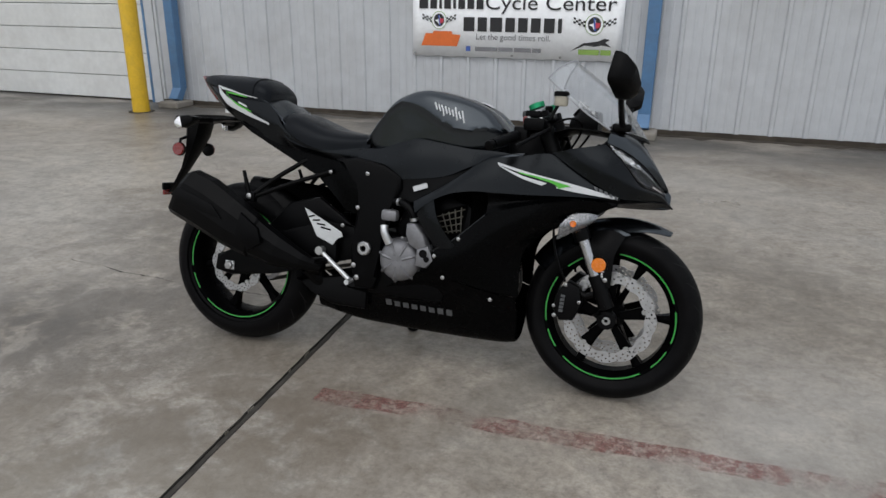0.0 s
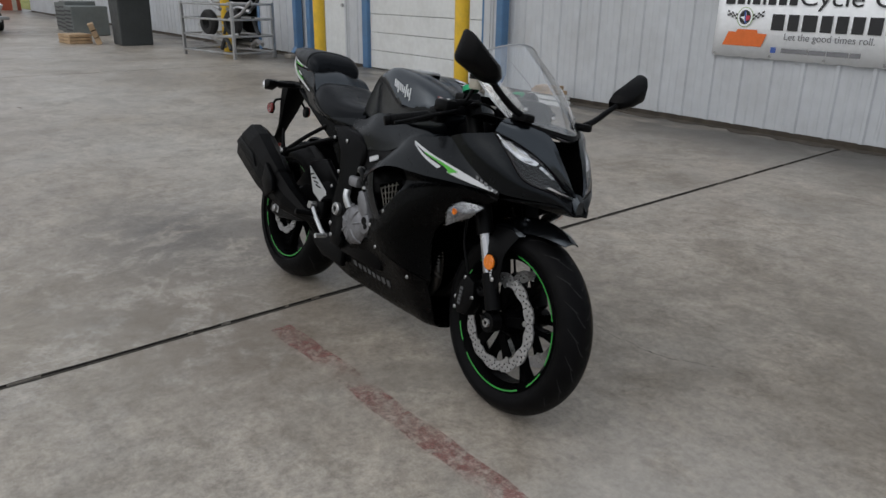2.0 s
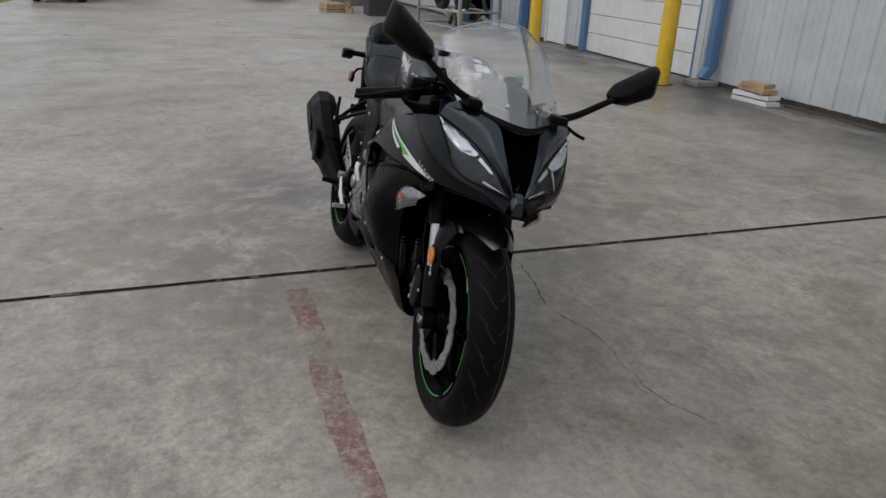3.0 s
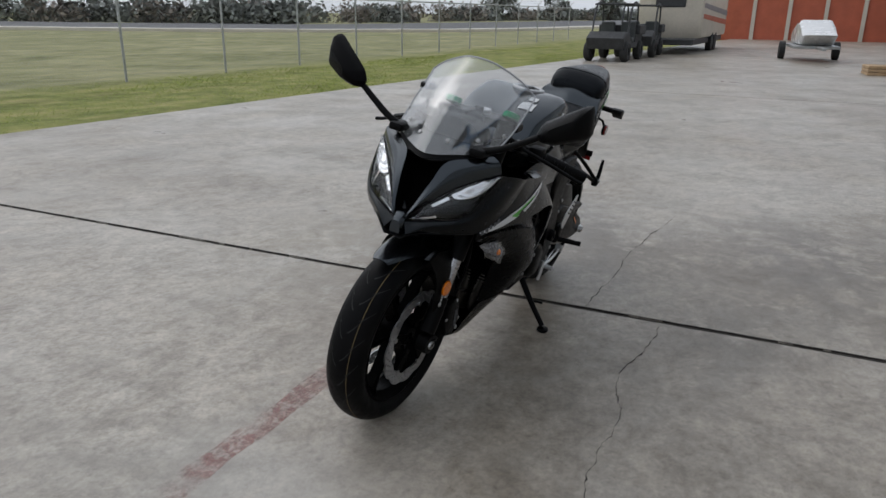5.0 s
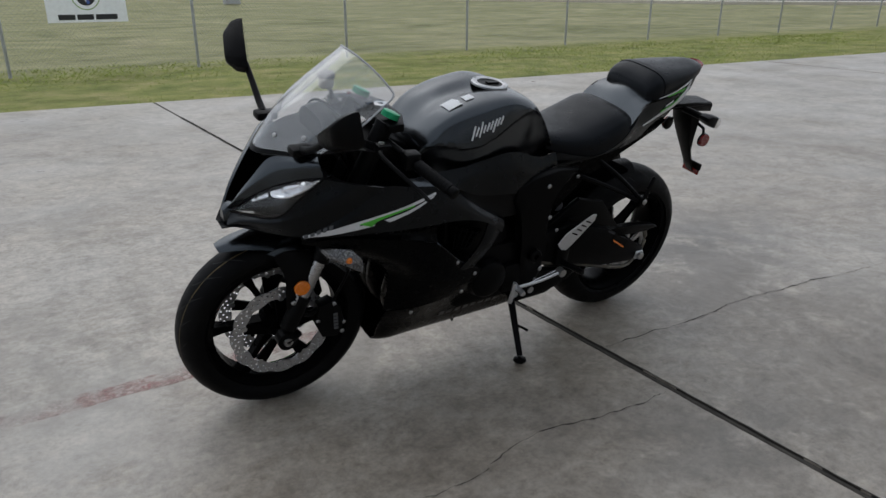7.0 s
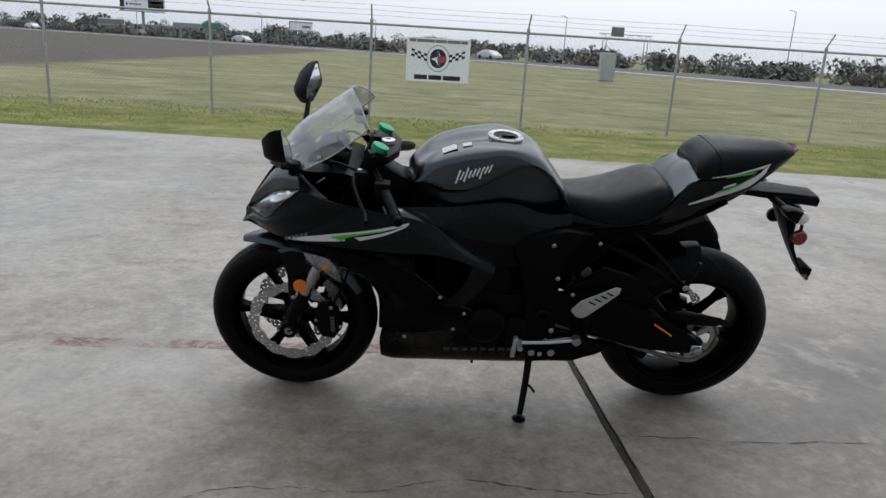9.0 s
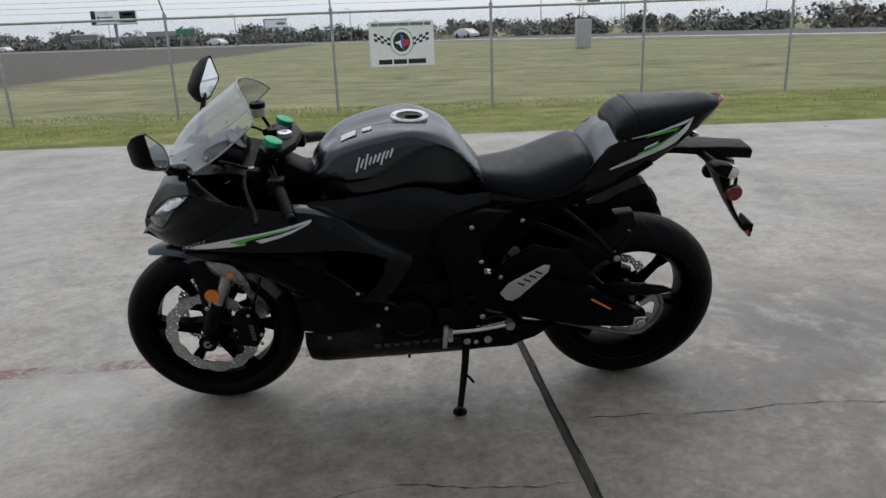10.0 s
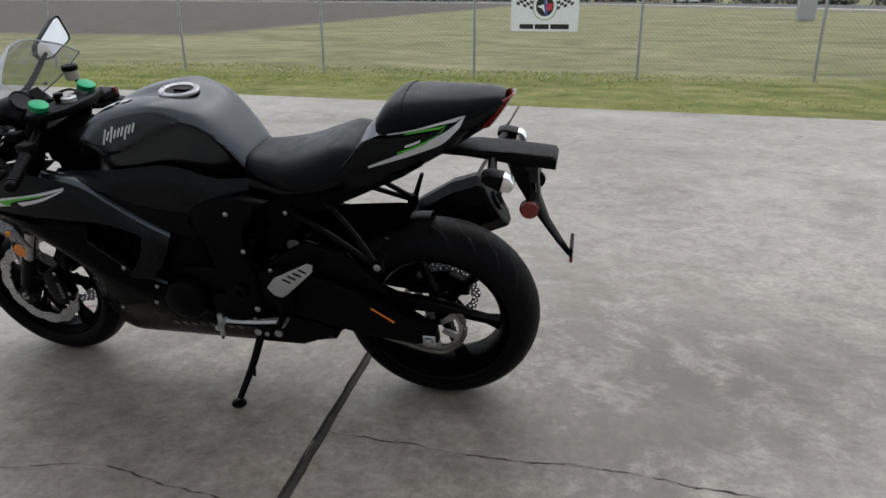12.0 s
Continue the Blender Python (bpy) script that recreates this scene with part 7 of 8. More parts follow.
part("carrier_arm", bm, M["plastic"], carrier, smooth=True)
bm = B()
add_box(bm, (-0.396, -0.045, 0.556), (-0.386, 0.045, 0.585), 0.003)
part("flap", bm, M["plastic"], carrier)
bm = add_box(B(), (-0.397, -0.04, 0.535), (-0.387, 0.04, 0.556), 0.003)
part("flap_reflector", bm, M["red_lens"], carrier, "small red reflector under the flap")
for s in (-1, 1):
    bm = add_lathe(B(), [(0.09 * s, 0.0005), (0.102 * s, 0.0005), (0.103 * s, 0.022), (0.1 * s, 0.025), (0.09 * s, 0.025)], 26, "y", (-0.279, 0, 0.727))
    part("reflector", bm, M["red_lens"], carrier, "round red reflector", smooth=True)
    bm = add_lathe(B(), [(0.082 * s, 0.0005), (0.082 * s, 0.02), (0.086 * s, 0.0265), (0.094 * s, 0.0265), (0.094 * s, 0.0005)], 26, "y", (-0.279, 0, 0.727))
    part("reflector_cup", bm, M["plastic"], carrier, smooth=True)
    bm = add_tube(B(), [(-0.285, 0.04 * s, 0.775), (-0.29, 0.07 * s, 0.765), (-0.282, 0.086 * s, 0.74)], 0.006, 6)
    part("reflector_stay", bm, M["plastic"], carrier)
    bm = add_tube(B(), [(-0.175, 0.04 * s, 0.845), (-0.185, 0.125 * s, 0.842)], 0.0125, 10)
    part("signal_stalk", bm, M["plastic"], carrier)
    bm = B()
    add_prism(bm, [(-0.03, 0.006), (-0.012, 0.018), (0.026, 0.022), (0.028, -0.02), (-0.012, -0.015), (-0.028, -0.006)], -0.024, 0.024, "y", 0.006)
    part("signal_shell", bm, M["plastic"], carrier, smooth=True, m=Matrix.Translation((-0.19, 0.148 * s, 0.838)) @ pose(0, 0, 0, 0, 18, 180))
    bm = B()
    add_prism(bm, [(0.024, 0.023), (0.038, 0.023), (0.054, 0.013), (0.058, 0.0), (0.05, -0.017), (0.026, -0.0195)], -0.02, 0.02, "y", 0.004)
    part("signal_lens", bm, M["lampsilver"], carrier, "clear turn signal lens", smooth=True, m=Matrix.Translation((-0.19, 0.148 * s, 0.838)) @ pose(0, 0, 0, 0, 18, 180))

# front turn signals set flush in the fairing
for s in (-1, 1):
    rows = [[(1.352, 0.176, 0.634), (1.322, 0.19, 0.637), (1.285, 0.2, 0.634), (1.268, 0.203, 0.628)], [(1.336, 0.188, 0.614), (1.306, 0.207, 0.605), (1.262, 0.215, 0.598), (1.24, 0.214, 0.596)], [(1.312, 0.184, 0.593), (1.278, 0.199, 0.576), (1.244, 0.205, 0.556), (1.23, 0.204, 0.548)]]
    sig = panel("turn_signal", rows, M["lampgrey"], s, 14, 10, 0.005, label="flush clear front turn signal")
    g = [[p + n * 0.007 for p, n in zip(a, b)] for a, b in zip(grid_of(flip(rows, s), 14, 10), grid_normals(grid_of(flip(rows, s), 14, 10)))]
    ob = part("lens", add_sheet(B(), g, 0.002), M["lens"], sig, "clear lens", smooth=True)
    ob.visible_shadow = False
    bm = add_lathe(B(), [(0.0, 0.0005), (0.0, 0.007), (-0.006, 0.01)], 14, "y", (1.28, 0.219 * s, 0.604))
    part("bulb", bm, M["amber"], sig, "amber bulb", smooth=True)

# -- engine, frame, exhaust --
bm = B()
add_box(bm, (0.56, -0.155, 0.27), (0.86, 0.155, 0.5), 0.03)
add_box(bm, (0.66, -0.15, 0.45), (0.96, 0.15, 0.66), 0.03, Matrix.Translation((0.8, 0, 0.5)) @ Matrix.Rotation(radians(20), 4, "Y") @ Matrix.Translation((-0.8, 0, -0.5)))
engine = part("engine_block", bm, M["frame"], bike, "black four-cylinder engine block", smooth=True)
bm = add_lathe(B(), [(0.0, 0.0005), (0.004, 0.024), (0.0, 0.046), (-0.006, 0.062), (-0.02, 0.071), (-0.04, 0.073), (-0.05, 0.078), (-0.055, 0.078)], 40, "y")
cl = part("clutch_cover", bm, M["cast"], engine, "grey cast clutch cover with ribs", smooth=True, m=Matrix.Translation((0.697, -0.2, 0.414)) @ pose(0, 0, 0, 0, 0, 180))
for a in (20, 65, 115, 165, 215, 262, 310):
    c, sn = math.cos(radians(a)), math.sin(radians(a))
    bm = add_tube(B(), [(0.697 + 0.02 * c, -0.202, 0.414 + 0.02 * sn), (0.697 + 0.056 * c, -0.198, 0.414 + 0.056 * sn), (0.697 + 0.076 * c, -0.175, 0.414 + 0.076 * sn)], 0.0055, 6)
    part("cover_rib", bm, M["cast"], engine, smooth=True)
bm = add_tube(B(), [(0.66, -0.19, 0.47), (0.645, -0.2, 0.505), (0.64, -0.195, 0.53)], 0.014, 10, 8)
part("clutch_arm", bm, M["alu"], engine, "bright clutch release arm", smooth=True)
for k in range(9):
    a = radians(12 + 40 * k)
    bolt((0.697 + 0.0755 * math.cos(a), -0.158, 0.414 + 0.0755 * math.sin(a)), -1, 0.0048, engine)
# coolant hose with its clamps
hose = part("coolant_hose", add_tube(B(), [(0.748, -0.188, 0.548), (0.738, -0.192, 0.585), (0.705, -0.186, 0.61), (0.66, -0.165, 0.615)], 0.0125, 10, 16), M["plastic"], engine, "black rubber coolant hose", smooth=True)
for p, q in (((0.746, -0.189, 0.556), (0.7435, -0.19, 0.566)), ((0.69, -0.181, 0.6135), (0.681, -0.1765, 0.6145))):
    part("hose_clamp", add_cyl(B(), p, q, 0.0142, n=16), M["bolt"], engine, "steel hose clamp", smooth=True)
bm = add_prism(B(), [(0.722, 0.545), (0.75, 0.552), (0.785, 0.515), (0.8, 0.475), (0.772, 0.455), (0.735, 0.475), (0.72, 0.51)], -0.205, -0.15, "y", 0.012)
part("pump_cover", bm, M["cast"], engine, "grey cast water pump cover", smooth=True)
bm = add_prism(B(), [(0.765, 0.465), (0.805, 0.478), (0.828, 0.43), (0.8, 0.4), (0.76, 0.405)], -0.205, -0.15, "y", 0.01)
part("pulser_cover", bm, M["cast"], engine, "grey cast side cover", smooth=True)
for x, z, r in ((0.79, 0.45, 0.014), (0.803, 0.432, 0.01)):
    bm = add_cyl(B(), (x, -0.2075, z), (x, -0.2, z), r, n=16)
    part("cover_plug", bm, M["plastic"], engine)
bm = add_box(B(), (0.62, -0.19, 0.545), (0.68, -0.15, 0.585), 0.012)
part("sensor_body", bm, M["cast"], engine, smooth=True)
bm = add_lathe(B(), [(0.0, 0.0005), (0.0, 0.05), (-0.012, 0.066), (-0.035, 0.072)], 32, "y", (0.755, 0.205, 0.395))
part("generator_cover", bm, M["frame"], engine, "black round generator cover", smooth=True)
bm = add_box(B(), (0.56, 0.15, 0.3), (0.68, 0.175, 0.42), 0.02)
part("sprocket_cover", bm, M["plastic"], engine, smooth=True)
bm = add_box(B(), (1.035, -0.15, 0.36), (1.065, 0.15, 0.63), 0.008)
rad = part("radiator", bm, M["void"], bike, "black radiator behind the front wheel")
for k in range(22):
    bm = add_box(B(), (1.066, -0.14, 0.37 + 0.0115 * k), (1.07, 0.14, 0.374 + 0.0115 * k))
    part("radiator_fin", bm, M["void"], rad)
for y in (-0.118, -0.06, 0.06, 0.118):
    bm = add_tube(B(), [(0.97, y, 0.56), (1.02, y, 0.5), (1.05, y * 0.95, 0.4), (1.055, y * 0.85, 0.31), (1.0, y * 0.7, 0.245), (0.85, y * 0.5, 0.222), (0.7, y * 0.3, 0.22)], 0.019, 12, 40)
    part("exhaust_header", bm, M["header"], bike, "bare steel exhaust header", smooth=True)
bm = add_tube(B(), [(0.72, -0.0, 0.215), (0.5, -0.03, 0.205), (0.4, -0.08, 0.26), (0.33, -0.14, 0.345)], 0.032, 14, 24)
part("link_pipe", bm, M["frame"], bike, "black exhaust link pipe", smooth=True)
# muffler rings: upper and lower line, middle and half width
bm = B()
rings = []
for top, low, mid, hw in (((-0.108, 0.645), (-0.183, 0.512), -0.232, 0.045), ((-0.1, 0.655), (-0.187, 0.5), -0.234, 0.056), ((-0.08, 0.662), (-0.17, 0.492), -0.234, 0.061), ((0.0, 0.634), (-0.08, 0.455), -0.232, 0.065), ((0.1, 0.572), (0.04, 0.402), -0.228, 0.063), ((0.18, 0.516), (0.13, 0.368), -0.221, 0.056), ((0.185, 0.506), (0.137, 0.374), -0.22, 0.05), ((0.26, 0.452), (0.22, 0.345), -0.204, 0.046), ((0.34, 0.395), (0.31, 0.335), -0.18, 0.034), ((0.4, 0.36), (0.385, 0.33), -0.15, 0.02)):
    top, low = Vector((top[0], 0, top[1])), Vector((low[0], 0, low[1]))
    rings.append([bm.verts.new(low + (top - low) * (v + 1) / 2 + Vector((0, mid + hw * u, 0))) for u, v in ((-0.35, -1), (-0.8, -0.75), (-1, -0.2), (-0.95, 0.45), (-0.55, 0.95), (0.1, 1), (0.7, 0.8), (1, 0.2), (0.95, -0.5), (0.5, -0.95))])
for a, b in zip(rings, rings[1:]):
    for k in range(10):
        bm.faces.new((a[k], a[(k + 1) % 10], b[(k + 1) % 10], b[k]))
bm.faces.new(rings[0][::-1])
bm.faces.new(rings[-1])
muf = part("muffler", bm, M["plastic"], bike, "stubby black faceted exhaust muffler")
bm = add_lathe(B(), [(0.0, 0.02), (-0.004, 0.03), (0.0, 0.034), (0.02, 0.034)], 20, "x")
part("tail_pipe", bm, M["frame"], muf, smooth=True, m=Matrix.Translation((-0.15, -0.234, 0.58)) @ pose(0, 0, 0, 0, 27))
bm = add_prism(B(), [(0.13, 0.53), (0.2, 0.482), (0.215, 0.43), (0.165, 0.4), (0.11, 0.455)], -0.286, -0.27, "y", 0.003)
part("muffler_shield", bm, M["frame"], muf, "matt heat shield on the muffler", smooth=True)
bm = add_prism(B(), [(-0.155, 0.57), (-0.12, 0.6), (0.02, 0.55), (0.06, 0.5), (-0.1, 0.54)], -0.297, -0.29, "y", 0.003)
part("muffler_cap", bm, M["plastic"], muf, smooth=True)
bm = add_tube(B(), [(0.37, -0.13, 0.335), (0.36, -0.15, 0.342), (0.345, -0.165, 0.352)], 0.024, 12)
part("muffler_neck", bm, M["frame"], muf, smooth=True)
for s in (-1, 1):
    bm = B()
    add_prism(bm, [(0.43, 0.742), (0.52, 0.752), (0.62, 0.735), (0.683, 0.702), (0.69, 0.66), (0.645, 0.58), (0.612, 0.5), (0.603, 0.42), (0.618, 0.34), (0.6, 0.295), (0.53, 0.295), (0.51, 0.37), (0.512, 0.46), (0.52, 0.55), (0.543, 0.625), (0.532, 0.67), (0.49, 0.695)], min(0.14 * s, 0.176 * s), max(0.14 * s, 0.176 * s), "y", 0.015)
    spar = part("frame_spar", bm, M["frame"], bike, "black aluminium frame spar", smooth=True)
    bm = add_lathe(B(), [(0.176 * s, 0.024), (0.19 * s, 0.024), (0.194 * s, 0.02), (0.194 * s, 0.011), (0.186 * s, 0.01)], 24, "y", (0.565, 0, 0.441))
    # steel on the lit right, frame black as its shaded copy on the left
    part("pivot_nut", bm, M["bolt"] if s < 0 else M["frame"], spar, "steel swingarm pivot nut", smooth=True)
    for x, z in ((0.56, 0.7), (0.53, 0.58), (0.525, 0.377), (0.539, 0.334)):
        bolt((x, 0.178 * s, z), s, 0.008 if z < 0.4 else 0.0065, spar)
    bm = B()
    tip = [(0.05, 0.365), (-0.022, 0.338), (-0.026, 0.298), (0.04, 0.285)] if s > 0 else [(0.03, 0.37), (-0.06, 0.345), (-0.07, 0.285), (0.0, 0.27)]
    add_prism(bm, [(0.54, 0.5), (0.4, 0.52), (0.2, 0.46)] + tip + [(0.2, 0.3), (0.4, 0.36), (0.54, 0.4)], 0.118 if s > 0 else -0.142, 0.164 if s > 0 else -0.108, "y", 0.012)
    arm = part("swingarm", bm, M["frame"], bike, "black braced swingarm", smooth=True)
    bm = add_prism(B(), [(0.5, 0.51), (0.36, 0.6), (0.24, 0.57), (0.12, 0.44), (0.3, 0.47)], min(0.112 * s, 0.138 * s), max(0.112 * s, 0.138 * s), "y", 0.012)
    part("swingarm_brace", bm, M["frame"], arm, smooth=True)
    bm = add_box(B(), (-0.019, (0.164 if s > 0 else -0.142) - 0.005, 0.292), (0.019, (0.164 if s > 0 else -0.142) + 0.005, 0.326), 0.004)
    part("chain_adjuster", bm, M["alu"], arm, "bright chain adjuster block")
    bm = add_lathe(B(), [((0.146 * s + (0.022 if s > 0 else 0)) + q * s, r) for q, r in ((0, 0.0005), (0.014, 0.0005), (0.014, 0.011), (0.011, 0.016), (0, 0.017))], 6, "y", (0.0, 0, 0.309))
    part("axle_nut", bm, M["bolt"], arm)
    # cover over the subframe rail, running down from the tail to the spar
    bm = B()
    add_prism(bm, [(0.0, 0.846), (0.08, 0.822), (0.18, 0.784), (0.36, 0.748), (0.5, 0.735), (0.53, 0.62), (0.5, 0.548), (0.452, 0.556), (0.41, 0.615), (0.346, 0.676), (0.26, 0.712), (0.15, 0.766), (0.05, 0.816)], min(0.085 * s, 0.117 * s), max(0.085 * s, 0.117 * s), "y", 0.006)
    part("subframe_cover", bm, M["paint_low"], bike, "black cover over the rear subframe", smooth=True)
    # struts to the pillion peg and the peg itself
    for pts in ([(0.3, 0.105, 0.735), (0.2, 0.155, 0.66), (0.125, 0.2, 0.588)], [(0.4, 0.12, 0.695), (0.25, 0.162, 0.637), (0.125, 0.2, 0.58)]):
        bm = add_tube(B(), [(x, y * s, z) for x, y, z in pts], 0.0085, 8, 10)
        part("peg_strut", bm, M["frame"], bike, "slim black pillion peg strut", smooth=True)
    bm = add_tube(B(), [(0.118, 0.205 * s, 0.575), (0.106, 0.205 * s, 0.615), (0.086, 0.201 * s, 0.673)], 0.0095, 8, 8, r_end=0.0065)
    add_box(bm, (0.104, 0.2 * s - 0.013, 0.562), (0.138, 0.2 * s + 0.013, 0.6), 0.006)
    part("pillion_peg", bm, M["frame"], bike, "folded black pillion peg", smooth=True)
    bolt((0.118, 0.214 * s, 0.585), s, 0.009)
    # rider peg, heel plate and lever
    if s < 0:
        heel = [(0.331, 0.562), (0.345, 0.556), (0.478, 0.49), (0.485, 0.474), (0.464, 0.466), (0.448, 0.441), (0.384, 0.465), (0.366, 0.5)]
    else:
        heel = [(0.318, 0.558), (0.336, 0.562), (0.446, 0.503), (0.472, 0.469), (0.468, 0.46), (0.452, 0.442), (0.43, 0.437), (0.412, 0.449), (0.322, 0.536)]
    bm = add_prism(B(), heel, 0.186 if s > 0 else -0.192, 0.19 if s > 0 else -0.188, "y", 0.0015)
    hp = part("heel_plate", bm, M["alu"], bike, "bright brushed heel plate with slots")
    for k in range(4):
        if s < 0:
            a, b = (0.352 + 0.016 * k, 0.532 - 0.011 * k), (0.372 + 0.022 * k, 0.538 - 0.015 * k)
        else:
            a, b = (0.418 - 0.018 * k, 0.503 + 0.0125 * k), (0.395 - 0.018 * k, 0.493 + 0.0125 * k)
        bm = add_cyl(B(), (a[0], 0.1905 * s if s > 0 else -0.1925, a[1]), (b[0], 0.1905 * s if s > 0 else -0.1925, b[1]), 0.0028, n=6)
        part("slot", bm, M["void"], hp, "dark slot")
    bm = add_box(B(), (0.4, 0.165 * s - 0.02, 0.37), (0.46, 0.165 * s + 0.02, 0.45), 0.012)
    part("footrest_hanger", bm, M["frame"], bike, "black footrest hanger", smooth=True)
    bm = add_cyl(B(), (0.43, 0.18 * s, 0.385), (0.415, 0.275 * s, 0.392), 0.0115, 0.01, n=12)
    part("footpeg", bm, M["frame"], bike, "black grooved footpeg", smooth=True)
    lev = [(0.44, 0.2, 0.355), (0.54, 0.205, 0.345), (0.63, 0.2, 0.338)] if s > 0 else [(0.405, 0.2, 0.418), (0.47, 0.205, 0.37), (0.525, 0.2, 0.325)]
    bm = add_tube(B(), [(x, y * s, z) for x, y, z in lev], 0.0055 if s > 0 else 0.0075, 8, 12, r_end=0.006 if s > 0 else 0.009)
    add_cyl(bm, (lev[-1][0], 0.19 * s, lev[-1][2]), (lev[-1][0] + 0.005, 0.24 * s, lev[-1][2]), 0.009, n=10)
    part("gear_lever" if s > 0 else "brake_pedal", bm, M["alu"], bike, "bright gear lever" if s > 0 else "bright brake pedal", smooth=True)
    bm = add_cyl(B(), (lev[0][0], 0.185 * s, lev[0][2]), (lev[0][0], 0.212 * s, lev[0][2]), 0.015, n=14)
    part("lever_pivot", bm, M["bolt"], bike, "steel lever pivot", smooth=True)
    # lower shield behind the peg
    bm = add_prism(B(), [(0.27, 0.29), (0.35, 0.3), (0.47, 0.33), (0.56, 0.3), (0.56, 0.21), (0.42, 0.212), (0.34, 0.25)], min(0.1 * s, 0.13 * s), max(0.1 * s, 0.13 * s), "y", 0.01)
    part("lower_shield", bm, M["plastic"], bike, "black lower shield with drilled holes" if s > 0 else "", smooth=True)
bm = add_tube(B(), [(0.645, 0.2, 0.36), (0.648, 0.2, 0.31), (0.65, 0.198, 0.28)], 0.008, 8)
part("gear_linkage", bm, M["alu"], bike, "bright gear linkage rod", smooth=True)
bm = add_tube(B(), [(0.612, 0.195, 0.329), (0.52, 0.19, 0.345), (0.422, 0.185, 0.358)], 0.0042, 8)
part("gear_linkage", bm, M["chrome"], bike, "bright gear linkage rod", smooth=True)
for x, z, r in ((0.57, 0.248, 0.012), (0.54, 0.244, 0.008), (0.5, 0.25, 0.013)):
    bm = add_cyl(B(), (x, 0.13, z), (x, 0.133, z), r, n=16)
    part("shield_hole", bm, M["alu"], bike, "bright round hole of the shield")
for x, z in ((0.415, 0.56),):
    bm = add_lathe(B(), [(0.09, 0.0005), (0.096, 0.0005), (0.096, 0.018), (0.09, 0.02)], 24, "y", (x, 0, z))
    part("shock_cap", bm, M["cast"], bike, "round grey shock absorber cap", smooth=True)
bm = B()
add_tube(bm, [(0.4 + 0.03 * math.cos(t * 2.2), 0.03 * math.sin(t * 2.2), 0.4 + 0.006 * t) for t in np.linspace(0, 17, 90)], 0.005, 6)
part("shock_spring", bm, M["spring"], bike, "green shock absorber spring", smooth=True)
bm = add_cyl(B(), (0.41, 0, 0.36), (0.403, 0, 0.54), 0.018, n=14)
part("shock_body", bm, M["frame"], bike, smooth=True)
g = []
for t in np.linspace(0, 1, 22):
    a = radians(22 + 66 * t)
    r = 0.329 + 0.008 * (1 - t)
    hw = 0.085 - 0.03 * t
    g.append([Vector(((r - 0.05 * abs(q) ** 3) * math.cos(a), hw * q, 0.3155 + (r - 0.05 * abs(q) ** 3) * math.sin(a))) for q in np.linspace(-1, 1, 15)])
part("rear_hugger", add_sheet(B(), g, 0.004), M["plastic"], bike, "black rear wheel hugger", smooth=True)
bm = add_prism(B(), [(0.32, 0.43), (0.2, 0.43), (0.03, 0.425), (-0.09, 0.405), (-0.12, 0.39), (-0.06, 0.385), (0.1, 0.39), (0.3, 0.4)], 0.098, 0.128, "y", 0.006)
part("chain_guard", bm, M["plastic"], bike, "black chain guard", smooth=True)
lab = add_prism(B(), [(0.165, 0.44), (0.088, 0.39), (0.1, 0.355), (0.178, 0.402)], 0.1645, 0.1655, "y")
part("swingarm_label", lab, M["frame"], bike)
bm = add_prism(B(), [(0.168, 0.412), (0.1, 0.368), (0.102, 0.362), (0.17, 0.406)], 0.1657, 0.1665, "y")
part("label_stripe", bm, M["orange_decal"], bike, "thin orange label stripe")
bm = add_box(B(), (0.03, -0.125, 0.3), (0.13, -0.075, 0.35), 0.012)
part("rear_caliper", bm, M["plastic"], bike, "black rear brake caliper", smooth=True)
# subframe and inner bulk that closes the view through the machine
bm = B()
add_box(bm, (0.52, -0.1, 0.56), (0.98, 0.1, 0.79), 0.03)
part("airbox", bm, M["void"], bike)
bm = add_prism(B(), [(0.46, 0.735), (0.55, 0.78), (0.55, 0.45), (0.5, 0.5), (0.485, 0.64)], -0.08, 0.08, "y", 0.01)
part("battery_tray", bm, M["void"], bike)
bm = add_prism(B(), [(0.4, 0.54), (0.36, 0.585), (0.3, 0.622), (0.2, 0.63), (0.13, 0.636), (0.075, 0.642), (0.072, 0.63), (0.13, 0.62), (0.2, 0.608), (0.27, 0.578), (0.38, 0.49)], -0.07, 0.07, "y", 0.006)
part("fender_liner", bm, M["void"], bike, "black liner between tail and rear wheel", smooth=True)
bm = add_prism(B(), [(0.94, 0.8), (1.12, 0.9), (1.2, 0.86), (1.14, 0.68), (1.02, 0.62), (0.94, 0.66)], -0.055, 0.055, "y", 0.015)
part("headstock", bm, M["frame"], bike, smooth=True)
bm = add_box(B(), (1.06, -0.13, 0.63), (1.3, 0.13, 0.69), 0.02)
part("fairing_bracket", bm, M["void"], bike)

# -- controls --
bm = add_prism(B(), [(1.06, -0.06), (1.09, -0.135), (1.14, -0.14), (1.15, -0.05), (1.15, 0.05), (1.14, 0.14), (1.09, 0.135), (1.06, 0.06)], 0.925, 0.95, "z", 0.006)
tri = part("top_yoke", bm, M["frame"], bike, "black top fork yoke", smooth=True, m=STEER)
bm = add_lathe(B(), [(0.945, 0.022), (0.962, 0.022), (0.964, 0.018), (0.964, 0.009), (0.958, 0.008), (0.958, 0.0005)], 24, "z", (1.1, 0, 0))
part("ignition_lock", bm, M["alu"], tri, "bright ignition lock", smooth=True)
bm = add_lathe(B(), [(0.945, 0.012), (0.972, 0.014), (0.974, 0.0005)], 16, "z", (1.135, 0.0, 0))
part("stem_nut", bm, M["plastic"], tri, smooth=True)
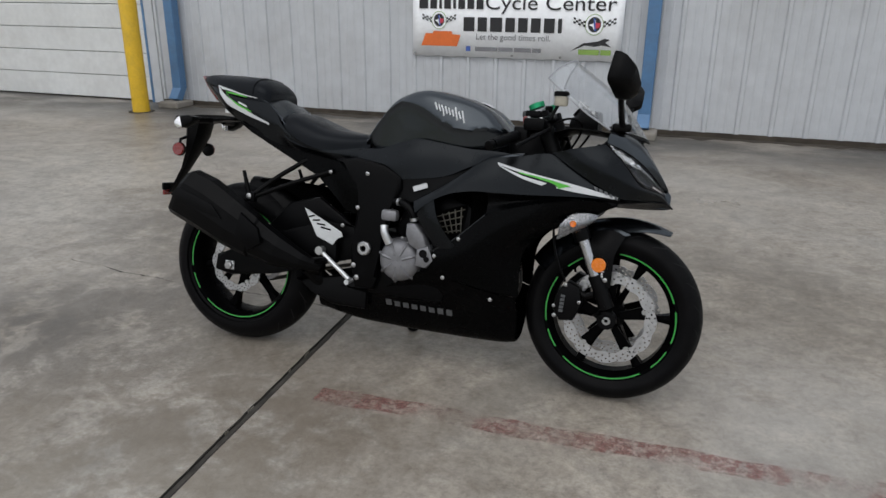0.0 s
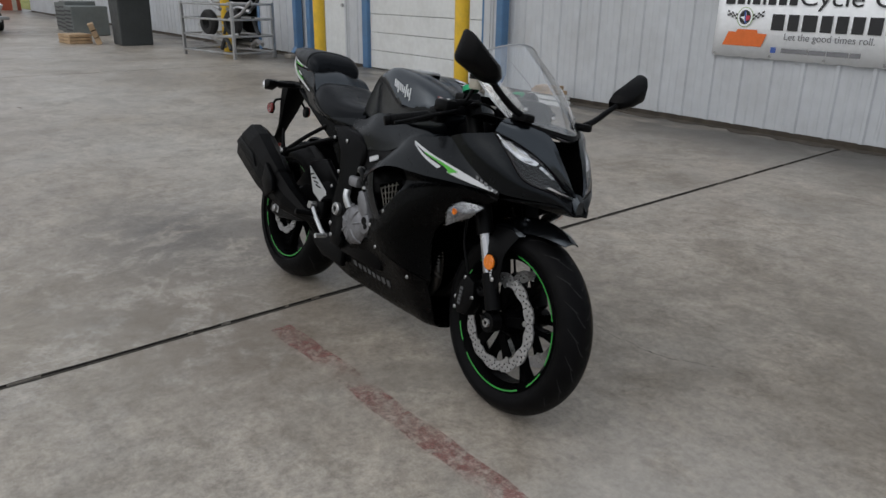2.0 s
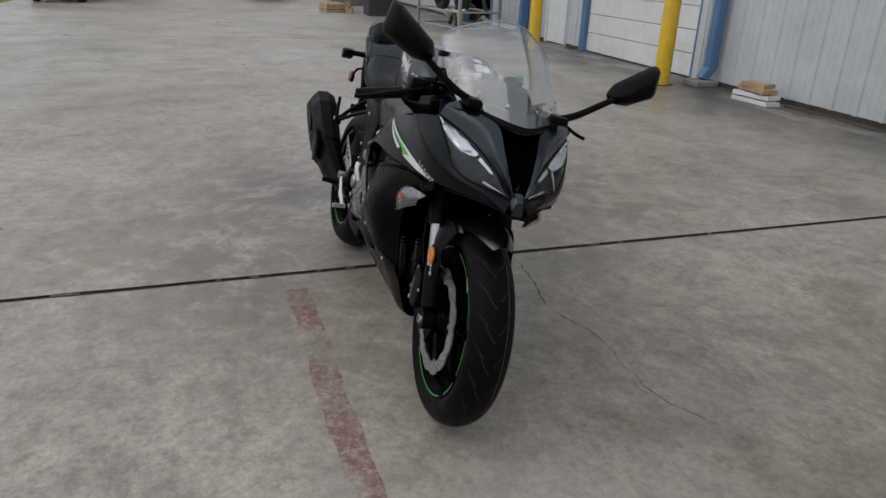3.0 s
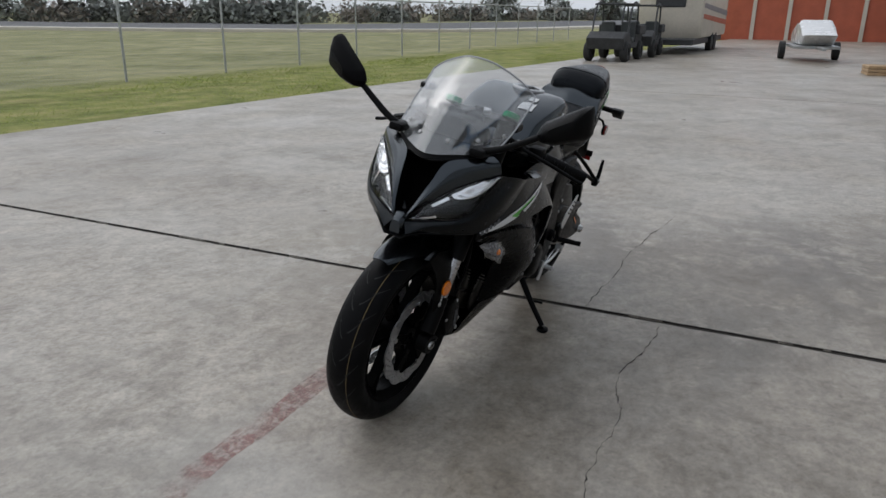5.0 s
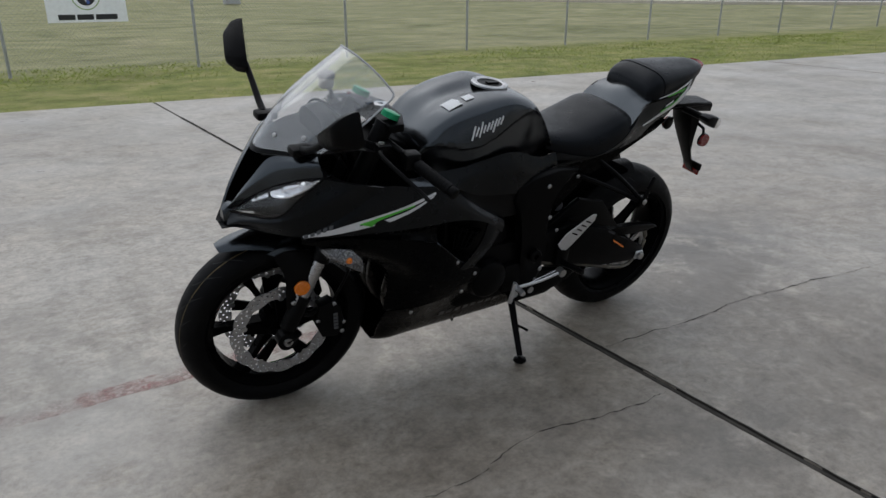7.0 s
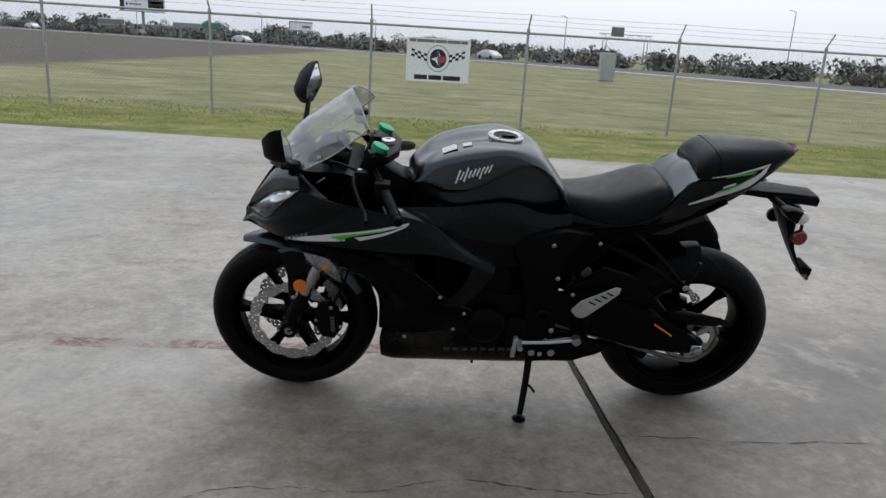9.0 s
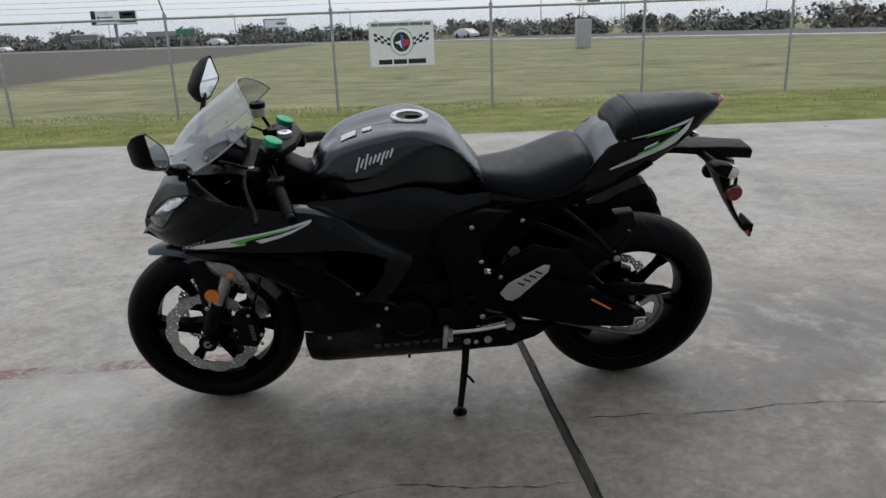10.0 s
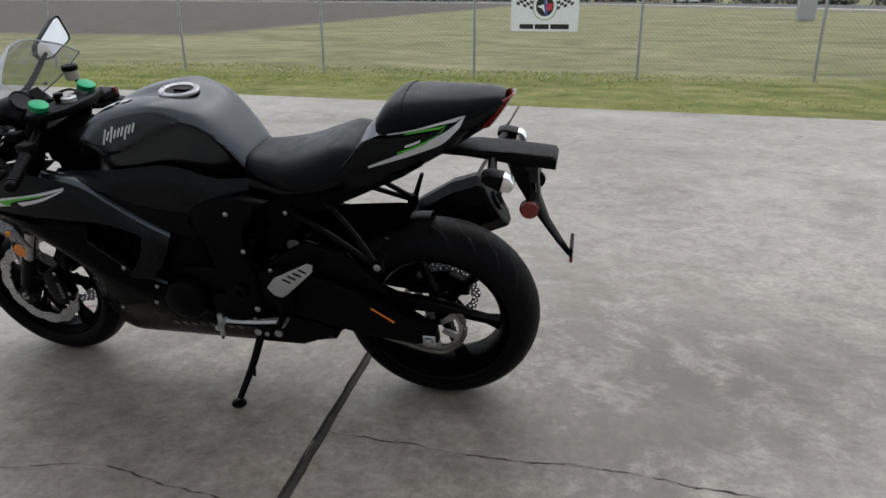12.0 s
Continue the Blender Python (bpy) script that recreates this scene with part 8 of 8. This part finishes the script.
for s in (-1, 1):
    a, b = Vector((1.13, 0.12 * s, 0.895)), Vector((1.042, 0.34 * s, 0.834))
    bar = part("clip_on_bar", add_cyl(B(), a, b, 0.011, n=14), M["plastic"], bike, "black clip-on handlebar", smooth=True, m=STEER)
    bm = add_cyl(B(), a + (b - a) * 0.48, a + (b - a) * 0.96, 0.0168, n=18)
    part("grip", bm, M["plastic"], bar, "black ribbed rubber grip", smooth=True)
    for k in range(9):
        q = a + (b - a) * (0.5 + 0.05 * k)
        part("grip_rib", add_cyl(B(), q, q + (b - a).normalized() * 0.004, 0.0178, n=18), M["plastic"], bar)
    part("bar_end", add_cyl(B(), a + (b - a) * 0.96, b + (b - a).normalized() * 0.012, 0.0155, n=16, bevel=0.003), M["frame"], bar, smooth=True)
    bm = add_box(B(), (-0.024, -0.02, -0.024), (0.024, 0.024, 0.024), 0.009, Matrix.Translation(a + (b - a) * 0.36))
    part("switch_housing", bm, M["plastic"], bar, smooth=True)
    bm = add_tube(B(), [(1.165, 0.165 * s, 0.9), (1.185, 0.2 * s, 0.895), (1.165, 0.27 * s, 0.872), (1.135, 0.335 * s, 0.845), (1.128, 0.37 * s, 0.835)], 0.0058, 8, 20)
    part("hand_lever", bm, M["frame"], bar, "dark hand lever", smooth=True)
    bm = add_box(B(), (1.145, 0.165 * s - 0.018, 0.885), (1.185, 0.165 * s + 0.018, 0.912), 0.006)
    part("lever_perch", bm, M["frame"], bar, smooth=True)
    bm = add_lathe(B(), [(0.912, 0.008), (0.916, 0.008), (0.916, 0.0005)], 12, "z", (1.17, 0.165 * s, 0))
    part("lever_pivot", bm, M["bolt"], bar, smooth=True)
    bm = add_tube(B(), [(1.165, 0.15 * s, 0.9), (1.24, 0.16 * s, 0.93), (1.27, 0.1 * s, 0.9), (1.2, 0.05 * s, 0.78)], 0.004, 6, 30)
    part("cable", bm, M["plastic"], bar, "black control cable", smooth=True)
bm = add_box(B(), (1.105, -0.225, 0.885), (1.175, -0.14, 0.925), 0.01)
add_tube(bm, [(1.15, -0.2, 0.912), (1.17, -0.16, 0.922), (1.18, -0.11, 0.925)], 0.0125, 10, 10)
mc = part("brake_master_cylinder", bm, M["frame"], bike, "black brake master cylinder on the bar", smooth=True, m=STEER)
for x, y in ((1.12, -0.21), (1.16, -0.21), (1.16, -0.155)):
    part("screw", add_lathe(B(), [(0.924, 0.006), (0.928, 0.005), (0.928, 0.0005)], 10, "z", (x, y, 0)), M["bolt"], mc, smooth=True)
bm = add_box(B(), (1.102, -0.213, 0.905), (1.116, -0.2, 0.929), 0.003)
part("stop_switch", bm, M["red_lens"], bike, "red engine stop switch", m=STEER)
bm = add_lathe(B(), [(0.968, 0.0005), (0.968, 0.02), (0.973, 0.022), (0.998, 0.022), (0.998, 0.0005)], 24, "z", (1.205, -0.15, 0))
res = part("brake_reservoir", bm, M["fluid_cup"], bike, "pale brake fluid reservoir with a black cap", smooth=True, m=STEER)
bm = add_lathe(B(), [(0.997, 0.0005), (0.997, 0.0245), (1.01, 0.0245), (1.013, 0.021), (1.013, 0.0005)], 24, "z", (1.205, -0.15, 0))
part("reservoir_cap", bm, M["plastic"], res, "black screw cap", smooth=True)
bm = add_tube(B(), [(1.2, -0.15, 0.98), (1.185, -0.155, 0.945), (1.17, -0.165, 0.91)], 0.006, 6, 8)
part("reservoir_stay", bm, M["plastic"], res)
hull("instrument_panel", [(1.22, [(0, 0.935), (0.06, 0.932), (0.085, 0.915), (0.08, 0.895)]), (1.26, [(0, 0.965), (0.06, 0.96), (0.09, 0.94), (0.085, 0.9)]), (1.31, [(0, 0.96), (0.055, 0.955), (0.08, 0.93), (0.075, 0.9)])], M["plastic"], 12, 17, label="black instrument cluster behind the screen")
tray = [[(x, w * q, z + 0.012 * q * q) for q in (-1, -0.5, 0, 0.5, 1)] for x, w, z in ((1.455, 0.05, 0.862), (1.4, 0.105, 0.872), (1.32, 0.14, 0.884), (1.24, 0.148, 0.888), (1.18, 0.15, 0.872))]
panel("dash_shroud", tray, M["plastic"], 1, 16, 16, 0.003, label="black shroud round the instruments")
bm = add_lathe(B(), [(0.0, 0.0005), (0.0, 0.03), (0.004, 0.034), (-0.006, 0.036)], 28, "z")
part("dial", bm, M["lampdark"], bike, "round dark dial", smooth=True, m=Matrix.Translation((1.237, 0.03, 0.957)) @ pose(0, 0, 0, 0, -50))
bm = add_box(B(), (-0.018, -0.022, 0), (0.018, 0.022, 0.003), 0.001)
part("display", bm, M["frame"], bike, m=Matrix.Translation((1.237, -0.035, 0.957)) @ pose(0, 0, 0, 0, -50))

# -- side stand, drain tube, loose bolts --
bm = add_tube(B(), [(0.57, 0.105, 0.235), (0.585, 0.175, 0.155), (0.608, 0.258, 0.0755)], 0.0135, 10, 10, r_end=0.0105)
stand = part("side_stand", bm, M["frame"], bike, "black steel side stand propped on the concrete", smooth=True)
bm = add_lathe(B(), [(0.0, 0.0005), (0.0, 0.02), (0.004, 0.024), (0.012, 0.022), (0.016, 0.0005)], 16, "z")
part("stand_foot", bm, M["frame"], stand, smooth=True, m=Matrix.Translation((0.61, 0.2655, 0.0566)) @ pose(0, 0, 0, 12))
bm = add_tube(B(), [(0.583, 0.18, 0.15), (0.57, 0.2, 0.15), (0.56, 0.222, 0.148)], 0.005, 6)
part("stand_tang", bm, M["frame"], stand)
bm = add_tube(B(), [(0.765, 0.03, 0.24), (0.763, 0.035, 0.17), (0.765, 0.04, 0.128)], 0.005, 8)
part("drain_tube", bm, M["plastic"], bike, "thin black drain tube hanging below", smooth=True)
for x, y, z in ((0.829, 0.203, 0.447), (0.859, 0.188, 0.375), (1.02, 0.152, 0.314), (0.967, 0.218, 0.568), (0.913, 0.216, 0.515), (0.399, 0.136, 0.693), (0.467, 0.16, 0.51), (0.6, 0.15, 0.64)):
    for s in (-1, 1):
        bolt((x, y * s, z), s, 0.006)
